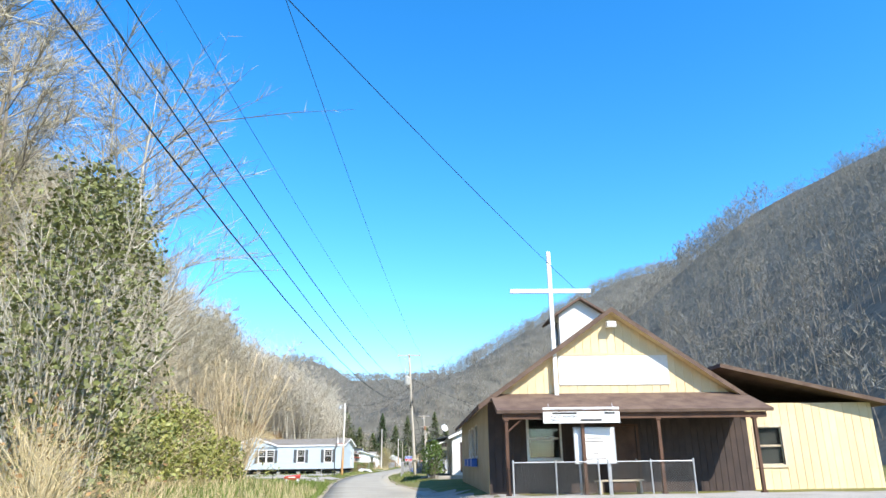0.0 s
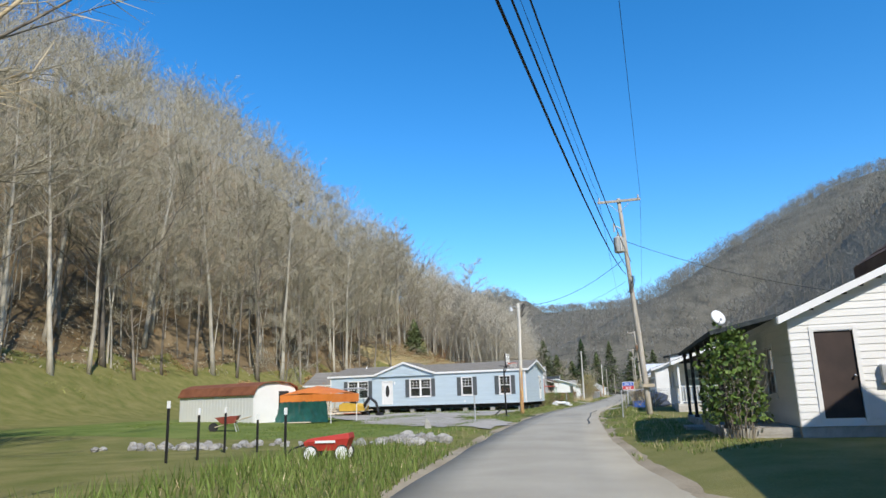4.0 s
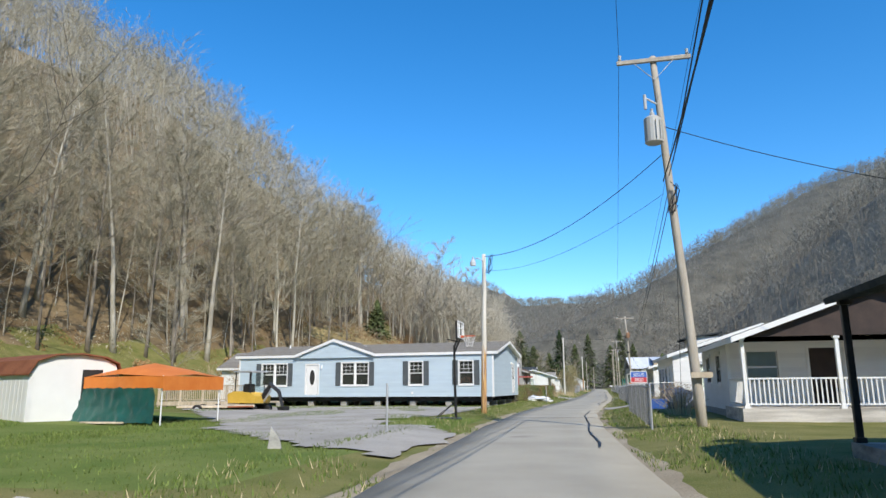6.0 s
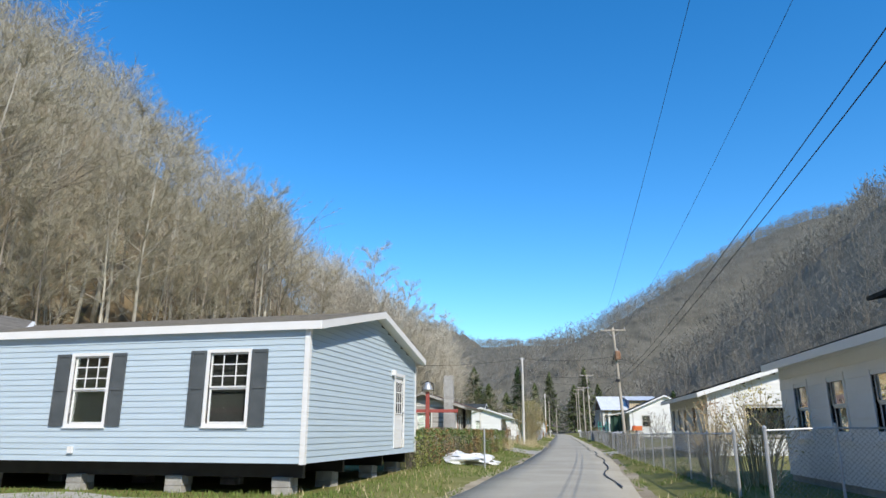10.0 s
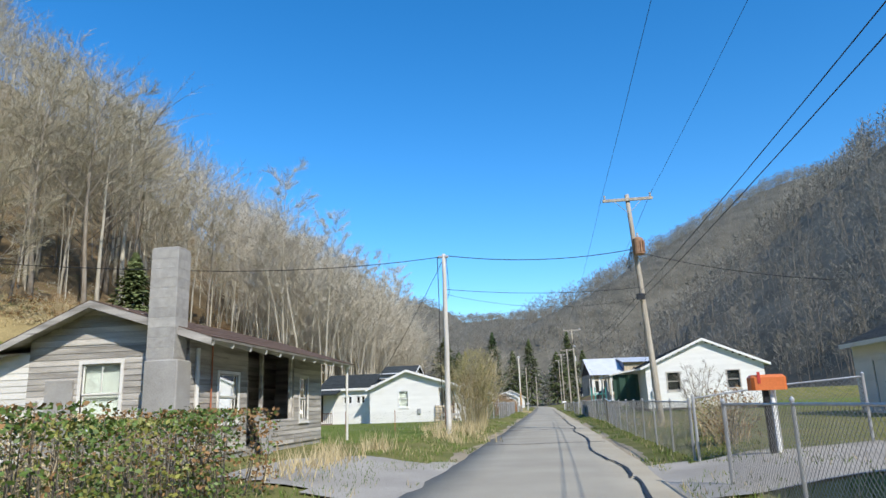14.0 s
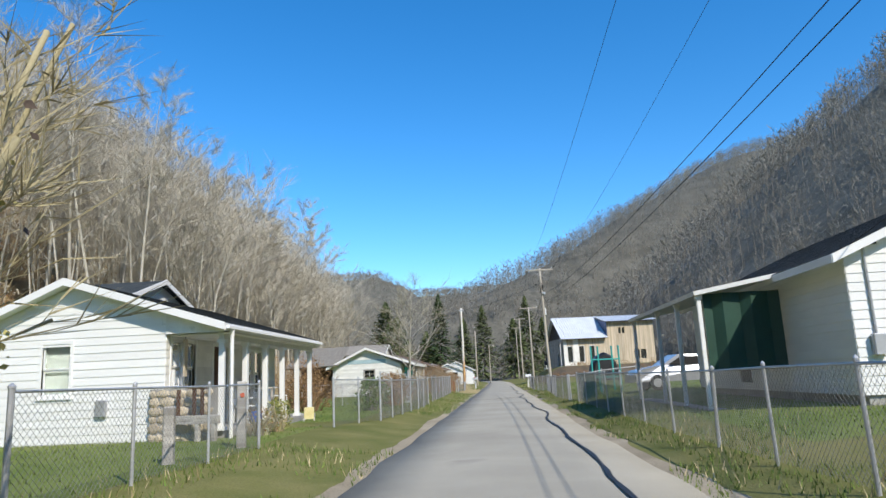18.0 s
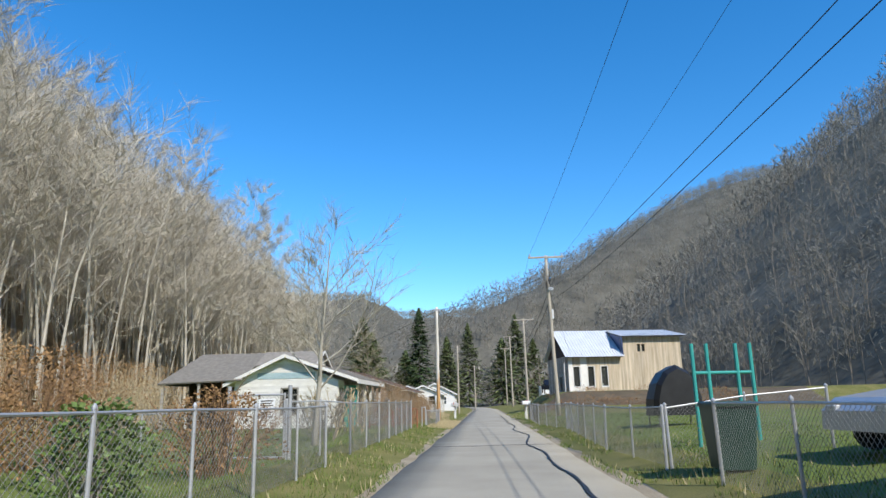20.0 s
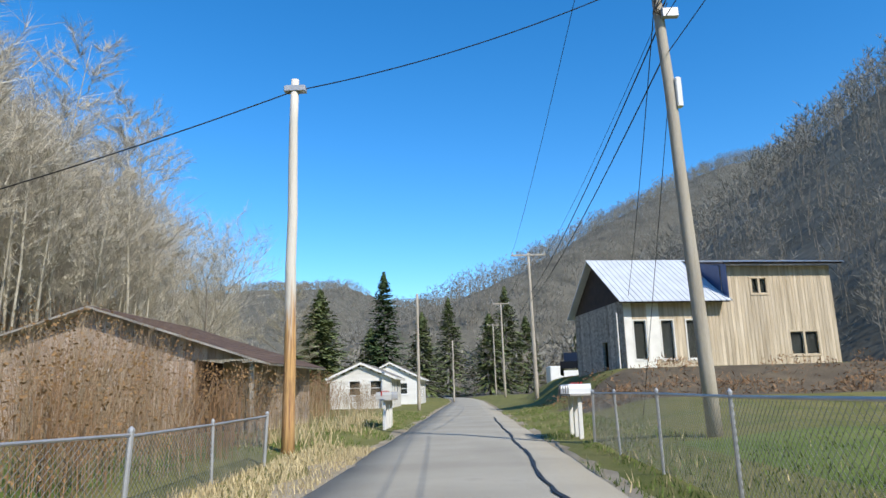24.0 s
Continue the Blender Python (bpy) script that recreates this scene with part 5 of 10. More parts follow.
def slope_spots(n, a, b):
    out = []
    for _ in range(n):
        y = ug.uniform(20, 330)
        out.append((left_foot(y) - (12 if 42 < y < 175 else 0) - a - (b - a) * ug.random() ** 1.6, y))
    return out


undergrowth("brown_scrub", "low brown-leaved scrub under the bare trees", LEAF_BROWN, slope_spots(800, 0, 45), 70, 0.095, 1.7, 1)
undergrowth("olive_scrub", "low olive-green scrub and ferns under the trees", LEAF_Y, slope_spots(260, -6, 25), 60, 0.075, 1.3, 2)
undergrowth("bank_weeds", "brown dead weeds on the bank below the board house", CANE_RED, [(ug.uniform(5.0, 24), ug.uniform(220.5, 226.2)) for _ in range(70)], 80, 0.07, 0.7, 4)
def bench_spots(n):
    out = []
    for _ in range(n):
        y = ug.uniform(151, 197)
        out.append((left_foot(y) - ug.uniform(-5, 17), y))
    return out


undergrowth("slope_grass", "rank dead grass on the open slope", STRAW, bench_spots(420), 45, 0.10, 0.35, 5)
undergrowth("slope_weeds", "brown dead weeds on the open slope", LEAF_BROWN, bench_spots(260), 50, 0.10, 0.8, 6)
undergrowth("slope_moss", "olive weeds on the open slope", LEAF_OLIVE, bench_spots(150), 40, 0.09, 0.4, 7)
undergrowth("twig_scrub", "fine grey saplings and dead twigs on the slope", TWIG, slope_spots(900, 0, 50), 60, 0.12, 3.2, 3)


# evergreen trees
def spruce(seed, h, w, material, thin=1.0):
    rg = random.Random(seed)
    tr = Msh().tube([(0, 0, -0.3), (0.05, 0, h * 0.5), (0, 0, h)], [0.03 * w + 0.14, 0.1, 0.02], 6)
    tris = []
    for k in range(int(900 * thin)):
        t = rg.random() ** 0.75
        z = h * (0.06 + 0.93 * t)
        reach = w * (1 - t) ** 0.85 * rg.uniform(0.45, 1.05) + 0.12
        a = rg.uniform(0, 6.283)
        d = Vector((math.cos(a), math.sin(a), -0.28 + 0.5 * t))
        base = Vector((0, 0, z))
        for j in range(5):
            q = base + d * reach * (0.25 + 0.18 * j)
            s = Vector((-math.sin(a), math.cos(a), rg.uniform(-.4, .4))) * rg.uniform(0.25, 0.6) * (0.3 + 0.06 * w)
            e = q + d * reach * 0.26 + Vector((0, 0, rg.uniform(-0.35, 0.12)))
            tris += [q - s, q + s, e]
    return tr, np.array([tuple(p) for p in tris], np.float32)


for k, (x, y, h, w, mt, lab) in enumerate(((-14.0, 312, 22.5, 3.7, NEEDLE, "tall dark pointed spruce"), (-4.0, 365, 25, 4.4, NEEDLE_PALE, "tall olive spruce at the bend"), (10, 358, 26, 4.6, NEEDLE_PALE, "broad olive hemlock beside the lane"), (-9.5, 345, 19, 4.2, NEEDLE_PALE, "olive-green cedar at the bend"), (-34, 352, 26, 6.8, NEEDLE_PALE, "rounded pale green pine behind the cottages"), (-30, 330, 17, 4.5, NEEDLE_PALE, "pale green pine behind the cottages"), (16, 372, 20, 4.4, NEEDLE_PALE, "olive hemlock at the bend"), (-22, 148, 5.5, 1.6, NEEDLE_PALE, "small green cedar on the slope"), (-40.8, 169.5, 7.5, 1.9, NEEDLE_PALE, "green cedar on the open slope"), (5.5, 345, 18, 4.6, NEEDLE_PALE, "olive hemlock at the bend"), (28, 362, 15, 4.6, NEEDLE_PALE, "olive hemlock beyond the houses"), (-20, 338, 15, 4.2, NEEDLE_PALE, "pale green pine behind the cottages"), (46.3, 372, 15, 3.6, NEEDLE, "dark hemlock on the mountainside"), (-23, 300, 16, 4.2, NEEDLE_PALE, "fresh green pine behind the cottages"))):
    t = thing("evergreen_tree", lab, "tree", x, y, ground_z(x, y), 0, "evergreens")
    tr, arr = spruce(300 + k, h, w * (1.55 if y > 300 else 1.5), mt)
    part("trunk", tr, BARK, t)
    ob = new("crown", tri_mesh("crown", arr, mt))
    ob.parent = t


# ---------------------------------------------------------------- shrubs, brush, grass
BEECHES = ((-33.5, 104, 1.6, 4.2), (-30, 110, 1.8, 4.6), (-38, 97, 1.5, 3.6), (-36.5, 126, 1.8, 4.0), (-35, 140, 1.6, 3.6))


def leaf_tris(rg, c, size):
    d = Vector((rg.uniform(-1, 1), rg.uniform(-1, 1), rg.uniform(-0.6, 0.8))).normalized() * size
    s = d.cross(Vector((rg.uniform(-1, 1), rg.uniform(-1, 1), rg.uniform(-1, 1)))).normalized() * size * 0.36
    return [c - d * 0.5, c + s, c + d * 0.6, c - d * 0.5, c + d * 0.6, c - s]


def shrub(x, y, rx, ry, h, stems, leaves, stem_mat, leaf_mat, seed, label, leaf_size=0.09, group="shrubs", name="shrub", arch=0.5, base=0.35, thick=0.016, twigs=3, low=0.25):
    """A clump of arching stems from one stool, with fine side twigs and leaves out along them."""
    rg = random.Random(seed)
    t = thing(name, label, "shrub", x, y, ground_z(x, y), 0, group)
    st, lv, tw = Msh(), [], []
    for k in range(stems):
        a, q = rg.uniform(0, 6.283), rg.random() ** 0.6
        b = Vector((math.cos(a) * rx * base * q, math.sin(a) * ry * base * q, -0.05))
        hh = h * rg.uniform(0.62, 1.0) * (1.0 - 0.35 * q * q)
        e = Vector((math.cos(a) * rx * q, math.sin(a) * ry * q, hh))
        mid = b.lerp(e, 0.5) + Vector((-math.cos(a) * rx * arch * 0.3 * q, -math.sin(a) * ry * arch * 0.3 * q, hh * 0.12 * arch)) + Vector((rg.uniform(-.1, .1), rg.uniform(-.1, .1), 0)) * h * 0.2
        r = thick * rg.uniform(0.6, 1.3)
        st.tube([b, mid, e], [r, r * 0.7, r * 0.25], 3, False)
        for j in range(twigs):
            w = rg.uniform(0.3, 1.0)
            p = b.lerp(mid, w * 2) if w < 0.5 else mid.lerp(e, w * 2 - 1)
            d = ((e - mid).normalized() + Vector((rg.uniform(-1, 1), rg.uniform(-1, 1), rg.uniform(-.2, .8)))).normalized()
            tw += twig_tris(rg, p, d, h * rg.uniform(0.08, 0.24), r * 0.45)
    for k in range(leaves):
        a, q, z = rg.uniform(0, 6.283), rg.random() ** 0.45, rg.random()
        zz = h * (low + (1 - low) * z)
        rr = q * math.sqrt(max(0.05, 1 - max(0.0, (z - 0.35) / 0.72) ** 2)) * (0.75 + 0.35 * noise.noise(Vector((a * 1.5 + seed, z * 4, seed))))
        lv += leaf_tris(rg, Vector((math.cos(a) * rx * rr, math.sin(a) * ry * rr, zz * (0.92 + 0.16 * noise.noise(Vector((math.cos(a) * 2, math.sin(a) * 2, seed)))))), leaf_size * rg.uniform(0.6, 1.4))
    tagged(part("brushwood", st, stem_mat, t), kind="stuff")
    if tw:
        ob = new("fine_growth", tri_mesh("fine_growth", np.array([tuple(p) for p in tw], np.float32), stem_mat))
        ob.parent = t
        tagged(ob, kind="stuff")
    if lv:
        ob = new("foliage", tri_mesh("foliage", np.array([tuple(p) for p in lv], np.float32), leaf_mat))
        ob.parent = t
        tagged(ob, kind="stuff")
    return t


# bank of brush at the start
for k, (x, y, rx, ry, h, n, lm, lab) in enumerate((
        (-2.6, 12.5, 1.6, 2.0, 1.7, 1500, LEAF_Y, "bramble thicket with yellow-green leaves"), (-3.6, 15.0, 1.7, 2.0, 2.0, 1700, LEAF_Y, "bramble thicket with yellow-green leaves"),
        (-3.4, 18.5, 1.8, 2.0, 1.9, 2000, LEAF_Y, "leafy green thicket on the bank"), (-4.6, 21.0, 1.8, 2.0, 2.2, 2600, LEAF, "leafy green thicket on the bank"), (-5.4, 23.6, 1.8, 2.0, 2.4, 2600, LEAF_Y, "leafy yellow-green thicket on the bank"), (-6.4, 19.0, 2.0, 2.2, 3.0, 2600, LEAF_Y, "leafy yellow-green thicket on the bank"), (-3.6, 24.0, 1.5, 1.8, 1.3, 1500, LEAF_Y, "low yellow-green thicket on the bank"),
        (-6.0, 16.5, 1.8, 2.2, 2.9, 1200, LEAF_Y, "tall half-bare thicket on the bank"), (-5.4, 26.8, 1.3, 1.5, 3.4, 900, LEAF_Y, "tall shrub with yellowing leaves"), (-6.4, 12.5, 2.2, 2.2, 7.5, 3000, LEAF_Y, "tall vine-hung bush over the bank"), (-8.0, 15.5, 2.4, 2.4, 8.5, 3000, LEAF, "tall evergreen vines over the bank"), (-5.0, 9.0, 1.8, 2.0, 3.0, 1200, LEAF_Y, "tall half-bare thicket on the bank"),
        (-9.0, 20.0, 2.0, 2.0, 10.5, 2400, LEAF_Y, "tall vine-hung tangle over the bank"), (-7.6, 17.5, 1.6, 1.6, 7.0, 1800, LEAF_Y, "tall vine-hung tangle over the bank"),
        (-4.7, 26.2, 1.6, 1.6, 2.7, 2400, LEAF_Y, "leafy yellow-green thicket on the bank"), (-3.7, 27.6, 1.2, 1.4, 1.7, 1500, LEAF_Y, "leafy yellow-green thicket on the bank"),
        (-4.4, 29.5, 1.2, 1.4, 0.9, 700, LEAF_Y, "low yellow-green thicket on the bank"))):
    shrub(x, y, rx, ry, h, 55, n, CANE, lm, 500 + k, lab, 0.11, "brush on the bank", low=0.08)
for k, (x, y, rx, h, n, lm, lab) in enumerate(((-1.0, 9.8, 1.5, 5.4, 5200, LEAF_OLIVE, "tall evergreen honeysuckle tangle over the bank"), (-2.0, 12.4, 1.9, 6.6, 6500, LEAF_OLIVE, "tall evergreen honeysuckle tangle over the bank"), (-4.4, 14.6, 1.8, 4.6, 4500, LEAF_OLIVE, "tall evergreen honeysuckle tangle over the bank"), (-1.7, 11.6, 1.3, 2.6, 2600, LEAF_Y, "yellow-green brambles at the road edge"), (-3.3, 16.6, 1.5, 2.2, 2600, LEAF_OLIVE, "olive brambles on the bank"))):
    shrub(x, y, rx, rx, h, 60, n, BARK_PALE if h > 5 else CANE, lm, 700 + k, lab, 0.085, "brush on the bank", low=0.1, twigs=12, thick=0.018)
for k, (x, y, h) in enumerate(((0.1, 7.6, 1.7), (-0.7, 8.8, 2.0), (0.2, 9.6, 1.3))):
    shrub(x, y, 0.9, 1.0, h, 90, 60, STRAW, LEAF_BROWN, 720 + k, "arching clump of dead tan canes at the road edge", 0.06, "brush on the bank", low=0.1, twigs=10, thick=0.007, arch=1.2)
def bare_clump(x, y, h, stems, seed, label, material, lean=0.3, r=0.05, wide=1.0):
    """A many-stemmed gnarled bush: crooked stems from one stool, each with limbs and twigs."""
    rg = random.Random(seed)
    t = thing("bare_clump", label, "shrub", x, y, ground_z(x, y) - 0.1, 0, "brush on the bank")
    tws = []
    for k in range(stems):
        wood, tw = grow(seed + k, h=h * rg.uniform(0.6, 1.0), r=r * rg.uniform(0.6, 1.2), first=0.2, limbs=8, subs=4, twigs=5, spread=0.8, up=1.6, lean=0.02, twig_w=0.006, twig_l=h * 0.09)
        a = 2.4 * k + rg.uniform(-.4, .4)
        q = rg.uniform(0.05, 1.0) ** 0.7
        m = Matrix.Translation((math.cos(a) * 0.35 * q * wide, math.sin(a) * 0.35 * q * wide, 0)) @ Matrix.Rotation(lean * q * rg.uniform(0.7, 1.3), 4, Vector((-math.sin(a), math.cos(a), 0))) @ Matrix.Rotation(rg.uniform(0, 6.28), 4, "Z")
        part("stem", wood.moved(m), material, t, smooth=True)
        mm = np.array(m)
        tws.append(tw @ mm[:3, :3].T.astype(np.float32) + mm[:3, 3].astype(np.float32))
    ob = new("fine_growth", tri_mesh("fine_growth", np.concatenate(tws), material))
    ob.parent = t
    tagged(ob, kind="stuff")


bare_clump(-4.3, 31.0, 6.3, 17, 1200, "gnarled many-stemmed tan bush at the lane", CANE, 0.42, 0.06, 1.5)
bare_clump(-6.3, 33.0, 6.0, 10, 1230, "gnarled many-stemmed tan bush behind another", CANE, 0.4, 0.05, 1.4)
bare_clump(-3.5, 28.6, 2.6, 9, 1250, "low bare tan bush by the lane", CANE, 0.5, 0.03, 1.2)
for k in range(7):
    bare_clump(-5.2 - 0.5 * (k % 3), 181.0 + 1.7 * k, 1.7 + 0.3 * (k % 3), 5, 1290 + 12 * k, "dead grey weeds behind the chain-link fence", CANE if k % 2 else BARK, 0.5, 0.012, 1.3)
# garden shrubs
shrub(4.7, 46.8, 1.0, 1.0, 2.7, 30, 1500, BARK, LEAF, 530, "rounded evergreen bush before the white house", 0.12, "garden shrubs", low=0.15)
shrub(5.0, 50.5, 0.9, 1.1, 2.4, 26, 1100, BARK, LEAF_Y, 531, "sunlit laurel bush beside the porch", 0.12, "garden shrubs", low=0.12)
shrub(-3.6, 142.7, 1.65, 1.75, 4.2, 120, 7800, OLIVE_CANE, BUD, 532, "big rounded bare forsythia with yellow buds", 0.04, "garden shrubs", name="forsythia", base=0.38, arch=0.6, thick=0.011, twigs=22, low=0.3)
bare_clump(-3.6, 142.7, 3.9, 11, 1400, "gnarled grey-tan stems of a big forsythia", OLIVE_CANE, 0.40, 0.014, 1.6)
shrub(-3.5, 142.75, 1.8, 1.9, 4.25, 14, 190, TWIG, POD, 537, "tall stems with dark dried seed heads in the forsythia", 0.06, "garden shrubs", low=0.45, twigs=4, thick=0.008)
shrub(-3.6, 138.5, 0.75, 0.9, 2.6, 34, 900, OLIVE_CANE, LEAF_BROWN, 533, "thin bare bush with brown buds by the lane", 0.03, "garden shrubs", name="forsythia", base=0.4, arch=0.3, thick=0.009, twigs=14, low=0.45)
shrub(3.3, 90.6, 0.9, 1.6, 2.2, 60, 700, CANE, BUD, 534, "bare tan hedge bush inside the fence", 0.05, "garden shrubs", twigs=8)
shrub(3.2, 94.6, 0.9, 1.6, 2.1, 60, 600, CANE, LEAF_BROWN, 535, "bare tan hedge bush inside the fence", 0.05, "garden shrubs", twigs=8)
shrub(3.6, 72.5, 1.1, 1.2, 1.3, 50, 500, CANE, LEAF_BROWN, 536, "brown twiggy bush behind the fence", 0.05, "garden shrubs", twigs=7)
shrub(-5.35, 156.7, 0.45, 0.5, 0.8, 26, 700, CANE, LEAF_Y, 551, "small yellow-green bush before the porch", 0.05, "garden shrubs", low=0.1)
shrub(-5.4, 155.5, 0.6, 0.55, 0.65, 50, 300, TWIG, LEAF_BROWN, 552, "low grey twiggy bush before the porch", 0.04, "garden shrubs", low=0.1, twigs=12)
bare_clump(9.3, 150.4, 3.4, 8, 1450, "bare twisted ornamental bush by the gable", BARK, 0.5, 0.03, 1.0)
shrub(4.0, 122.6, 0.9, 1.3, 1.3, 45, 700, CANE, LEAF_BROWN, 545, "tan weedy brush behind the fence", 0.05, "garden shrubs", twigs=8, low=0.1)
shrub(4.3, 126.0, 0.8, 1.2, 1.1, 40, 800, CANE, LEAF_Y, 546, "tan weedy brush behind the fence", 0.05, "garden shrubs", twigs=8, low=0.1)
shrub(-4.7, 170.5, 1.2, 2.4, 1.5, 70, 2000, CANE_RED, LEAF_BROWN, 538, "russet hedge behind the fence", 0.06, "garden shrubs", low=0.1, twigs=6)
shrub(-4.9, 167.0, 0.9, 1.0, 1.3, 30, 1500, BARK, LEAF, 539, "dark green bush behind the fence", 0.08, "garden shrubs", low=0.1)
for k, (x, y, h, rx) in enumerate(((-17.5, 191.0, 3.6, 2.2), (-20.5, 194.0, 4.2, 2.4), (-19.0, 198.5, 4.0, 2.4), (-24.0, 198.0, 4.6, 2.6), (-22.5, 202.5, 4.4, 2.6), (-27.5, 203.0, 5.0, 2.8), (-26.0, 208.0, 4.6, 2.8), (-21.5, 188.0, 3.4, 2.2), (-25.0, 192.0, 4.2, 2.4), (-17.0, 203.0, 3.6, 2.2))):
    shrub(x, y, rx, rx, h, 80, 1500, CANE_RED if k % 2 else CANE, TAN_LEAF if k % 3 else LEAF_BROWN, 780 + k, "russet brush at the foot of the slope", 0.07, "russet brush", low=0.1, twigs=9)
shrub(-41.0, 175.5, 1.7, 1.7, 3.0, 40, 2600, CANE, LEAF_Y, 800, "yellow-green bush on the open slope", 0.1, "brush at the slope", low=0.1)
for k, (x, y, h) in enumerate(((-30, 172, 1.6), (-33, 180, 2.2), (-36, 166, 1.8), (-38.5, 184, 2.6), (-28, 182, 1.7), (-34, 190, 2.4), (-40, 158, 2.4), (-31, 162, 1.2), (-26, 176, 1.3), (-37, 174, 1.5))):
    shrub(x, y, h * 0.8, h * 0.8, h, 50, 700, CANE_RED if k % 2 else CANE, LEAF_BROWN, 801 + k, "brown brush on the open slope", 0.07, "brush at the slope", low=0.1, twigs=9)
for k, (x, y, q) in enumerate(((-25.1, 188.5, 1.0), (-29.5, 184.0, 0.6), (-33.0, 176.0, 0.5))):
    t = thing("boulder", "pale grey boulder bedded in the slope", "rock", x, y, ground_z(x, y) + 0.15 * q, 40 * k, "boulders on the slope")
    part("rock", Msh().blob((0, 0, 0), (1.5 * q, 1.1 * q, 0.9 * q), 7 + k, 0.3, 7), STONE, t)
for k, (x, y, h) in enumerate(((-9.0, 172.0, 2.6), (-11.5, 171.0, 3.4), (-13.5, 174.0, 3.2), (-8.0, 168.5, 1.6))):
    shrub(x, y, 1.7, 1.7, h, 70, 1500, CANE_RED, LEAF_BROWN, 540 + k, "russet brush by the garden gate", 0.07, "russet brush", low=0.1, twigs=7)
for k, (x, y, h, rx) in enumerate(((-5.2, 197.5, 2.3, 1.3), (-6.6, 200.0, 3.0, 1.6), (-5.0, 201.5, 2.3, 1.2), (-8.5, 203, 3.4, 1.8), (-6.2, 205, 2.6, 1.5), (-7.5, 209, 3.0, 1.6), (-5.2, 210.5, 2.0, 1.3), (-10.5, 199.5, 3.8, 1.8), (-5.5, 214.5, 1.9, 1.4), (-6.0, 219, 1.8, 1.5), (-12.5, 206, 4.2, 2.0), (-9.5, 213, 3.5, 2.0), (-15, 202, 4.0, 2.0), (-6.4, 224, 2.2, 1.6), (-7.4, 229, 2.4, 1.7), (-5.6, 232, 1.8, 1.4), (-9.2, 235, 2.6, 1.8), (-6.5, 237.5, 2.0, 1.5), (-7.2, 196.5, 2.4, 1.5), (-9.0, 209, 3.4, 1.8), (-11.5, 210.5, 3.8, 1.9), (-14.0, 210, 4.2, 2.0))):
    shrub(x, y, rx, rx, h, 84, 420, CANE_RED if k % 3 == 1 else BRIAR, LEAF_BROWN, 560 + k, "tangled brown briars overgrowing the shack", 0.05, "briars", low=0.15, twigs=10, thick=0.007, base=0.8, arch=0.3)
for k, (x, y, h, rx) in enumerate(((-4.4, 196.2, 1.3, 0.8), (-4.2, 198.4, 1.5, 0.8), (-4.3, 200.4, 1.7, 0.9), (-4.2, 202.6, 1.8, 0.9), (-4.3, 204.8, 1.7, 0.9), (-5.6, 194.9, 1.5, 0.8), (-4.6, 207.5, 1.8, 1.0), (-5.6, 203.4, 2.6, 1.1), (-5.9, 207.4, 2.6, 1.1), (-5.2, 199.6, 2.4, 1.0))):
    shrub(x, y, rx, rx * 1.3, h, 70, 420, BRIAR if k % 2 else CANE_RED, LEAF_BROWN, 640 + k, "dead brown briars tangled behind the wire fence", 0.045, "briars", low=0.1, twigs=10, thick=0.006, base=0.8, arch=0.4)
for k, (x, y) in enumerate(((-27.5, 96), (-24, 99.5), (-20, 101), (-15, 103), (-31, 92), (-11, 106), (-27, 104), (-38, 108), (-33, 118))):
    shrub(x, y, 2.2, 2.0, 3.4, 60, 500, CANE, LEAF_BROWN, 590 + k, "brown brush at the foot of the slope", 0.10, "brush at the slope", low=0.2, twigs=9)
for k, (x, y, r_, h_) in enumerate(BEECHES):
    shrub(x, y, r_, r_, h_, 40, 1500, BARK_PALE, TAN_LEAF, 760 + k, "young beech keeping its tan dead leaves", 0.16, "beeches on the slope", name="beech", low=0.25, twigs=8, thick=0.03)
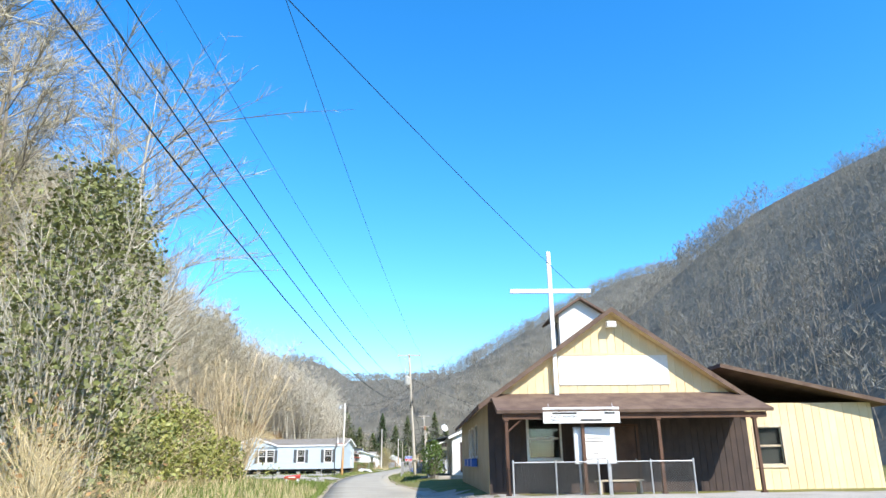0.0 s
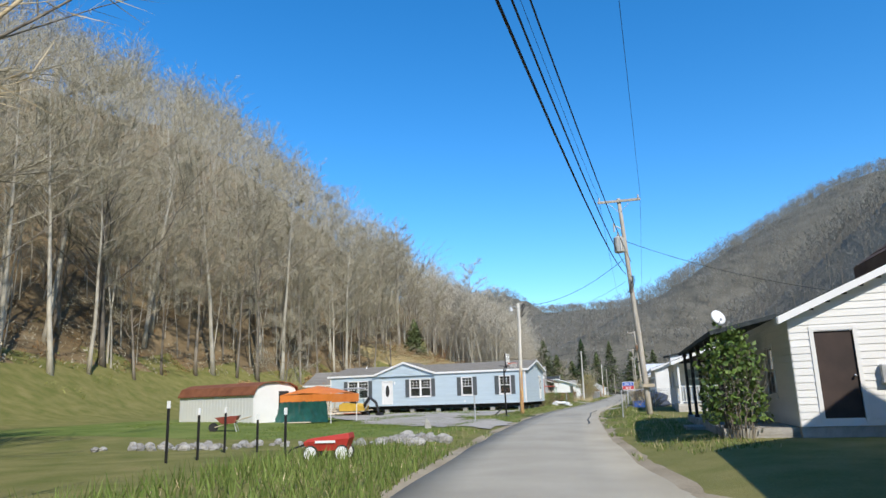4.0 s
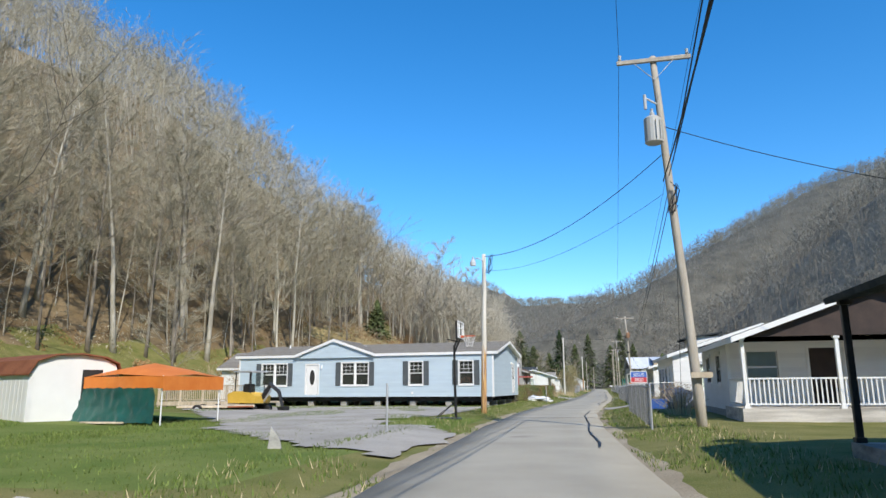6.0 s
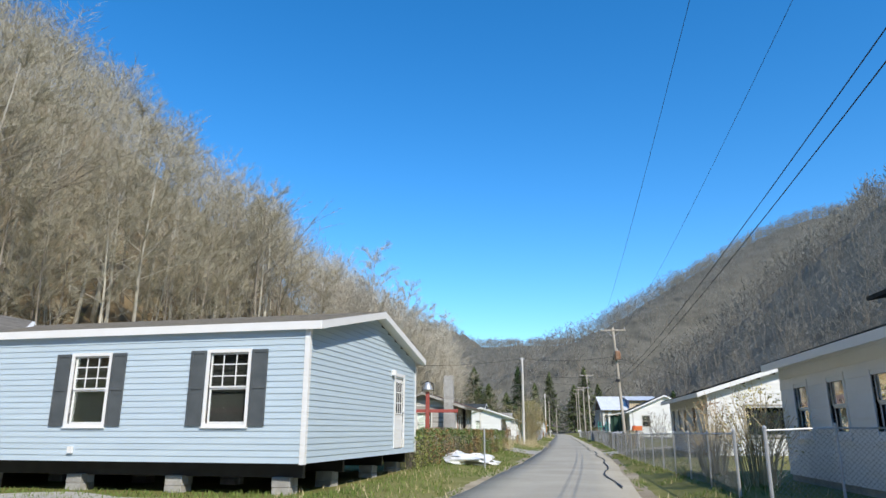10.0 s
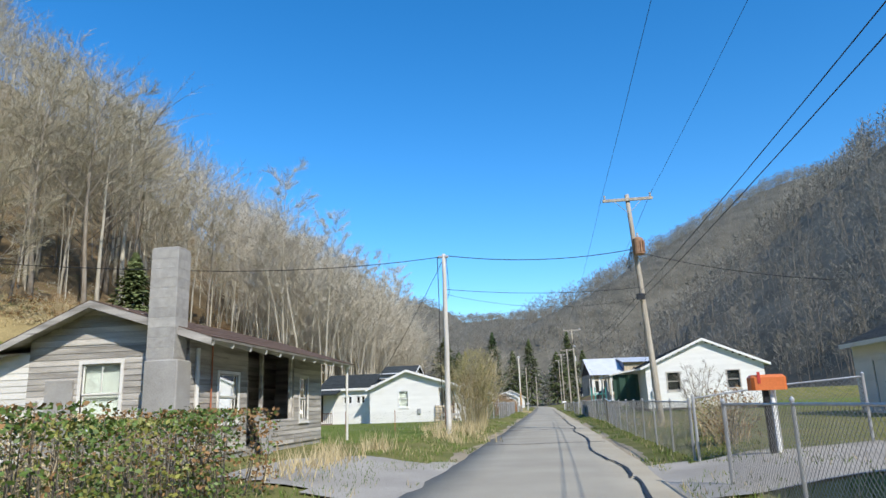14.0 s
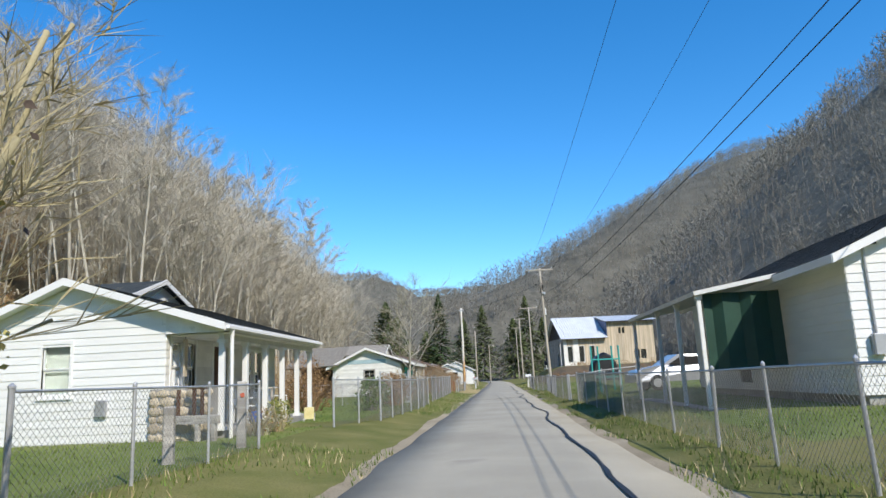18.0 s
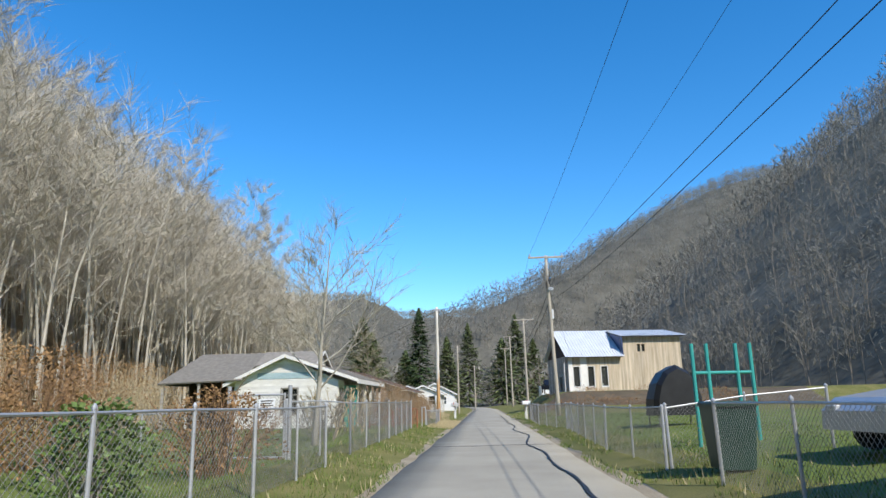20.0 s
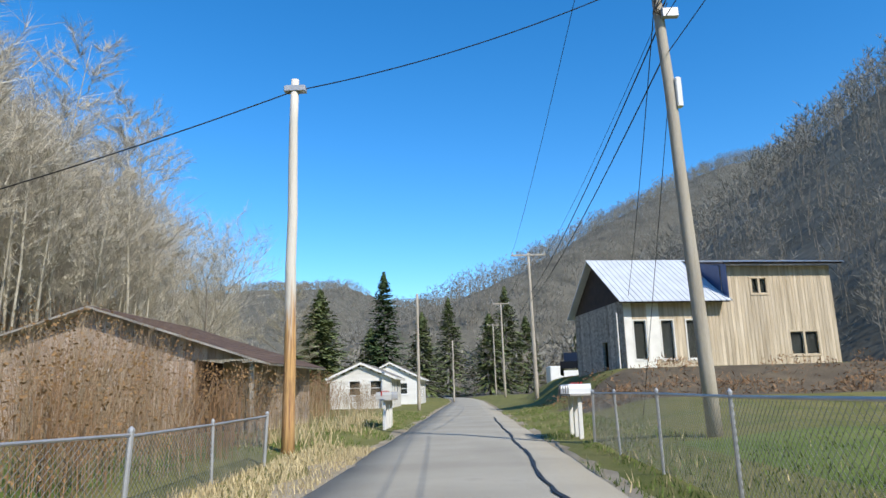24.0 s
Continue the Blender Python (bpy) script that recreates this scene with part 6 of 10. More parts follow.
# clipped hedge along the lane, turning in before the old cabin
def hedge_bush(x, y, turn, long, deep, h, seed, mats, label):
    """One bush of a clipped hedge: a boxy shell of small leaves over upright stems."""
    rg = random.Random(seed)
    t = thing("hedge_bush", label, "shrub", x, y, ground_z(x, y), turn, "hedge bushes")
    st, tw, lv = Msh(), [], [[], []]
    for k in range(42):
        bx, by = rg.uniform(-.5, .5) * long, rg.uniform(-.36, .36) * deep
        hh = h * rg.uniform(0.75, 1.06)
        e = Vector((bx + rg.uniform(-.12, .12), by * 1.15 + rg.uniform(-.1, .1), hh))
        st.tube([(bx, by, -0.05), Vector((bx, by, 0)).lerp(e, 0.55) + Vector((rg.uniform(-.05, .05), rg.uniform(-.05, .05), 0)), e], [0.012, 0.008, 0.003], 3, False)
        for j in range(7):
            tw += twig_tris(rg, Vector((bx, by, 0)).lerp(e, rg.uniform(0.25, 1.0)), Vector((rg.uniform(-1, 1), rg.uniform(-1, 1), rg.uniform(0, 1))).normalized(), rg.uniform(0.12, 0.3), 0.0035)
    for k in range(2300):
        px, py, pz = rg.uniform(-.55, .55) * long, rg.uniform(-.5, .5) * deep, rg.uniform(0.03, 1.0) * h
        q = rg.random()
        if q < 0.3:
            pz = h * (1 - 0.16 * rg.random() ** 2)
        elif q < 0.88:
            py = rg.choice((-.5, .5)) * deep * (1 - 0.3 * rg.random() ** 2)
        n_ = noise.noise(Vector((px * 1.7 + x, py * 1.7 + y, pz * 1.7)))
        py *= 1 + 0.22 * n_
        pz *= 1 + 0.10 * noise.noise(Vector((px * 1.2 + x, y, 3)))
        lv[1 if n_ + rg.uniform(-.35, .35) > 0.08 else 0] += leaf_tris(rg, Vector((px, py, pz)), rg.uniform(0.035, 0.075))
    tagged(part("brushwood", st, BARK, t), kind="stuff")
    for nm, arr, mt in (("fine_growth", tw, CANE), ("foliage", lv[0], mats[0]), ("foliage", lv[1], mats[1])):
        ob = new(nm, tri_mesh(nm, np.array([tuple(q) for q in arr], np.float32), mt))
        ob.parent = t
        tagged(ob, kind="stuff")


for k in range(11):
    u = k / 10
    if k == 3:
        continue
    hedge_bush(-5.75 + 1.25 * u, 97.0 + 17.6 * u, 86, 1.95, 1.25, 1.02 + 0.07 * (k % 3), 610 + k, (LEAF, LEAF_BROWN) if k % 3 else (LEAF_Y, LEAF), "clipped hedge of olive and brown leaves")
for k in range(5):
    hedge_bush(-5.6 - 1.75 * k, 115.5 + 0.05 * k, 0, 1.9, 1.3, 1.04 + 0.06 * (k % 2), 630 + k, (LEAF_BROWN, LEAF) if k == 0 else (LEAF_BROWN, STRAW), "clipped hedge of dead brown leaves before the old cabin")
# young bare tree in the fenced garden
gt = thing("garden_tree", "young bare spreading tree behind the chain-link fence", "tree", -5.0, 178.6, ground_z(-5.0, 178.6))
wood, tw = grow(900, h=6.0, r=0.095, first=0.28, limbs=20, subs=8, twigs=9, spread=1.45, up=1.1, twig_w=0.006, twig_l=0.6)
part("trunk", wood, BARK_PALE, gt, smooth=True)
ob = new("crown", tri_mesh("crown", tw, TWIG))
ob.parent = gt


def grass_stuff(name, label, n, where, h, material, seed, w=0.008):
    """Blades of grass, one triangle each, strewn where where() gives a place."""
    rg = random.Random(seed)
    tris = []
    while len(tris) < n * 3:
        p = where(rg)
        if p is None:
            continue
        x, y = p
        z = ground_z(x, y) - 0.01
        a = rg.uniform(0, 6.283)
        hh = h * rg.uniform(0.4, 1.3)
        s = Vector((math.cos(a), math.sin(a), 0)) * w * rg.uniform(0.7, 1.6)
        b = Vector((x, y, z))
        tris += [b - s, b + s, b + Vector((rg.uniform(-.5, .5) * hh, rg.uniform(-.5, .5) * hh, hh))]
    me = tri_mesh(name, np.array([tuple(q) for q in tris], np.float32), material)
    return tagged(new(name, me), label, "grass", kind="stuff")


def verge(rg, a=2.0, b=4.6, y0=28, y1=235):
    y = rg.uniform(y0, y1)
    s = rg.choice((-1, 1))
    q = a + (b - a) * rg.random() ** 1.3
    x = road_x(y) + s * q
    if noise.noise(Vector((x * 0.8, y * 0.4, 3))) < -0.25 * (1 if q > 2.6 else -0.3):
        return None
    if s > 0 and y < 44 or (s < 0 and (56 < y < 64 or 153 < y < 165 or 197 < y < 206)) or (s > 0 and 83 < y < 88):
        return None
    return x, y


grass_stuff("verge_grass", "short green grass along the lane", 60000, verge, 0.10, BLADE, 1, 0.010)
grass_stuff("verge_straw", "tufts of dry straw among the verge grass", 7000, lambda r: verge(r, 2.0, 5.2), 0.16, STRAW, 2, 0.008)
grass_stuff("tall_straw", "tall dry grass on the bank", 3500, lambda r: (lambda y: (road_x(y) - r.uniform(2.3, 6.5), y))(r.uniform(8, 34)), 0.4, STRAW, 3, 0.011)
grass_stuff("bank_grass", "green and yellow grass on the bank", 9000, lambda r: (lambda y: (road_x(y) - r.uniform(2.1, 5.5), y))(r.uniform(8, 46)), 0.3, BLADE, 4, 0.012)


def tufts(rg):
    for _ in range(1):
        cx, cy = TUFTS[rg.randrange(len(TUFTS))]
        return rg.gauss(cx, 0.28), rg.gauss(cy, 0.35)


tr_ = random.Random(8)
TUFTS = [(-3.0 + tr_.uniform(-.9, .9), tr_.uniform(128, 140)) for _ in range(14)] + [(-5.0 + tr_.uniform(-.5, .8), tr_.uniform(137, 141)) for _ in range(8)] + [(-3.6 + tr_.uniform(-.6, .6), tr_.uniform(206, 222)) for _ in range(16)] + [(-4.4, tr_.uniform(117, 126)) for _ in range(8)] + [(4.2 + tr_.uniform(-.5, .8), tr_.uniform(120, 150)) for _ in range(6)]
grass_stuff("straw_tufts", "tall tufts of dry broom grass beside the lane", 2600, tufts, 0.5, STRAW, 6, 0.010)
grass_stuff("lawn_grass", "mown green lawn grass", 42000, lambda r: (lambda x, y: (x, y) if cover(x, y) == 2 else None)(r.uniform(-14, 10), r.uniform(52, 205)), 0.07, BLADE, 7, 0.012)


def drive_spot(r):
    x, y = r.uniform(-23, -4.5), r.uniform(57, 88.5)
    if noise.noise(Vector((x * 0.35, y * 0.22, 6))) + (0.5 if y > 85.5 else 0.0) < 0.14:
        return None
    return x, y


grass_stuff("drive_weeds", "patches of low weeds growing through the gravel", 24000, drive_spot, 0.10, BLADE, 9, 0.012)


def lane_edge(r):
    y = r.uniform(195, 209)
    return road_x(y) - r.uniform(1.95, 3.3), y


grass_stuff("dead_verge", "dead straw-coloured grass beside the lane", 7000, lane_edge, 0.12, STRAW, 12, 0.012)


# ---------------------------------------------------------------- houses on the right
def house_a():
    h = thing("white_cottage", "white sided cottage with long dark side porch and satellite dish", "house", 6.0, 46.6, 0.3, 0)
    W, L, z1, zr = 6.2, 10.0, 2.75, 4.1
    _, f = wall(h, (0, 0), (W, 0), 0.3, z1, [(0.5, 1.3, 0.4, 2.4), (2.4, 3.3, 1.2, 2.3)], peak=(W / 2, zr), siding=WHITE_SIDING, pitch=0.16)
    door(h, f, 0.5, 1.3, 0.4, 2.4, colour=DARK_WOOD)
    window(h, f, 2.4, 3.3, 1.2, 2.3, backing=CURTAIN)
    part("meter_box", Msh().box(1.7, 1.95, 0.02, 0.16, 1.2, 1.6, 0.02).moved(f), STEEL, h)
    ops = [(1.2, 2.1, 1.0, 2.2), (4.2, 5.1, 0.35, 2.35), (7.0, 8.0, 1.0, 2.2)]
    _, fl = wall(h, (0, L), (0, 0), 0.3, z1, ops, siding=WHITE_SIDING, pitch=0.16)
    window(h, fl, 1.2, 2.1, 1.0, 2.2, backing=CURTAIN)
    window(h, fl, 7.0, 8.0, 1.0, 2.2, backing=CURTAIN)
    door(h, fl, 4.2, 5.1, 0.35, 2.35, colour=BROWN_WOOD)
    wall(h, (W, 0), (W, L), 0.3, z1)
    wall(h, (W, L), (0, L), 0.3, z1, peak=(W / 2, zr), siding=WHITE_SIDING, pitch=0.16)
    gable_roof(h, 0, W, 0, L, z1, zr, "y", 0.25, 0.3, material=SHINGLE_DARK, fascia=WHITE, course=0.2)
    floor_slab(h, 0, W, 0, L, -0.3, 0.3, BLOCK)
    floor_slab(h, -1.6, 0, 0.2, L, -0.3, 0.28, GREY_WOOD, "porch_floor")
    part("porch_roof", Msh().slab([(-1.7, 0.0, 2.52), (-1.7, L + 0.2, 2.52), (-0.2, L + 0.2, 2.84), (-0.2, 0.0, 2.84)], 0.1), SHINGLE_DARK, h)
    posts_row(h, [(-1.5, 0.3), (-1.5, 2.6), (-1.5, 5.0), (-1.5, 7.4), (-1.5, L - 0.1)], 0.28, 2.46, 0.05, BLACK)
    part("porch_steps", Msh().box(-2.1, -1.6, 4.2, 5.4, -0.2, 0.14).box(-2.5, -2.1, 4.2, 5.4, -0.25, -0.02), BLOCK, h)
    d = thing("satellite_dish", "white satellite dish on a bent pipe on the cottage roof", "satellite dish", 5.75, 56.4, 3.05)
    rings = [[(r * math.cos(a), -0.12 + r * r * 0.35 - 0.05 * k, 0.95 + r * math.sin(a)) for a in [2 * math.pi * i / 20 for i in range(20)]] for k, r in ((0, 0.02), (0, 0.15), (0, 0.24), (0, 0.29), (1, 0.29), (1, 0.2), (1, 0.02))]
    part("reflector", Msh().loft(rings).moved(Matrix.Translation((0, 0, 0.95)) @ Matrix.Rotation(radians(-25), 4, "X") @ Matrix.Rotation(radians(30), 4, "Z") @ Matrix.Translation((0, 0, -0.95))), SIGN_WHITE, d, smooth=True)
    part("mast", Msh().tube([(0, 0.2, -0.5), (0, 0.2, 0.6), (0, 0.02, 0.92)], 0.022), STEEL, d)
    part("feed_arm", Msh().tube([(0, -0.08, 0.72), (0.1, -0.45, 0.88)], 0.014).box(0.06, 0.14, -0.5, -0.4, 0.84, 0.93, 0.02), STEEL, d)


house_a()


def house_b():
    h = thing("white_bungalow", "white bungalow with white railed front porch and gable painted shade-dark", "house", 4.85, 67.2, 0.3, 0)
    W, L, z1, zr = 8.0, 9.0, 2.6, 4.0
    # porch takes the near part, the room lies behind it
    floor_slab(h, 0, W, 0, 3.0, -0.4, 0.45, GREY_WOOD, "porch_floor")
    _, f = wall(h, (0.2, 3.0), (W, 3.0), 0.45, z1, [(0.6, 1.6, 1.2, 2.3), (2.6, 3.5, 0.5, 2.4)], siding=WHITE_SIDING, pitch=0.16)
    window(h, f, 0.6, 1.6, 1.2, 2.3, backing=CURTAIN)
    door(h, f, 2.6, 3.5, 0.5, 2.4, colour=DARK_WOOD)
    _, fl = wall(h, (0.2, L), (0.2, 3.0), 0.3, z1, [(1.2, 2.1, 1.2, 2.3), (3.6, 4.5, 1.2, 2.3)], siding=WHITE_SIDING, pitch=0.16)
    window(h, fl, 1.2, 2.1, 1.2, 2.3, backing=CURTAIN)
    window(h, fl, 3.6, 4.5, 1.2, 2.3, backing=CURTAIN)
    wall(h, (W, 3.0), (W, L), 0.3, z1)
    wall(h, (W, L), (0.2, L), 0.3, z1, peak=(W / 2 - 0.2, zr))
    gable_roof(h, 0.1, W, 0, L, z1, zr, "y", 0.3, 0.25, material=SHINGLE_DARK, fascia=WHITE, course=0.2)
    # Gable peak in near-black: the shade on it is put into the colour.
    g = part("gable", Msh().prism([(0.1, z1), (W, z1), (W / 2, zr)], "y", 0.0, 0.12), DARK_WOOD, h)
    posts_row(h, [(0.15, 0.1), (0.15, 2.7), (2.8, 0.1), (5.4, 0.1), (7.8, 0.1)], 0.45, z1, 0.055, WHITE)
    railing(h, (0.15, 0.1), (2.8, 0.1), 0.55, 1.36)
    railing(h, (2.8, 0.1), (5.4, 0.1), 0.55, 1.36)
    railing(h, (0.15, 2.7), (0.15, 0.1), 0.55, 1.36)
    floor_slab(h, 0.2, W, 3.0, L, -0.4, 0.45, BLOCK)


house_b()


def house_c():
    h = thing("white_house", "white wide-boarded house with a dormer and dark shaded side", "house", 4.5, 83.0, 0.3, 0)
    W, L, z1, zr = 9.0, 9.5, 2.75, 4.2
    _, f = wall(h, (0, 0), (W, 0), 0.2, z1, [(1.1, 2.2, 0.95, 2.25), (5.0, 6.0, 0.95, 2.25)], peak=(W / 2, zr), siding=WHITE_SIDING, pitch=0.24)
    window(h, f, 1.1, 2.2, 0.95, 2.25, grid=(2, 2), backing=CURTAIN)
    window(h, f, 5.0, 6.0, 0.95, 2.25, backing=CURTAIN)
    ops = [(1.0, 1.8, 1.1, 2.2), (3.0, 3.8, 1.1, 2.2), (5.0, 5.8, 1.1, 2.2), (7.2, 8.0, 0.3, 2.2)]
    _, fl = wall(h, (0, L), (0, 0), 0.2, z1, ops, siding=WHITE_SIDING, pitch=0.24)
    for o in ops[:3]:
        window(h, fl, *o, backing=DARK_IN)
    door(h, fl, *ops[3], colour=WHITE)
    wall(h, (W, 0), (W, L), 0.2, z1)
    wall(h, (W, L), (0, L), 0.2, z1, peak=(W / 2, zr))
    gable_roof(h, 0, W, 0, L, z1, zr, "y", 0.3, 0.3, material=SHINGLE_DARK, fascia=WHITE, course=0.2)
    d = part("dormer", Msh().box(1.4, 3.0, 4.0, 6.4, 3.0, 3.95), WHITE_SIDING, h)
    part("dormer_roof", Msh().slab([(1.0, 3.8, 3.85), (3.2, 3.8, 4.2), (3.2, 6.6, 4.2), (1.0, 6.6, 3.85)], 0.08), SHINGLE_DARK, d)
    floor_slab(h, 0.02, W, 0.02, L, -0.4, 0.2, BLOCK)


house_c()


def house_d():
    h = thing("pale_house", "low white house with a row of side windows and dark roof", "house", 4.95, 103.4, 0.35, 0)
    W, L, z1, zr = 8.5, 9.2, 2.6, 3.9
    _, f = wall(h, (0, 0), (W, 0), 0.2, z1, [(1.4, 2.9, 0.95, 2.05)], peak=(W / 2, zr), siding=WHITE_SIDING, pitch=0.18)
    window(h, f, 1.4, 2.9, 0.95, 2.05, trim=GREY_WOOD, backing=DARK_IN, split=False)
    ops = [(0.8, 1.5, 1.1, 2.1), (2.4, 3.1, 1.1, 2.1), (4.0, 4.7, 1.1, 2.1), (6.2, 6.9, 1.1, 2.1)]
    _, fl = wall(h, (0, L), (0, 0), 0.2, z1, ops, siding=WHITE_OLD, pitch=0.18)
    for o in ops:
        window(h, fl, *o, backing=DARK_IN)
    wall(h, (W, 0), (W, L), 0.2, z1)
    wall(h, (W, L), (0, L), 0.2, z1, peak=(W / 2, zr))
    gable_roof(h, 0, W, 0, L, z1, zr, "y", 0.4, 0.35, material=SHINGLE_DARK, fascia=WHITE, course=0.2, soffit=GREY_WOOD)
    floor_slab(h, 0.02, W, 0.02, L, -0.4, 0.2, BLOCK)


house_d()


def house_e():
    h = thing("white_gabled_house", "white gabled house on low piers with a green-tarped side porch", "house", 6.9, 154.0, 0.4, 0)
    W, L, z1, zr = 7.6, 10.5, 3.1, 4.75
    _, f = wall(h, (0, 0), (W, 0), 0.35, z1, [(1.35, 2.15, 1.5, 2.65), (5.2, 6.0, 1.5, 2.65)], peak=(W / 2, zr), siding=WHITE_SIDING, pitch=0.18)
    window(h, f, 1.35, 2.15, 1.5, 2.65, trim=GREY_WOOD, backing=DARK_IN)
    window(h, f, 5.2, 6.0, 1.5, 2.65, trim=GREY_WOOD, backing=DARK_IN)
    _, fl = wall(h, (0, L), (0, 0), 0.35, z1, [(4.0, 4.9, 0.6, 2.6)], siding=WHITE_SIDING, pitch=0.18)
    door(h, fl, 4.0, 4.9, 0.6, 2.6, colour=DARK_WOOD)
    part("meter_box", Msh().box(0.25, 0.5, -0.16, -0.02, 1.1, 1.5, 0.02).tube([(0.37, -0.05, 1.5), (0.37, -0.05, 3.3)], 0.025), STEEL, h)
    wall(h, (W, 0), (W, L), 0.35, z1)
    wall(h, (W, L), (0, L), 0.35, z1, peak=(W / 2, zr))
    gable_roof(h, 0, W, 0, L, z1, zr, "y", 0.35, 0.3, material=SHINGLE_DARK, fascia=WHITE, course=0.2)
    for x in (0.1, 2.5, 5.0, 7.3):
        part("pier", Msh().box(x, x + 0.4, 0.05, 0.45, -0.4, 0.35), BLOCK, h)
    part("foundation", Msh().box(0.1, W - 0.1, 0.3, L - 0.1, -0.4, 0.35), PLASTER, h)
    # porch along the lane side
    part("porch_roof", Msh().slab([(-2.2, 2.6, 2.78), (-2.2, L + 0.3, 2.78), (-0.2, L + 0.3, 3.12), (-0.2, 2.6, 3.12)], 0.1), WHITE_OLD, h)
    posts_row(h, [(-2.05, 2.8), (-2.05, 4.8), (-2.05, 7.0), (-2.05, L)], -0.1, 2.68, 0.05, WHITE_OLD)
    # Bin plastic instead of TARP: the porch shade is put into the tarp's colour.
    part("tarp_screen", Msh().loft([[(-1.9 + 0.22 * i, 2.95 + 0.08 * math.sin(i * 2.1), z) for i in range(9)] for z in (0.9, 1.5, 2.1, 2.75)], caps=False, closed=False), GREEN_PLASTIC, h, "green tarp hung across the porch end, darkened for shade")
    floor_slab(h, -2.1, 0, 2.7, L + 0.2, -0.4, 0.05, PLASTER, "porch_floor")
    bin_ = thing("wheeled_bin", "dark green wheeled rubbish bin by the fence", "bin", 3.75, 170.0, ground_z(3.75, 170.0))
    part("bin_body", Msh().loft([[(-.25, -.3, 0.05), (.25, -.3, 0.05), (.25, .3, 0.05), (-.25, .3, 0.05)], [(-.32, -.38, 1.0), (.32, -.38, 1.0), (.32, .38, 1.0), (-.32, .38, 1.0)]]), GREEN_PLASTIC, bin_)
    part("lid", Msh().box(-.35, .35, -.42, .4, 1.0, 1.08, 0.03), GREEN_PLASTIC, bin_)


house_e()


def barn():
    h = thing("board_house", "two-storey raw board house with ribbed tin roofs on a low bank", "house", 8.6, 228.6, 1.75, 9)
    # near low block with mono-pitched roof sheets
    z0 = 0.0
    W1, W2, L = 5.6, 6.4, 8.0
    ops = [(0.5, 1.15, 1.0, 3.0), (2.0, 2.65, 1.0, 3.0), (3.4, 4.05, 1.0, 3.0)]
    b, f = wall(h, (0, 0), (W1, 0), z0, 4.1, ops, core=RAW_WOOD, siding=RAW_WOOD, pitch=0.2, upright=True)
    part("painted_panel", Msh().box(0.0, 1.6, 0.018, 0.03, z0, 1.0).box(0, 0.42, 0.018, 0.03, 1.0, 4.0).box(1.24, 1.92, 0.018, 0.03, 1.0, 3.9).moved(f), WHITE_OLD, h, "patchy white painted panel")
    for o in ops:
        window(h, f, *o, trim=WHITE_OLD, backing=DARK_IN, split=False)
    b2, f2 = wall(h, (W1, 0), (W1 + W2, 0), z0, 5.9, [(1.7, 2.6, 4.4, 5.2), (3.6, 5.2, 1.1, 2.3)], core=RAW_WOOD, siding=RAW_WOOD, pitch=0.2, upright=True, seed=9)
    window(h, f2, 1.7, 2.6, 4.4, 5.2, trim=RAW_WOOD, backing=DARK_IN, split=False, twin=True)
    window(h, f2, 3.6, 5.2, 1.1, 2.3, trim=RAW_WOOD, backing=DARK_IN, split=False, twin=True)
    wall(h, (0, L), (0, 0), z0, 4.1, [(4.6, 5.5, 0.1, 2.1)], core=GREY_WOOD, siding=GREY_WOOD, pitch=0.2, upright=True)
    wall(h, (W1 + W2, 0), (W1 + W2, L), z0, 5.9, core=RAW_WOOD)
    wall(h, (W1 + W2, L), (0, L), z0, 4.1, core=RAW_WOOD)
    # Left gable near-black: the dark under the roof is put into its colour.
    part("gable", Msh().prism([(0.0, 4.1), (L, 4.1), (L * 0.5, 6.9)], "x", 0.0, 0.12), DARK_WOOD, h)
    part("inner_gable", Msh().prism([(0.0, 4.1), (0.0, 5.9), (L * 0.45, 6.9), (L, 6.9), (L, 4.1)], "x", W1, W1 + 0.12), RAW_WOOD, h)
    # Side turned from the sun, with its blue shade painted in.
    part("flashing", Msh().prism([(-0.55, 4.1), (-0.55, 6.02), (0.0, 6.1), (L * 0.5, 6.94)], "x", W1 + 0.02, W1 + 0.07).prism([(0.0, 4.4), (0.0, 5.9), (L * 0.45, 6.85)], "x", W1 - 0.03, W1 - 0.004), SHADED_TIN, h, "sheet metal side of the upper roof, painted dark blue for shade")
    # Decks below the tin near-black, with the shade under the eaves painted in.
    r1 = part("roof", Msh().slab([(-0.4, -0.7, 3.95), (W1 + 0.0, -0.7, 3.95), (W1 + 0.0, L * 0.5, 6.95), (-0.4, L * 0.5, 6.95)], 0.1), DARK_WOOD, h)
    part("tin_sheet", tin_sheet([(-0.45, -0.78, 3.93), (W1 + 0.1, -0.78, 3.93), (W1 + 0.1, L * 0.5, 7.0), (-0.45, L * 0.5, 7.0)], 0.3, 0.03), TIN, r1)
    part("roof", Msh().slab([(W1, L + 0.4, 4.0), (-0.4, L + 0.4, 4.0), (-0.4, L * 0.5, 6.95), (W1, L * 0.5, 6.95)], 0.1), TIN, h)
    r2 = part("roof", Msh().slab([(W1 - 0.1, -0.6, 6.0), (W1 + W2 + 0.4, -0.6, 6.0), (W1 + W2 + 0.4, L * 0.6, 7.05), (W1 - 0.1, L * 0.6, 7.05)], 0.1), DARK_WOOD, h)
    part("tin_sheet", tin_sheet([(W1 - 0.15, -0.7, 6.0), (W1 + W2 + 0.45, -0.7, 6.0), (W1 + W2 + 0.45, L * 0.6, 7.1), (W1 - 0.15, L * 0.6, 7.1)], 0.3, 0.03), TIN, r2)
    part("porch_step", Msh().box(2.0, 13.0, -1.6, 0.0, -0.15, -0.01), PLASTER, h)
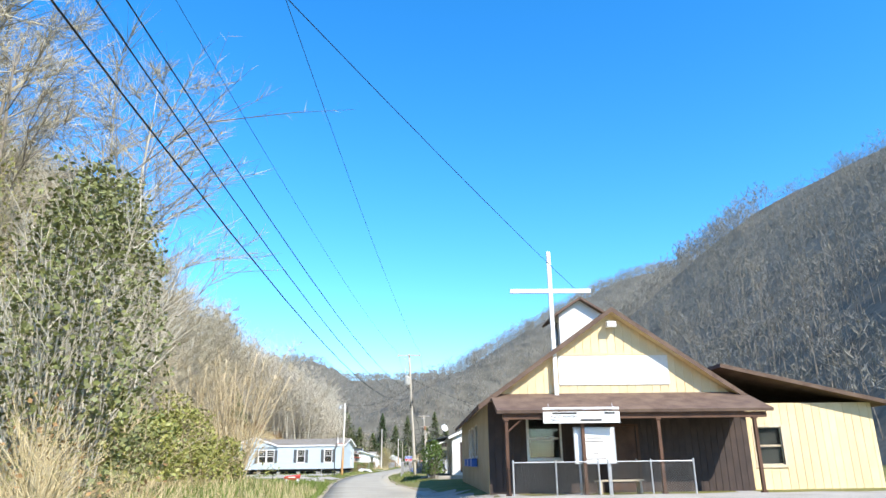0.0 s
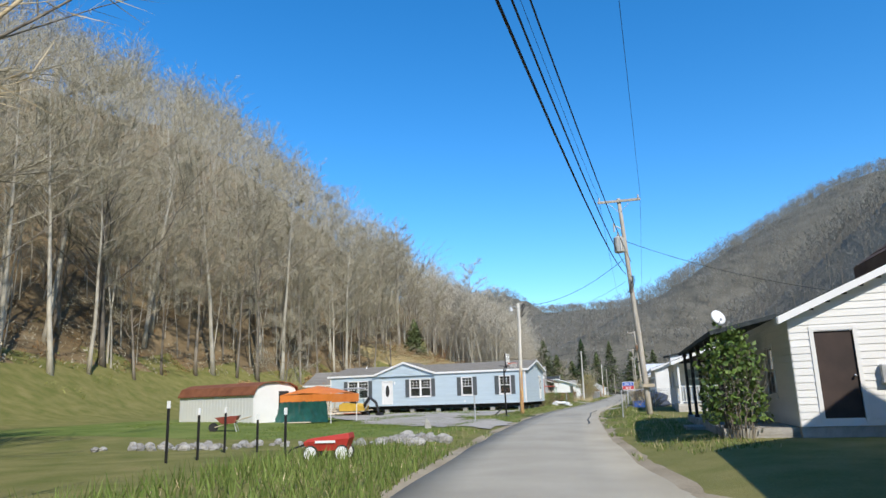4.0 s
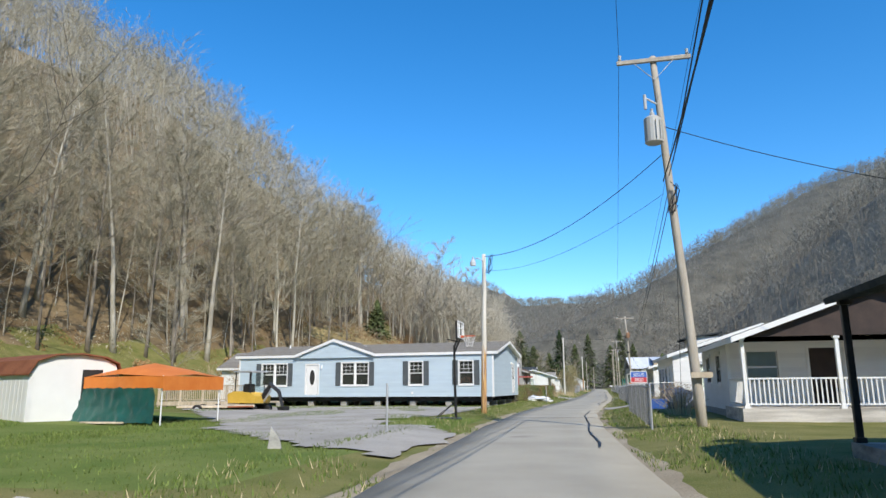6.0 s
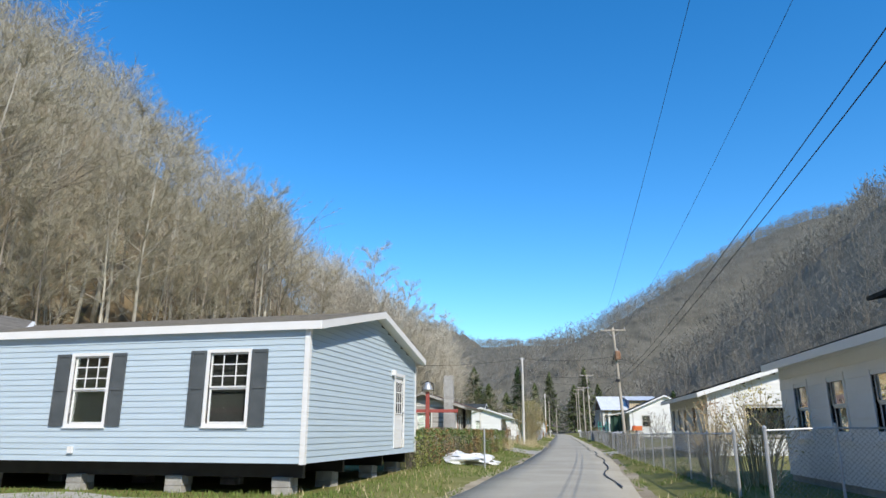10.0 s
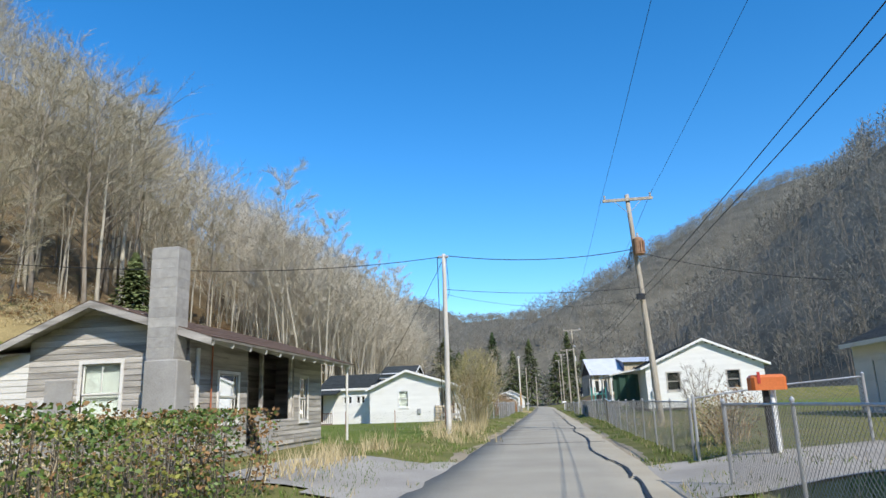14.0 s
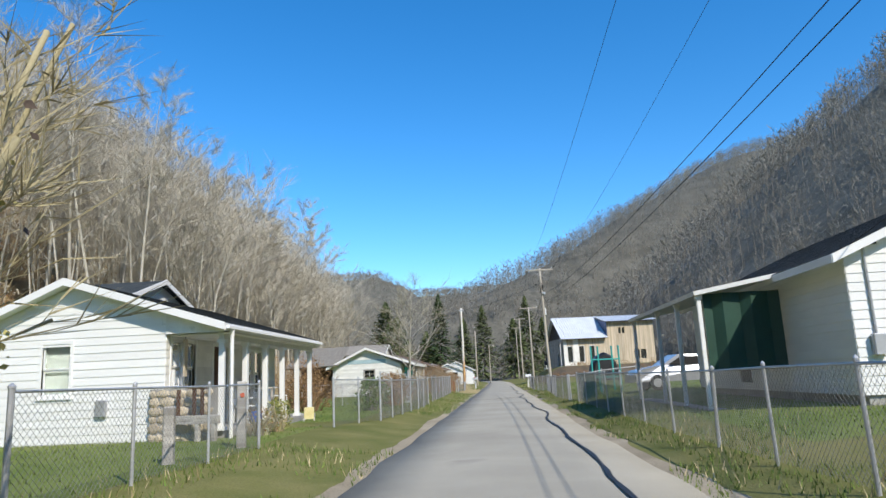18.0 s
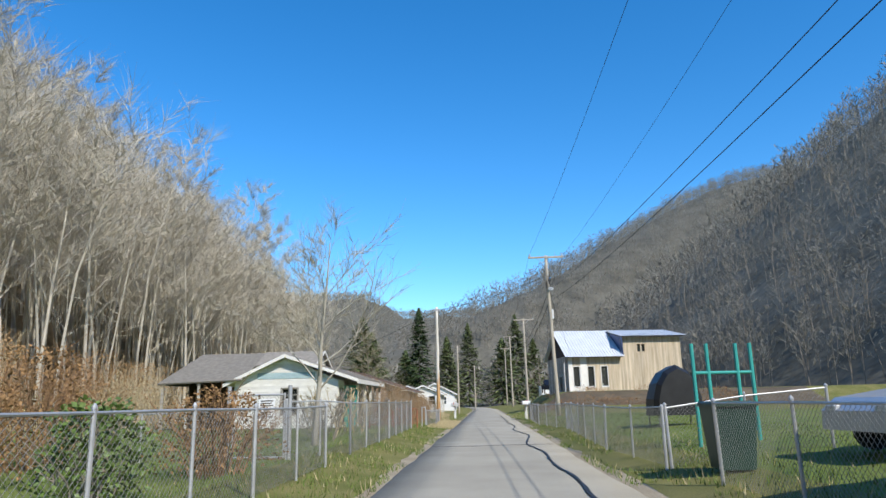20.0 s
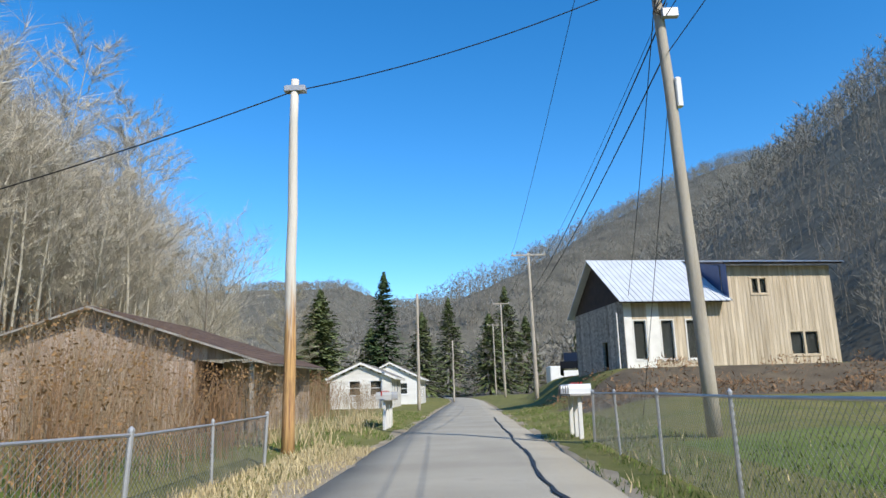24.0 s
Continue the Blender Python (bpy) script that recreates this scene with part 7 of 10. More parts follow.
    part("foundation", Msh().box(-0.1, W1 + W2 + 0.1, -0.05, L, -1.6, -0.02), BLOCK, h)
    part("corner_pipe", Msh().tube([(-0.5, -0.3, 0), (-0.5, -0.3, 3.4)], 0.04), WHITE_OLD, h)


barn()


# ---------------------------------------------------------------- houses on the left
def cabin():
    h = thing("old_cabin", "abandoned grey clapboard cabin with a block chimney", "house", -13.2, 120.0, 0.25, 0)
    W, L, z1, xp, zr = 5.6, 9.0, 2.75, 3.5, 3.63
    _, f = wall(h, (1.8, 0), (W, 0), 0.25, z1, [(1.3, 2.23, 1.0, 2.34)], core=GREY_WOOD, siding=GREY_WOOD, pitch=0.13, ragged=0.03)
    window(h, f, 1.3, 2.23, 1.0, 2.34, trim=WHITE_OLD, grid=(2, 1), backing=CURTAIN)
    part("gable", Msh().prism([(1.8, z1), (W, z1), (W, 2.9), (xp, zr - 0.04), (1.8, 2.9)], "y", -0.012, 0.1), GREY_WOOD, h)
    for k in range(6):
        z = z1 + 0.01 + 0.13 * k
        a, b = max(1.82, xp - (zr - z) / 0.5), min(W - 0.02, xp + (zr - z) / 0.36)
        part("gable_board", Msh().box(a, b, -0.035, -0.014, z, z + 0.122), GREY_WOOD, h)
    part("leaning_board", Msh().box(0.5, 1.15, 0.03, 0.09, 0.35, 2.0).moved(f), PLASTER, h, "grey door slab leaning on the wall")
    part("small_board", Msh().box(0.35, 0.5, 0.03, 0.07, 1.0, 1.6).moved(f), WHITE_OLD, h)
    # low whitewashed wing beside the gable
    wo = [(1.94, 2.54, 1.55, 2.38)]
    _, fw = wall(h, (-2.6, 0), (1.8, 0), 0.25, 2.62, wo, core=WHITE_OLD, siding=WHITE_OLD, pitch=0.14)
    window(h, fw, *wo[0], trim=WHITE_OLD, backing=DARK_IN, w=0.05)
    wall(h, (-2.6, 4.2), (-2.6, 0), 0.25, 2.62, core=WHITE_OLD, siding=WHITE_OLD, pitch=0.14)
    wall(h, (1.8, 4.2), (-2.6, 4.2), 0.25, 2.62, core=GREY_WOOD)
    floor_slab(h, -2.58, 1.78, 0.02, 4.18, -0.5, 0.25, PLASTER)
    for qa in ([(-3.0, -0.42, 2.6), (1.4, -0.42, 2.6), (2.2, 2.1, 2.92), (-3.0, 2.1, 2.92)], [(1.4, 4.6, 2.6), (-3.0, 4.6, 2.6), (-3.0, 2.1, 2.92), (2.2, 2.1, 2.92)]):
        r = part("roof", Msh().slab(qa, 0.05), GREY_WOOD, h)
        shingles(r, [(q[0], q[1], q[2] + 0.01) for q in qa], SHINGLE_BROWN, 0.4)
    for i in range(8):
        x = -2.85 + i * 0.56
        part("rafter_tail", Msh().slab([(x - 0.03, -0.4, 2.56), (x + 0.03, -0.4, 2.56), (x + 0.03, 0.0, 2.61), (x - 0.03, 0.0, 2.61)], 0.1), GREY_WOOD, h)
    ops = [(1.4, 2.45, 1.0, 2.1)]
    _, fr_ = wall(h, (W, 0), (W, 3.0), 0.25, 2.85, ops, core=GREY_WOOD, siding=GREY_WOOD, pitch=0.13, ragged=0.04, seed=3)
    window(h, fr_, *ops[0], trim=WHITE_OLD, backing=CURTAIN)
    # recessed porch behind a half wall
    _, fp = wall(h, (W - 1.6, 3.0), (W - 1.6, L), 0.25, 2.85, [(1.0, 1.9, 0.3, 2.25), (2.8, 3.6, 0.9, 2.1)], core=GREY_WOOD, siding=GREY_WOOD, pitch=0.13, ragged=0.03, seed=4)
    window(h, fp, 2.8, 3.6, 0.9, 2.1, trim=WHITE_OLD, backing=CURTAIN)
    wall(h, (W, 3.0), (W - 1.6, 3.0), 0.25, 2.85, core=GREY_WOOD)
    wall(h, (W, 4.2), (W, 6.4), 0.25, 0.95, core=GREY_WOOD, siding=GREY_WOOD, pitch=0.13, ragged=0.05, seed=8)
    part("leaning_sheet", Msh().slab([(W + 0.05, 3.4, 1.1), (W + 0.05, 4.1, 1.15), (W + 0.35, 4.1, 0.1), (W + 0.35, 3.4, 0.1)], 0.03), PLASTER, h)
    _, fk = wall(h, (W, 6.4), (W, L), 0.25, 2.85, [(0.5, 1.2, 0.9, 2.2)], core=GREY_WOOD, siding=GREY_WOOD, pitch=0.13, ragged=0.03, seed=5)
    window(h, fk, 0.5, 1.2, 0.9, 2.2, trim=WHITE_OLD, backing=CURTAIN)
    wall(h, (W, L), (1.8, L), 0.25, 1.75, core=GREY_WOOD)
    part("gable", Msh().prism([(1.8, 1.75), (W, 1.75), (W, 2.9), (xp, zr - 0.04), (1.8, 2.9)], "y", L - 0.1, L), GREY_WOOD, h)
    wall(h, (1.8, L), (1.8, 4.2), 0.25, 2.85, core=GREY_WOOD)
    posts_row(h, [(W - 0.08, 4.1), (W - 0.08, 6.3)], 0.25, 2.85, 0.05, GREY_WOOD)
    part("porch_pole", Msh().tube([(W + 0.55, L + 1.3, 0.0), (W + 0.55, L + 1.3, 2.74)], 0.045, 10), WHITE_OLD, h, "slim pale pipe post at the roof corner")
    floor_slab(h, 1.8, W - 0.02, 0.02, L, -0.5, 0.25, PLASTER)
    q1 = [(1.1, -0.5, 2.66), (1.1, L + 0.5, 2.66), (xp, L + 0.5, zr + 0.05), (xp, -0.5, zr + 0.05)]
    q2 = [(W + 0.75, L + 1.6, 2.74), (W + 0.75, -0.5, 2.74), (xp, -0.5, zr + 0.05), (xp, L + 1.6, zr + 0.05)]
    for q in (q1, q2):
        r = part("roof", Msh().slab(q, 0.05), GREY_WOOD, h)
        shingles(r, [(p[0], p[1], p[2] + 0.01) for p in q], SHINGLE_BROWN, 0.45)
    for i in range(12):
        y = -0.3 + i * 0.95
        part("rafter_tail", Msh().slab([(W - 0.02, y - 0.035, 2.93), (W - 0.02, y + 0.035, 2.93), (W + 0.72, y + 0.035, 2.69), (W + 0.72, y - 0.035, 2.69)], 0.11), WHITE_OLD, h)
    part("barge_board", Msh().prism([(1.1, 2.65), (xp, zr + 0.03), (W + 0.75, 2.72), (W + 0.75, 2.58), (xp, zr - 0.11), (1.1, 2.51)], "y", -0.52, -0.49), GREY_WOOD, h)
    ch = part("chimney", Msh().box(W - 0.65, W + 0.1, -0.66, -0.06, -0.3, 2.3, 0.02).box(W - 0.63, W - 0.02, -0.62, -0.1, 2.3, 4.72, 0.02), PLASTER, h, "tall rendered block chimney")
    for k in range(11):
        part("block_course", Msh().box(W - 0.635, W - 0.015, -0.625, -0.095, 2.35 + 0.212 * k, 2.555 + 0.212 * k, 0.008), BLOCK, ch)
    part("meter_pipe", Msh().tube([(W + 0.06, 0.95, 1.3), (W + 0.06, 0.95, 2.7)], 0.02).box(W + 0.03, W + 0.17, 0.8, 1.1, 0.85, 1.3, 0.02), RUST, h)
    part("drain_pipe", Msh().tube([(W + 0.05, 0.3, 0.1), (W + 0.05, 0.3, 2.6)], 0.05), WHITE_OLD, h)


cabin()


def porch_house():
    h = thing("porch_house", "white sided house with charcoal roof and long columned porch", "house", -16.6, 155.2, 0.2, 0)
    z1, xc, yb = 2.75, 9.15, 7.6
    # front gable wing
    _, f = wall(h, (4.1, 0), (xc, 0), 0.0, z1, [(2.14, 2.81, 1.25, 2.4)], peak=(2.77, 3.7), core=WHITE_SIDING, siding=WHITE_SIDING, pitch=0.18)
    window(h, f, 2.14, 2.81, 1.25, 2.4, backing=CURTAIN)
    part("gable_panel", Msh().prism([(6.9, 3.7), (xc, 2.99), (xc, 2.74)], "y", -0.004, 0.1), WHITE_SIDING, h)
    wall(h, (4.1, 1.4), (4.1, 0), 0.0, z1, siding=WHITE_SIDING, pitch=0.18)
    # main front to the left
    ops = [(1.75, 2.35, 1.65, 2.15), (2.75, 3.35, 1.65, 2.15), (0.0, 0.85, 0.3, 2.3)]
    _, fm = wall(h, (0, 1.4), (4.1, 1.4), 0.0, z1, ops, siding=WHITE_SIDING, pitch=0.18)
    for o in ops[:2]:
        window(h, fm, *o, split=False, twin=True, backing=DARK_IN)
    door(h, fm, *ops[2], colour=WHITE)
    ops = [(0.25, 1.5, 1.1, 2.42), (2.6, 3.5, 0.35, 2.35), (5.0, 6.2, 1.0, 2.3)]
    _, fr_ = wall(h, (xc, 0), (xc, yb), 0.0, z1 + 0.2, ops, core=WHITE_OLD, siding=WHITE_OLD, pitch=0.18)
    window(h, fr_, *ops[0], twin=True, backing=CURTAIN)
    door(h, fr_, *ops[1], colour=BROWN_WOOD)
    window(h, fr_, *ops[2], twin=True, backing=CURTAIN)
    wall(h, (xc, yb), (0, yb), 0.0, z1)
    wall(h, (0, yb), (0, 1.4), 0.0, z1, siding=WHITE_SIDING, pitch=0.18)
    gable_roof(h, 0, 6.5, 1.4, yb, z1, 3.8, "x", 0.3, 0.25, material=SHINGLE_DARK, fascia=WHITE, course=0.18)
    two_slopes(h, 3.85, 2.56, 6.87, 3.86, 10.66, 2.66, -0.35, 4.6, SHINGLE_DARK, WHITE, 0.18, -0.35, yb + 0.2)
    part("porch_gable", Msh().prism([(xc + 0.02, 2.5), (xc + 0.02, 2.98), (10.5, 2.56), (10.5, 2.5)], "y", -0.06, 0.0), WHITE_OLD, h)
    side_dormer(h, 4.4, 7.15, 1.75, 6.05, 3.66, 4.40, WHITE_SIDING, SHINGLE_DARK, WHITE)
    floor_slab(h, 0.02, xc - 0.02, 1.42, yb - 0.02, -0.4, 0.0, BLOCK)
    floor_slab(h, 4.12, xc - 0.02, 0.02, 1.42, -0.4, 0.0, BLOCK)
    # long porch
    part("porch_fascia", Msh().box(10.63, 10.66, -0.33, yb + 0.2, 2.5, 2.63), WHITE, h)
    part("gutter", Msh().box(10.665, 10.75, -0.33, yb + 0.2, 2.54, 2.62, 0.02), WHITE, h)
    part("downspout", Msh().tube([(10.7, 0.0, 2.54), (10.68, 0.02, 2.3), (10.68, 0.02, -0.1), (10.78, -0.12, -0.18)], 0.045, 6), WHITE, h)
    part("porch_soffit", Msh().box(xc + 0.07, 10.62, 0.07, yb + 0.15, 2.46, 2.49), WHITE_OLD, h)
    part("porch_beam", Msh().box(10.3, 10.42, 0.2, yb + 0.1, 2.34, 2.455), WHITE_OLD, h)
    floor_slab(h, xc, 10.5, 0.3, yb + 0.1, -0.4, 0.32, PLASTER, "porch_floor")
    posts_row(h, [(10.35, 0.28 + 1.46 * k) for k in range(6)], 0.32, 2.34, 0.065, WHITE)
    # buff stone breastwork before the porch's end, of uneven stones in pale mortar
    sw = part("stone_facing", Msh().box(xc - 0.25, 10.3, -0.16, 0.2, -0.3, 1.28), PLASTER, h, "rough buff stone facing")
    rg = random.Random(3)
    z = -0.2
    while z < 1.2:
        x, hh = xc - 0.27, rg.uniform(0.13, 0.24)
        while x < 10.24:
            w = rg.uniform(0.16, 0.4)
            w = min(w, 10.32 - x)
            part("stone", Msh().blob((x + w / 2, -0.165, z + hh / 2), (w * 0.54, 0.045, hh * 0.52), rg.randrange(999), 0.22, 5), BUFF_STONE, sw)
            x += w
        z += hh
    # side stoop on the left
    floor_slab(h, -1.6, 0, 0.0, 1.4, -0.3, 0.2, GREY_WOOD, "porch_floor")
    part("stoop_roof", Msh().slab([(-2.0, -0.3, 2.35), (1.6, -0.3, 2.35), (1.6, 1.5, 2.75), (-2.0, 1.5, 2.75)], 0.1), SHINGLE_DARK, h)
    posts_row(h, [(-1.7, -0.1), (-1.7, 1.2)], -0.2, 2.3, 0.05, WHITE)
    railing(h, (-0.2, -0.1), (1.3, -0.1), 0.2, 1.0, material=BROWN_WOOD)
    part("meter_box", Msh().box(3.75, 4.0, 1.2, 1.38, 1.2, 1.6, 0.02).tube([(3.87, 1.3, 1.6), (3.87, 1.3, 2.9)], 0.025), STEEL, h)
    part("meter_box", Msh().box(7.6, 7.85, -0.12, -0.03, 0.75, 1.1, 0.02), STEEL, h)
    # what stands about on the porch
    for y, mt in ((3.6, SIGN_WHITE), (6.3, SIGN_WHITE)):
        c = thing("porch_chair", "white plastic garden chair on the porch", "chair", -6.95, 155.2 + y, 0.52, 80, "porch chairs")
        part("seat", Msh().box(-.24, .24, -.24, .24, .4, .44, .01), mt, c)
        part("backrest", Msh().loft([[(-.24 + q, .2, .44), (.24 - q, .2, .44), (.24 - q, .25, .44), (-.24 + q, .25, .44)] for q in (0.0,)] + [[(-.2, .26, .9), (.2, .26, .9), (.2, .3, .9), (-.2, .3, .9)]]), mt, c)
        for lx, ly in itertools.product((-.21, .21), (-.21, .21)):
            part("leg", Msh().tube([(lx, ly, 0), (lx, ly, .4)], .02), mt, c)
        for lx in (-.25, .25):
            part("armrest", Msh().tube([(lx, -.22, .4), (lx, -.22, .62), (lx, .24, .64)], .02), mt, c)
    c = thing("porch_table", "bare wooden table standing on the porch", "table", -6.75, 159.9, 0.52, 4)
    part("tabletop", Msh().box(-.35, .35, -.5, .5, .86, .9), GREY_WOOD, c)
    for lx, ly in itertools.product((-.3, .3), (-.45, .45)):
        part("leg", Msh().box(lx - .03, lx + .03, ly - .03, ly + .03, 0, .86), GREY_WOOD, c)
    c = thing("blue_bucket", "blue plastic bucket on the porch floor", "bucket", -6.55, 158.6, 0.52)
    part("pail", Msh().tube([(0, 0, 0), (0, 0, .28)], .15, 14), BLUE, c)
    c = thing("yellow_sign", "small yellow board leaning on the porch step", "sign board", -5.75, 160.9, 0.22, 20)
    part("board", Msh().box(-.15, .15, -.02, .02, .2, .55, .01), PALE_YELLOW, c)
    for lx in (-.15, .15):
        part("leg", Msh().box(lx - .02, lx + .02, -.02, .02, -.05, .25), GREY_WOOD, c)
    c = thing("porch_step", "grey concrete step before the porch", "step", -5.8, 161.6, 0.15)
    part("slab", Msh().box(-.35, .3, -1.1, 1.1, -.2, .18, .02), PLASTER, c)
    c = thing("hanging_slab", "slab of orange wood hung before the porch window", "wood slab", -7.25, 155.75, 1.75)
    part("slab", Msh().loft([[(-.02, -w, z), (.02, -w, z), (.02, w + e, z), (-.02, w + e, z)] for z, w, e in ((0, .07, .0), (.25, .06, .02), (.5, .09, .0), (.72, .1, .01), (.86, .06, .0))]), RAW_WOOD, c)
    part("cord", Msh().tube([(0, 0, .85), (0, 0, .93)], .008), BLACK, c)
    c = thing("timber_rail", "weathered timber beam on posts before the stone breastwork", "timber rail", -6.6, 154.75, 0.2, -12)
    part("beam", Msh().box(-.68, .68, -.05, .05, .52, .7, .02), GREY_WOOD, c)
    for x_, z_ in ((-.6, .54), (.15, .54), (.55, .54)):
        part("upright", Msh().box(x_ - .05, x_ + .05, -.045, .045, -.3, z_, .01), GREY_WOOD, c)
    for x_ in (-.35, .05, .25):
        part("baluster", Msh().box(x_ - .03, x_ + .03, -.03, .03, .68, 1.25), BROWN_WOOD, c)
    part("handrail", Msh().box(-.1, .34, -.04, .04, 1.25, 1.32), BROWN_WOOD, c)
    for x_, y_, z_ in ((-5.02, 150.5, 1.0), (-4.75, 152.75, 1.35)):
        c = thing("fence_stub", "weathered grey timber post beside the chain-link fence", "post", x_, y_, 0.2, 8)
        part("post", Msh().box(-.08, .08, -.07, .07, -.3, z_, .02), GREY_WOOD, c)
    part("reflector", Msh().tube([(0.03, -.07, 1.1), (0.03, -.09, 1.1)], .04, 12), RIM, c, "orange reflector")


porch_house()


def white_shed():
    h = thing("white_shed", "plain white shed with low dark roof behind the lawn", "shed", -25.5, 152.6, 0.15, 4)
    _, f = wall(h, (0, 0), (4.6, 0), 0, 2.7, core=WHITE_SIDING, siding=WHITE_SIDING, pitch=0.2)
    _, f2 = wall(h, (4.6, 0), (4.6, 3.2), 0, 2.7, [(1.0, 1.8, 1.3, 2.2)], peak=(1.6, 3.15), core=WHITE_SIDING, siding=WHITE_SIDING, pitch=0.2)
    window(h, f2, 1.0, 1.8, 1.3, 2.2, backing=DARK_IN)
    part("awning", Msh().slab([(4.62, 0.8, 2.45), (4.62, 2.0, 2.45), (5.2, 2.0, 2.2), (5.2, 0.8, 2.2)], 0.03), WHITE, h)
    wall(h, (4.6, 3.2), (0, 3.2), 0, 2.7, core=WHITE_SIDING)
    wall(h, (0, 3.2), (0, 0), 0, 2.7, peak=(1.6, 3.15), core=WHITE_SIDING)
    gable_roof(h, 0, 4.6, 0, 3.2, 2.7, 3.15, "x", 0.2, 0.2, material=SHINGLE_DARK, fascia=WHITE, course=0.2)
    floor_slab(h, 0, 4.6, 0, 3.2, -0.4, 0, BLOCK)


white_shed()


def peeling_house():
    h = thing("peeling_house", "run-down white house with peeling siding and teal porch", "house", -12.9, 193.6, 0.3, 0)
    W, L, z1, zr = 5.4, 8.5, 2.45, 3.75
    _, f = wall(h, (0, 0), (W, 0), 0.1, z1, [(2.5, 3.3, 0.85, 2.05)], peak=(2.7, 3.62), core=WHITE_OLD, siding=WHITE_OLD, pitch=0.14, ragged=0.02)
    window(h, f, 2.5, 3.3, 0.85, 2.05, trim=GREY_WOOD, grid=(2, 2), backing=DARK_IN)
    part("gable_band", Msh().box(1.2, W - 1.2, 0.022, 0.04, z1 + 0.12, z1 + 0.42).moved(f), mat("faded_blue_board", (0.30, 0.42, 0.46), (0.38, 0.5, 0.53), 3, 0.8, 0.1), h)
    _, fr_ = wall(h, (W, 0), (W, 1.5), 0.1, z1, [(0.2, 0.75, 0.95, 2.1), (0.85, 1.4, 0.95, 2.1)], core=WHITE_OLD, siding=WHITE_OLD, pitch=0.14)
    window(h, fr_, 0.2, 0.75, 0.95, 2.1, trim=WHITE_OLD, backing=CURTAIN)
    window(h, fr_, 0.85, 1.4, 0.95, 2.1, trim=WHITE_OLD, backing=CURTAIN)
    wall(h, (W, 1.5), (4.2, 1.5), 0.1, z1, core=GREY_WOOD)
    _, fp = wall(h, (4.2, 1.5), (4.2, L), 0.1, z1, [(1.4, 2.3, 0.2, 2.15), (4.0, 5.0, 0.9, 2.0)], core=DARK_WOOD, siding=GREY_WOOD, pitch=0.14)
    window(h, fp, 4.0, 5.0, 0.9, 2.0, trim=WHITE_OLD, backing=DARK_IN)
    wall(h, (W, L), (0, L), 0.1, z1, peak=(2.7, 3.6), core=WHITE_OLD)
    wall(h, (0, L), (0, 0), 0.1, z1, core=WHITE_OLD)
    two_slopes(h, -0.45, 2.33, 2.7, 3.78, 6.5, 2.46, -0.45, L + 0.4, SHINGLE, WHITE_OLD, 0.25)
    side_dormer(h, 0.9, 4.15, 0.4, 4.2, 3.3, 4.12, WHITE_OLD, SHINGLE, WHITE_OLD)
    # left lean-to carport with its own roof
    part("carport_roof", Msh().slab([(-3.8, -0.6, 2.45), (0.55, -0.6, 2.55), (0.95, 2.3, 4.08), (-2.7, 2.3, 4.08)], 0.08), SHINGLE, h)
    part("carport_roof", Msh().slab([(0.55, 5.4, 2.55), (-3.8, 5.4, 2.45), (-2.7, 2.3, 4.08), (0.95, 2.3, 4.08)], 0.08), SHINGLE, h)
    part("carport_hip", Msh().loft([[(-3.8, 5.4, 2.37), (-3.8, -0.6, 2.37), (-2.7, 2.3, 4.0)], [(-3.8, 5.4, 2.45), (-3.8, -0.6, 2.45), (-2.7, 2.3, 4.08)]]), SHINGLE, h)
    posts_row(h, [(-3.6, -0.4), (-1.7, -0.4), (-3.6, 5.1)], -0.2, 2.42, 0.06, GREY_WOOD)
    # Brown boards taken down to near-black, so the carport's shade is in their colour.
    part("carport_wall", Msh().box(-2.6, -0.1, 1.9, 2.0, -0.2, 2.75), DARK_WOOD, h, "boarded back of the carport, near-black to keep it dark inside")
    part("carport_wall", Msh().box(-2.62, -2.55, 0.5, 1.895, -0.2, 2.7), DARK_WOOD, h, "boarded side of the carport, near-black to keep it dark inside")
    for k in range(5):
        part("carport_board", Msh().box(-2.5 + 0.52 * k, -2.4 + 0.5 * k, -0.1, -0.07, -0.1, 0.85 + 0.25 * (k % 2)), GREY_WOOD, h, "loose grey board in the carport")
    # open porch under the eave on the lane side
    part("porch_fascia", Msh().box(6.46, 6.52, -0.4, L + 0.4, 2.24, 2.44), WHITE_OLD, h, "peeling white eave board")
    for i in range(9):
        part("rafter_tail", Msh().box(5.5, 6.45, 3.2 + 0.62 * i, 3.27 + 0.62 * i, 2.3, 2.4), GREY_WOOD, h)
    posts_row(h, [(6.25, 3.1), (6.25, 5.0), (6.25, 6.7), (6.25, L)], 0.0, 2.3, 0.07, WHITE_OLD)
    part("teal_panel", Msh().box(W + 0.02, W + 0.72, 1.5, 1.54, 0.05, 2.2), TEAL, h, "bright teal board end wall of the porch")
    part("teal_trim", Msh().box(W + 0.72, W + 0.79, 1.47, 1.56, 0.05, 2.25), WHITE_OLD, h)
    for ya, yb in ((3.25, 4.05), (4.15, 4.85), (5.15, 5.7)):
        part("low_panel", Msh().box(6.22, 6.27, ya, yb, 0.02, 0.82), TEAL, h, "low teal porch board")
    part("low_panel", Msh().box(6.22, 6.27, 5.8, L - 0.1, 0.02, 0.75), WHITE_OLD, h)
    part("end_board", Msh().prism([(4.3, 0.05), (6.1, 0.05), (6.1, 1.95), (5.75, 1.8), (5.6, 2.2), (5.1, 2.05), (4.3, 2.3)], "y", L - 0.08, L - 0.03), WHITE_OLD, h, "ragged white boards closing the porch end")
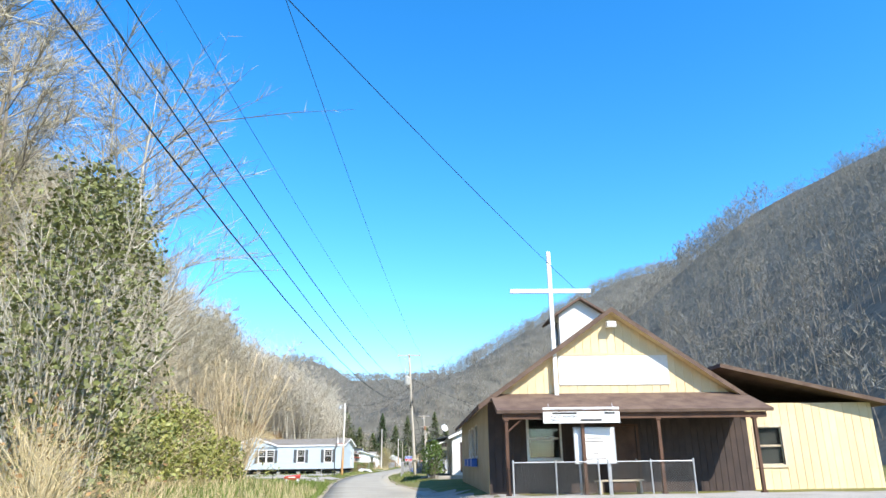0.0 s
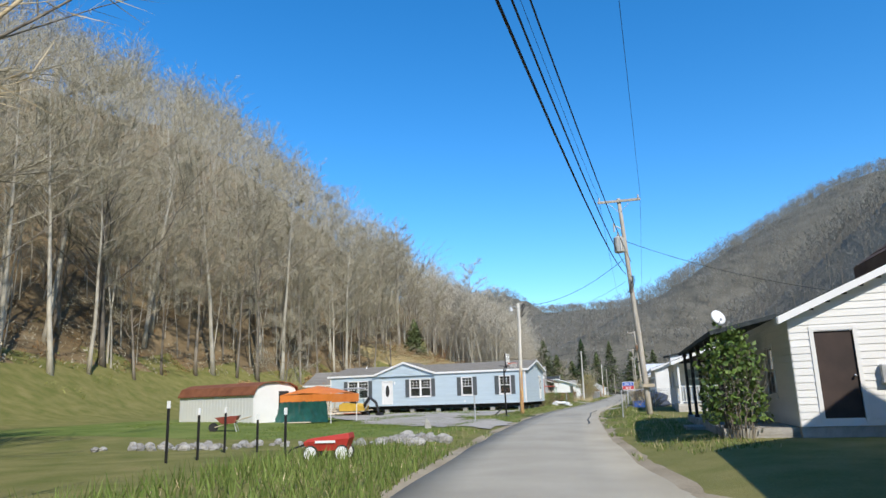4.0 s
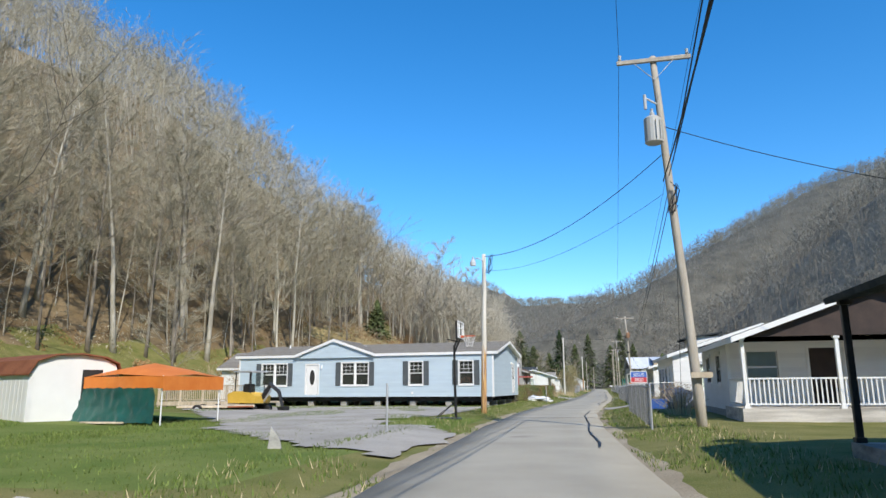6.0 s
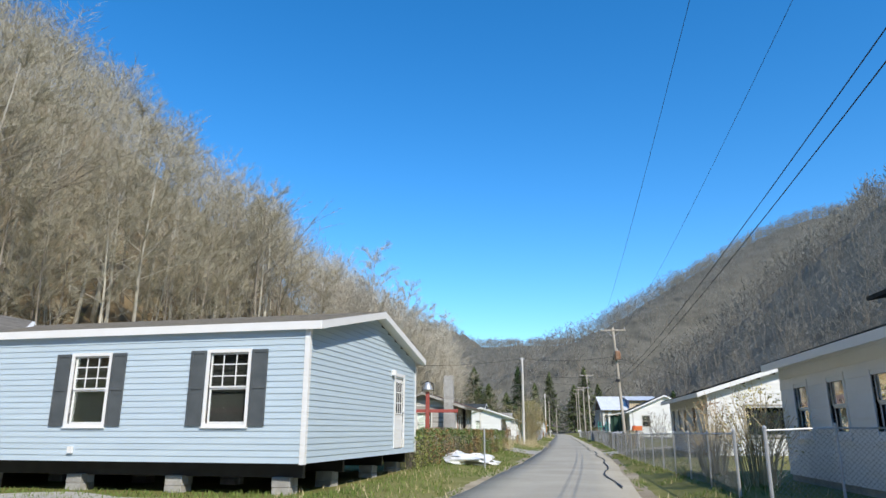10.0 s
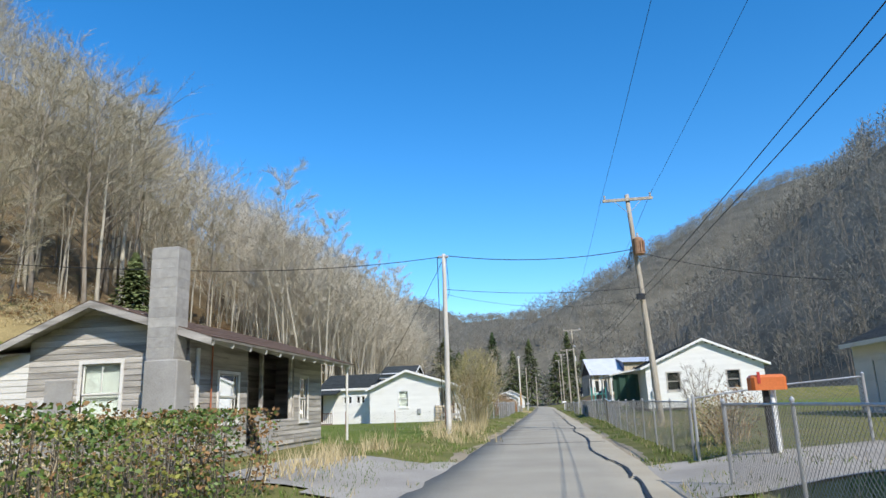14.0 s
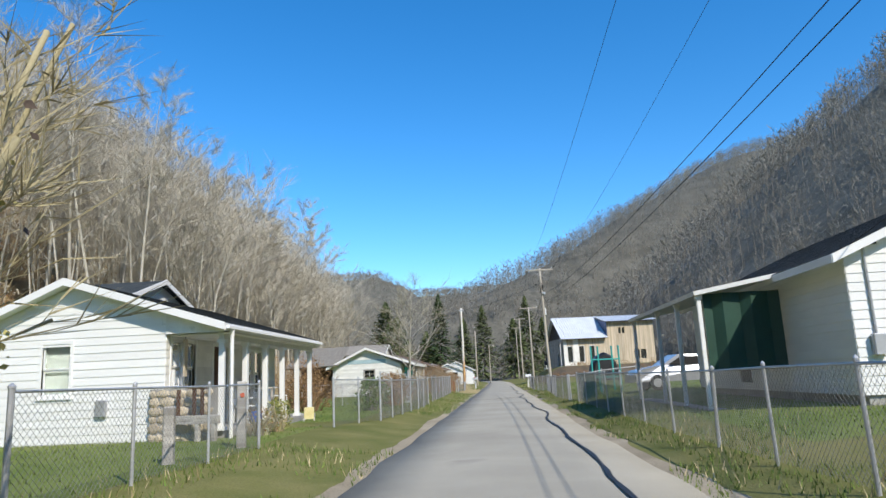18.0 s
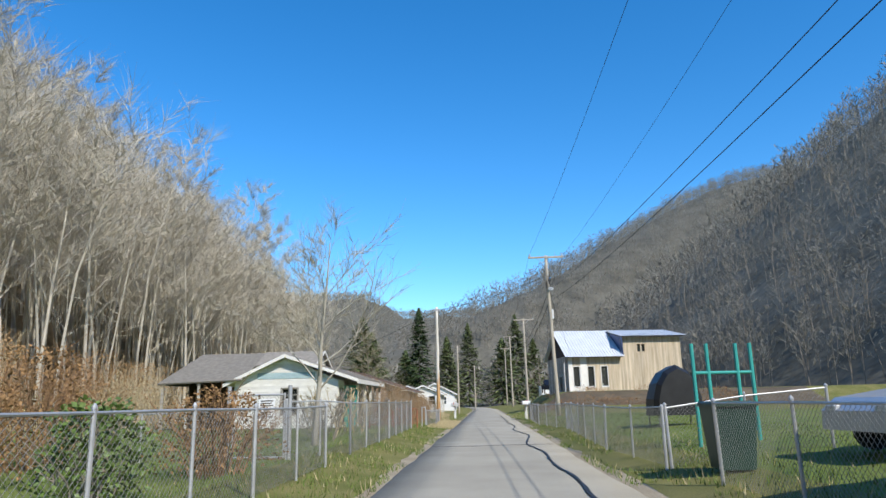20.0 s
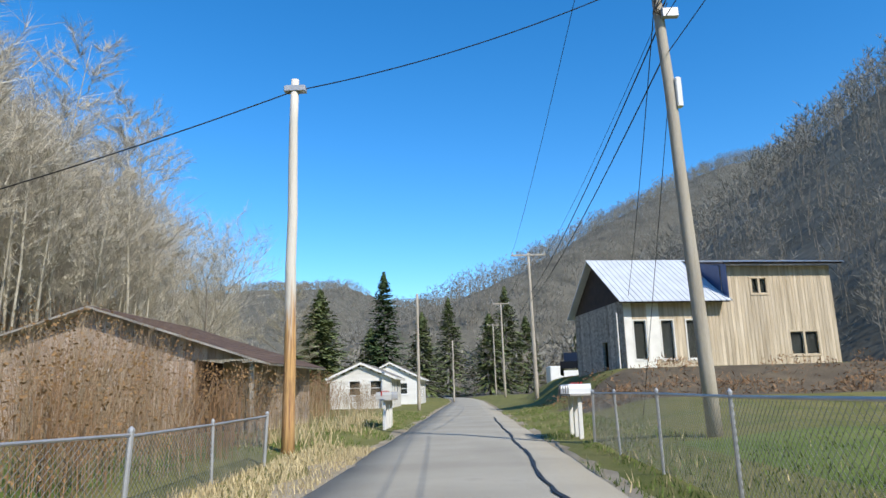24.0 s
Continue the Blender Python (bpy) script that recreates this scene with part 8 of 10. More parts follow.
    floor_slab(h, W, 6.35, 1.5, L, -0.5, 0.05, PLASTER, "porch_floor")
    floor_slab(h, 0.02, W - 0.02, 0.02, L, -0.5, 0.1, BLOCK)


peeling_house()


def shack():
    h = thing("ruined_shack", "collapsing grey board shack swallowed by briars", "shed", -16.3, 213.0, 0.2, 0)
    W, L, xp, zr = 10.4, 7.0, 5.5, 3.9
    _, f = wall(h, (0, 0), (8.6, 0), 0.0, 2.3, [(5.2, 6.0, 1.0, 2.1)], core=SHACK_WOOD, siding=SHACK_WOOD, pitch=0.2, upright=True, ragged=0.06)
    window(h, f, 5.2, 6.0, 1.0, 2.1, trim=WHITE_OLD, backing=DARK_IN)
    part("gable", Msh().prism([(0, 2.3), (W, 2.3), (xp, zr)], "y", -0.01, 0.1), SHACK_WOOD, h)
    x = 0.5
    while x < W - 0.6:
        top = 2.3 + (zr - 2.3) * (x / xp if x < xp else (W - x) / (W - xp)) - 0.08
        piece("board", plank_mesh(0.2, round(max(top - 2.3, 0.1), 1), SHACK_WOOD, 0.02, True), h, pose(x, -0.03, 2.31))
        x += 0.23
    wall(h, (8.6, 0), (8.6, 2.4), 0.0, 2.3, core=DARK_WOOD)
    wall(h, (8.6, 2.4), (W, 2.4), 0.0, 2.3, core=SHACK_WOOD, siding=SHACK_WOOD, pitch=0.2, upright=True, ragged=0.08)
    wall(h, (W, 2.4), (W, L), 0.0, 2.2, [(1.0, 3.0, 0.0, 1.9)], core=SHACK_WOOD, siding=SHACK_WOOD, pitch=0.2, upright=True, ragged=0.08)
    wall(h, (W, L), (0, L), 0.0, 2.3, core=GREY_WOOD)
    wall(h, (0, L), (0, 0), 0.0, 2.3, core=GREY_WOOD)
    posts_row(h, [(W - 0.1, 0.1)], -0.1, 2.2, 0.06, GREY_WOOD)
    for a, za in ((-0.5, 2.15), (W + 0.6, 2.12)):
        q = [(a, -0.5, za), (a, L + 0.3, za + 0.1), (xp, L + 0.3, zr + 0.12), (xp, -0.5, zr + 0.06)]
        r = part("roof", Msh().slab(q, 0.06), GREY_WOOD, h)
        shingles(r, [(p[0], p[1], p[2] + 0.008) for p in (q if a < 0 else [q[1], q[0], q[3], q[2]])], SHINGLE_BROWN, 0.4)
    part("floor", Msh().box(0, W, 0.1, L, -0.4, 0.0), GREY_WOOD, h)


shack()


def cottage(name, label, x, y, W, L, z1, zr, wallmat, roofmat, rot=0.0, wins=True, ridge="y", seed=0):
    h = thing(name, label, "house", x, y, ground_z(x, y) - 0.05, rot)
    ops = [(W * 0.3, W * 0.3 + 0.8, 1.0, 2.0), (W * 0.65, W * 0.65 + 0.8, 1.0, 2.0)]
    pk = (W / 2, zr) if ridge == "y" else None
    _, f = wall(h, (0, 0), (W, 0), 0.0, z1, ops, peak=pk, siding=wallmat, pitch=0.25)
    for o in ops:
        window(h, f, *o, backing=DARK_IN)
    ops = [(L * 0.2, L * 0.2 + 0.9, 0.2, 2.1), (L * 0.55, L * 0.55 + 0.9, 1.0, 2.0)]
    pk = (L / 2, zr) if ridge == "x" else None
    _, f = wall(h, (W, 0), (W, L), 0.0, z1, ops, peak=pk, siding=wallmat, pitch=0.25)
    door(h, f, *ops[0])
    window(h, f, *ops[1], backing=DARK_IN)
    _, f = wall(h, (0, L), (0, 0), 0.0, z1, ops, peak=pk, siding=wallmat, pitch=0.25)
    door(h, f, *ops[0])
    window(h, f, *ops[1], backing=DARK_IN)
    wall(h, (W, L), (0, L), 0.0, z1, peak=(W / 2, zr) if ridge == "y" else None, core=wallmat)
    gable_roof(h, 0, W, 0, L, z1, zr, ridge, 0.35, 0.3, material=roofmat, fascia=WHITE, course=0.3)
    floor_slab(h, 0.02, W - 0.02, 0.02, L - 0.02, -0.5, 0.0, BLOCK)
    return h


cottage("far_cottage", "small white cottage with low pale roof", -9.6, 243, 4.4, 7, 2.3, 3.25, WHITE_OLD, SHINGLE)
cottage("far_cottage", "white cottage with shallow white-edged gable", -9.8, 258, 5.6, 9, 2.5, 3.9, WHITE_SIDING, SHINGLE)
cottage("far_house", "grey-roofed house beyond the old cabin", -15.5, 272, 6, 8, 2.6, 4.0, WHITE_SIDING, SHINGLE)
cottage("back_house", "white house behind the new pale blue one", -31.5, 99.0, 7, 6, 2.9, 4.2, WHITE_SIDING, SHINGLE, 0, ridge="x")
cottage("side_house", "white house beyond the chapel yard", 13.5, 60.0, 7, 8, 2.8, 4.2, WHITE_SIDING, SHINGLE_DARK)
cottage("side_house", "white house set back from the lane", 12.5, 128.0, 7, 8, 2.8, 4.2, WHITE_SIDING, SHINGLE_DARK)


# ---------------------------------------------------------------- poles and wires
def utility_pole(x, y, top, r, foot, lean=(0, 0), arm=None, label="weathered wooden utility pole", foot_mat=None, wood=POLE_WOOD, extra=()):
    """A tapered pole from foot (its ground height) to top, with an optional cross-arm (half width, turn)."""
    t = thing("utility_pole", label, "utility pole", x, y, foot, 0, "poles along the lane")
    h = top - foot
    pts = [(lean[0] * k / 8 + 0.03 * noise.noise(Vector((x, y, k))), lean[1] * k / 8, -0.4 + (h + 0.4) * k / 8) for k in range(9)]
    part("shaft", Msh().tube(pts, [r * (1 - 0.045 * k) for k in range(9)], 12), wood, t, smooth=True)
    if foot_mat:
        part("foot", Msh().tube([(lean[0] * k / 8 + 0.03 * noise.noise(Vector((x, y, k))), lean[1] * k / 8, -0.4 + (h + 0.4) * k / 8) for k in range(3)], [r * (1.02 - 0.045 * k) + 0.004 for k in range(3)], 12), foot_mat, t, "orange-brown treated foot", smooth=True)
    tx, ty = lean
    if arm:
        w, drop = arm
        a = part("crossarm", Msh().box(tx - w, tx + w, ty - 0.16, ty - 0.06, h - drop - 0.06, h - drop + 0.06, 0.01), POLE_WOOD, t)
        for s in (-1, 1):
            part("brace", Msh().tube([(tx + s * w * 0.55, ty - 0.14, h - drop - 0.05), (tx, ty - 0.12, h - drop - 0.65)], 0.014, 5), STEEL, a)
            part("insulator", Msh().tube([(tx + s * (w - 0.1), ty - 0.11, h - drop + 0.06), (tx + s * (w - 0.1), ty - 0.11, h - drop + 0.12), (tx + s * (w - 0.1), ty - 0.11, h - drop + 0.15), (tx + s * (w - 0.1), ty - 0.11, h - drop + 0.24)], [0.02, 0.06, 0.035, 0.055], 9), CERAMIC, a)
    return t, h


def transformer(t, x, y, z, material, s=1.0):
    can = part("transformer", Msh().tube([(x, y, z), (x, y, z + 0.03), (x, y, z + 0.72 * s), (x, y, z + 0.80 * s)], [0.2 * s, 0.24 * s, 0.24 * s, 0.14 * s], 16), material, t, smooth=False)
    part("bushing", Msh().tube([(x, y, z + 0.8 * s), (x, y, z + 0.9 * s), (x, y, z + 0.95 * s), (x, y, z + 1.02 * s)], [0.05, 0.07, 0.035, 0.05], 8), CERAMIC, can)
    part("bracket", Msh().box(x - 0.05, x + 0.05, y + 0.1, y + 0.34, z + 0.5, z + 0.58).box(x - 0.05, x + 0.05, y + 0.1, y + 0.34, z + 0.12, z + 0.2), STEEL, can)
    for k in range(6):
        a = k * 0.45 + 3.4
        part("cooling_fin", Msh().box(-0.012, 0.012, 0.23 * s, 0.29 * s, z + 0.1, z + 0.62 * s).moved(Matrix.Translation((x, y, 0)) @ Matrix.Rotation(a, 4, "Z")), material, can)


def wire(a, b, sag, r=0.012, label="thin black overhead wire", group="overhead wires", name="overhead_wire", n=18):
    a, b = Vector(a), Vector(b)
    pts = [a.lerp(b, k / n) - Vector((0, 0, sag * 4 * (k / n) * (1 - k / n))) for k in range(n + 1)]
    return solid(name, Msh().tube(pts, r, 4), CABLE, label, "wire", group=group)


def loops(t, x, y, z, seed):
    """Slack coils of cable against a pole."""
    rg = random.Random(seed)
    for k in range(4):
        pts = [(x + rg.uniform(-.12, .05) + 0.13 * math.sin(q * 1.3 + k), y - 0.12, z + 0.55 * math.cos(q * 0.9 + k) * rg.uniform(.7, 1)) for q in range(7)]
        part("cable_loop", Msh().tube(pts, 0.012, 4), CABLE, t)


P2 = (3.35, 64.6)
t, h = utility_pole(*P2, 11.3, 0.145, 0.3, (-0.6, 0.2), (1.08, 0.15), "leaning weathered utility pole with transformer")
transformer(t, -0.78, -0.28, 8.05, CAN_GREY, 1.05)
loops(t, -0.3, 0, 6.4, 1)
part("cutout", Msh().tube([(-0.62, -0.2, 9.3), (-0.95, -0.25, 9.5)], 0.03).tube([(-0.95, -0.25, 9.15), (-0.95, -0.25, 9.6)], 0.045), CERAMIC, t)
part("pole_stub", Msh().box(-0.25, 0.3, -0.25, -0.15, 1.35, 1.5), RAW_WOOD, t)
P3 = (4.68, 135.6)
t, h = utility_pole(*P3, 10.25, 0.145, 0.4, (-0.48, 0.2), (1.08, 0.25), "leaning weathered utility pole with rusty transformer")
transformer(t, -0.28, -0.3, 7.0, CAN_RUST, 0.95)
loops(t, -0.62, 0, 6.9, 2)
part("clamp", Msh().box(-0.55, -0.2, -0.25, -0.1, 5.1, 5.35, 0.02), BLACK, t)
P4 = (5.0, 206.4)
t, h = utility_pole(*P4, 11.6, 0.15, 0.75, (-0.3, 0.0), (1.25, 0.15), "tall weathered utility pole with bare cross-arm")
part("splice_box", Msh().box(-0.09, 0.03, -0.16, 0.0, 6.3, 6.95, 0.02), SIGN_WHITE, t)
part("clamp", Msh().box(-0.25, 0.1, -0.26, -0.12, 8.3, 8.5, 0.02), STEEL, t)
loops(t, -0.2, 0, 8.9, 3)
for k, (x, y, top, w) in enumerate(((5.35, 243.5, 11.5, 1.3), (5.5, 289, 13.6, 1.2), (5.9, 330, 14.5, 1.2), (4.5, 370, 15.5, 1.2))):
    utility_pole(x, y, top, 0.16, ground_z(x, y), (-0.1, 0), (w, 0.15), "weathered utility pole farther up the lane")
t, h = utility_pole(-4.64, 76.5, 7.72, 0.14, 0.18, (0.16, 0), None, "pale light pole with treated orange foot", None, POLE_TREATED)
arm_ = part("lamp_arm", Msh().tube([(0.13, -0.1, 7.2), (-0.16, -0.15, 7.35), (-0.36, -0.15, 7.25)], 0.025), STEEL, t)
part("lamp_head", Msh().tube([(-0.37, -0.15, 7.32), (-0.37, -0.15, 7.15), (-0.37, -0.15, 6.98)], [0.06, 0.14, 0.15], 14), CERAMIC, arm_)
part("photo_cell", Msh().tube([(-0.37, -0.15, 7.32), (-0.37, -0.15, 7.42)], 0.035, 8), CERAMIC, arm_)
loops(t, 0.45, 0, 7.0, 4)
t, h = utility_pole(-3.75, 132.9, 7.45, 0.12, 0.3, (0.05, 0), None, "bare grey service pole beside the lawn", None, POLE_PALE)
part("clevis", Msh().box(-0.2, 0.24, -0.07, 0.07, 7.0, 7.09, 0.02), STEEL, t)
part("down_cable", Msh().tube([(-0.2, -0.12, 7.0), (-0.19, -0.15, 5.2), (-0.21, -0.15, 3.0), (-0.18, -0.15, 0.6)], 0.016, 5), CABLE, t)
part("down_cable", Msh().tube([(0.16, -0.1, 7.0), (0.24, -0.14, 5.6), (0.17, -0.15, 5.3)], 0.01, 5), CABLE, t)
t, h = utility_pole(-3.2, 206.6, 8.15, 0.135, 0.32, (0.0, 0), None, "pale service pole with treated orange foot", None, POLE_TREATED)
part("clevis", Msh().box(-0.22, 0.25, -0.1, 0.1, 7.55, 7.68, 0.02), STEEL, t)
utility_pole(-2.9, 238.8, 8.0, 0.12, 0.35, (0, 0), None, "slim grey service pole")
utility_pole(-1.4, 279, 7.7, 0.12, 0.35, (0, 0), None, "slim grey service pole")
P1 = (-0.9, -14.0)
utility_pole(*P1, 11.6, 0.17, ground_z(*P1), (0, 0), (1.1, 0.15), "weathered utility pole on the bank")
P0 = (-8.2, -13.0)
utility_pole(*P0, 10.0, 0.15, ground_z(*P0), (0, 0), None, "weathered service pole on the bank")
for a, b, s, r in (((-0.75, -14, 8.8), (2.78, 64.7, 7.3), 3.0, 0.017), ((-1.2, -14, 10.1), (2.95, 64.7, 7.45), 2.9, 0.014), ((-1.6, -14, 10.7), (3.1, 64.7, 7.9), 2.4, 0.014), ((-2.0, -14, 11.7), (1.75, 64.7, 11.4), 1.6, 0.007), ((0.2, -14, 11.7), (3.85, 64.7, 11.4), 1.6, 0.007),
                   ((1.75, 64.7, 11.4), (3.1, 135.7, 10.2), 1.0, 0.007), ((3.85, 64.7, 11.4), (5.2, 135.7, 10.2), 1.0, 0.007), ((3.0, 64.7, 7.4), (4.4, 135.6, 5.9), 0.9, 0.0115), ((3.0, 64.7, 7.0), (4.4, 135.6, 5.6), 0.9, 0.012),
                   ((3.1, 135.7, 10.2), (3.5, 206.4, 11.6), 1.0, 0.007), ((5.2, 135.7, 10.2), (5.95, 206.4, 11.6), 1.0, 0.007), ((4.4, 135.6, 5.9), (4.85, 206.3, 9.1), 0.9, 0.0115), ((4.4, 135.6, 5.6), (4.85, 206.3, 8.3), 0.9, 0.012),
                   ((3.5, 206.4, 11.6), (4.0, 243.5, 11.4), 0.4, 0.010), ((5.95, 206.4, 11.6), (6.6, 243.5, 11.4), 0.4, 0.010), ((4.8, 206.4, 9.1), (5.3, 243.5, 8.5), 0.5, 0.018), ((4.8, 206.4, 8.3), (5.3, 243.5, 7.9), 0.5, 0.018), ((5.3, 243.5, 8.3), (5.4, 289, 9.8), 0.5, 0.018), ((5.3, 243.5, 11.4), (5.4, 289, 13.4), 0.5, 0.01)):
    wire(a, b, s, r)
for a, b, s, r in (((-8.2, -13.0, 9.6), (10.35, 26.4, 7.9), 0.5, 0.010), ((2.8, 64.6, 8.1), (-4.45, 76.4, 7.6), 0.7, 0.014), ((2.75, 64.6, 6.9), (-4.45, 76.4, 6.9), 0.6, 0.007), ((2.9, 64.7, 9.0), (13.0, 62.5, 5.2), 0.4, 0.012), ((4.35, 135.6, 7.75), (-3.7, 132.9, 7.4), 0.32, 0.016), ((4.35, 135.6, 6.05), (-3.7, 132.9, 6.0), 0.2, 0.010), ((4.35, 135.6, 5.6), (-3.7, 132.9, 5.8), 0.45, 0.006), ((-3.75, 132.9, 7.35), (-13.5, 128.6, 6.6), 0.25, 0.014), ((-13.5, 128.6, 6.6), (-26.0, 122.0, 7.5), 0.3, 0.014), ((-3.75, 132.9, 7.2), (-12.6, 157.0, 3.2), 0.3, 0.012), ((4.35, 135.6, 7.6), (11.0, 133.0, 5.5), 0.2, 0.012), ((4.8, 206.4, 10.2), (-3.2, 206.6, 7.9), 0.28, 0.014), ((-3.2, 206.6, 7.9), (-13.0, 203.2, 3.3), 0.2, 0.014), ((4.4, 135.6, 6.0), (7.0, 154.2, 3.6), 0.3, 0.012), ((4.7, 206.4, 9.6), (9.0, 229.0, 6.0), 0.3, 0.012)):
    wire(a, b, s, r, "sagging black service cable", "service cables", "service_cable")
for x, y, z in (P2[0] - 0.3, P2[1], 6.5), (P4[0] - 0.1, P4[1], 8.0):
    solid("stay_cable", Msh().tube([(x, y, z), (x + 0.5, y + 7.0, 0.4)], 0.008, 4), CABLE, "taut stay cable holding the utility pole", "wire", group="stay cables")


# ---------------------------------------------------------------- chain-link fences
def fence(pts, high, gap=2.4, label="grey chain-link fence on round steel posts", fabric=DULL_STEEL, posts=STEEL, mesh=0.085, rail=True, base=None, lean=0.0, r=0.023, wire_r=0.0025):
    x0, y0 = pts[0]
    t = thing("chain_link_fence", label, "fence", x0, y0, 0, 0, "chain-link fences")
    rg = random.Random(int(x0 * 10 + y0))
    wires = []
    for (ax, ay), (bx, by) in zip(pts, pts[1:]):
        L = math.hypot(bx - ax, by - ay)
        n = max(int(round(L / gap)), 1)
        g = [(ax + (bx - ax) * k / n, ay + (by - ay) * k / n) for k in range(n + 1)]
        zz = [(ground_z(x, y) if base is None else base) for x, y in g]
        top = [Vector((x - x0 + rg.uniform(-1, 1) * lean, y - y0, z + high + rg.uniform(-1, 1) * lean * 0.4)) for (x, y), z in zip(g, zz)]
        bot = [Vector((x - x0, y - y0, z)) for (x, y), z in zip(g, zz)]
        for k in range(n + 1):
            if k == 0 and (ax, ay) != pts[0]:
                continue
            big = r * (1.3 if k in (0, n) else 1.0)
            p = part("post", Msh().tube([bot[k] - Vector((0, 0, 0.3)), top[k]], big, 8), posts, t)
            part("post_cap", Msh().tube([top[k], top[k] + Vector((0, 0, 0.02)), top[k] + Vector((0, 0, 0.05))], [big * 1.25, big * 1.2, big * 0.3], 8), posts, p)
        for k in range(n):
            if rail:
                part("top_rail", Msh().tube([top[k] - Vector((0, 0, 0.03)), top[k + 1] - Vector((0, 0, 0.03))], r * 0.75, 6), posts, t)
            seg = (top[k + 1] - top[k]).length
            cells = max(int(seg / mesh), 2)
            rows_ = high / mesh
            for c in range(-int(rows_), cells):
                for s in (0, 1):
                    u0, u1 = c / cells, (c + rows_) / cells
                    v0, v1 = 0.0, 1.0
                    if u0 < 0:
                        v0 = -u0 / (u1 - u0)
                        u0 = 0.0
                    if u1 > 1:
                        v1 = v0 + (1 - v0) * (1 - u0) / (u1 - u0) if u1 > u0 else 1.0
                        u1 = 1.0
                    if s:
                        v0, v1 = 1 - v0, 1 - v1
                    p = bot[k].lerp(bot[k + 1], u0).lerp(top[k].lerp(top[k + 1], u0), 0.03 + 0.94 * v0)
                    q = bot[k].lerp(bot[k + 1], u1).lerp(top[k].lerp(top[k + 1], u1), 0.03 + 0.94 * v1)
                    wires.append((p, q))
    a = np.array([(*p, *q) for p, q in wires])
    P, Q = a[:, :3], a[:, 3:]
    d = Q - P
    side = np.cross(d, (0, 0, 1.0))
    side /= np.maximum(np.linalg.norm(side, axis=1, keepdims=True), 1e-6)
    upv = np.cross(side, d)
    upv /= np.maximum(np.linalg.norm(upv, axis=1, keepdims=True), 1e-6)
    offs = [side * wire_r, -side * wire_r * 0.5 + upv * wire_r * 0.87, -side * wire_r * 0.5 - upv * wire_r * 0.87]
    v = np.stack([P + o for o in offs] + [Q + o for o in offs], axis=1).reshape(-1, 3)
    i = np.arange(len(a))[:, None] * 6
    f = np.concatenate([i + np.array([[0, 1, 4, 3]]), i + np.array([[1, 2, 5, 4]]), i + np.array([[2, 0, 3, 5]])])
    ob = new("fabric", fast("fabric", v, f, fabric, 4))
    ob.parent = t
    tagged(ob, "woven diamond wire mesh", kind="stuff")
    return t


fence([(2.05, 65.2), (2.0, 72.0), (1.95, 78.0)], 1.2, 2.6, "chain-link fence with greenish wire round the white bungalow's yard", wire_r=0.003)
fence([(1.95, 78.0), (5.2, 78.6)], 1.25, 1.8, "short chain-link fence across the yard end")
fence([(2.35, 86.4), (4.6, 86.8)], 1.2, 1.2, "chain-link gate section beside the short drive")
fence([(2.35, 88.4), (2.45, 98.5), (2.4, 108.0), (2.45, 116.5)], 1.15, 2.5, "long chain-link fence along the lane")
fence([(2.8, 120.2), (5.6, 119.4)], 1.2, 1.4, "chain-link fence turning in from the lane", wire_r=0.0028)
fence([(2.75, 120.4), (2.95, 135.0), (3.25, 144.6), (3.2, 151.0), (3.25, 169.0)], 1.15, 2.5, "long leaning chain-link fence along the lane", lean=0.05)
fence([(3.2, 171.5), (3.0, 177.0), (3.45, 189.0), (2.9, 197.0), (3.1, 208.5)], 1.1, 2.6, "rusting chain-link fence round the grassy field", lean=0.05)
fence([(3.1, 171.5), (6.2, 171.8)], 1.1, 1.6, "chain-link fence at the field corner")
fence([(-4.4, 146.2), (-4.3, 152.4)], 1.15, 2.1, "chain-link fence before the porch house")
fence([(-4.2, 157.6), (-3.5, 160.5), (-3.25, 168.0), (-3.3, 172.5)], 1.2, 1.9, "tall silver chain-link fence beside the lane")
fence([(-9.5, 173.4), (-5.7, 173.6)], 1.05, 2.0, "low chain-link fence by the garden gate", wire_r=0.003)
fence([(-4.42, 173.6), (-3.4, 175.6)], 1.25, 1.1, "chain-link fence panel by the gate", wire_r=0.003)
fence([(-3.4, 175.6), (-3.45, 183.0), (-3.55, 191.5)], 1.25, 2.2, "silver chain-link fence before the peeling house")
fence([(-3.25, 197.0), (-2.95, 199.6), (-3.05, 204.5)], 0.85, 2.2, "low sagging wire fence by the briars", lean=0.06, wire_r=0.003)
fence([(-9.5, 138.6), (-4.6, 138.2)], 0.9, 2.4, "low wire garden fence across the lawn edge", rail=False, fabric=DULL_STEEL, posts=RUST, mesh=0.16, r=0.018)

# garden gate with small notice plates
g = thing("garden_gate", "silver chain-link gate with two blank notice plates", "gate", -5.65, 173.6, 0.35, 0)
fr = Msh()
for x in (0.05, 1.18):
    fr.tube([(x, 0, 0.05), (x, 0, 1.42)], 0.024)
for z in (0.06, 1.38):
    fr.tube([(0.05, 0, z), (1.18, 0, z)], 0.022)
part("gate_frame", fr, STEEL, g)
for x in (-0.06, 1.3):
    part("gate_post", Msh().tube([(x, 0, -0.4), (x, 0, 1.58)], 0.045, 10), STEEL, g)
m = Msh()
for c in range(-14, 14):
    for s in (0, 1):
        a, b = max(c * 0.085, 0.0), min(c * 0.085 + 1.3, 1.13)
        if b > a:
            za, zb = a - c * 0.085, b - c * 0.085
            m.tube([(0.05 + a, 0.01, 0.07 + (za if not s else 1.3 - za)), (0.05 + b, 0.01, 0.07 + (zb if not s else 1.3 - zb))], 0.003, 3, False)
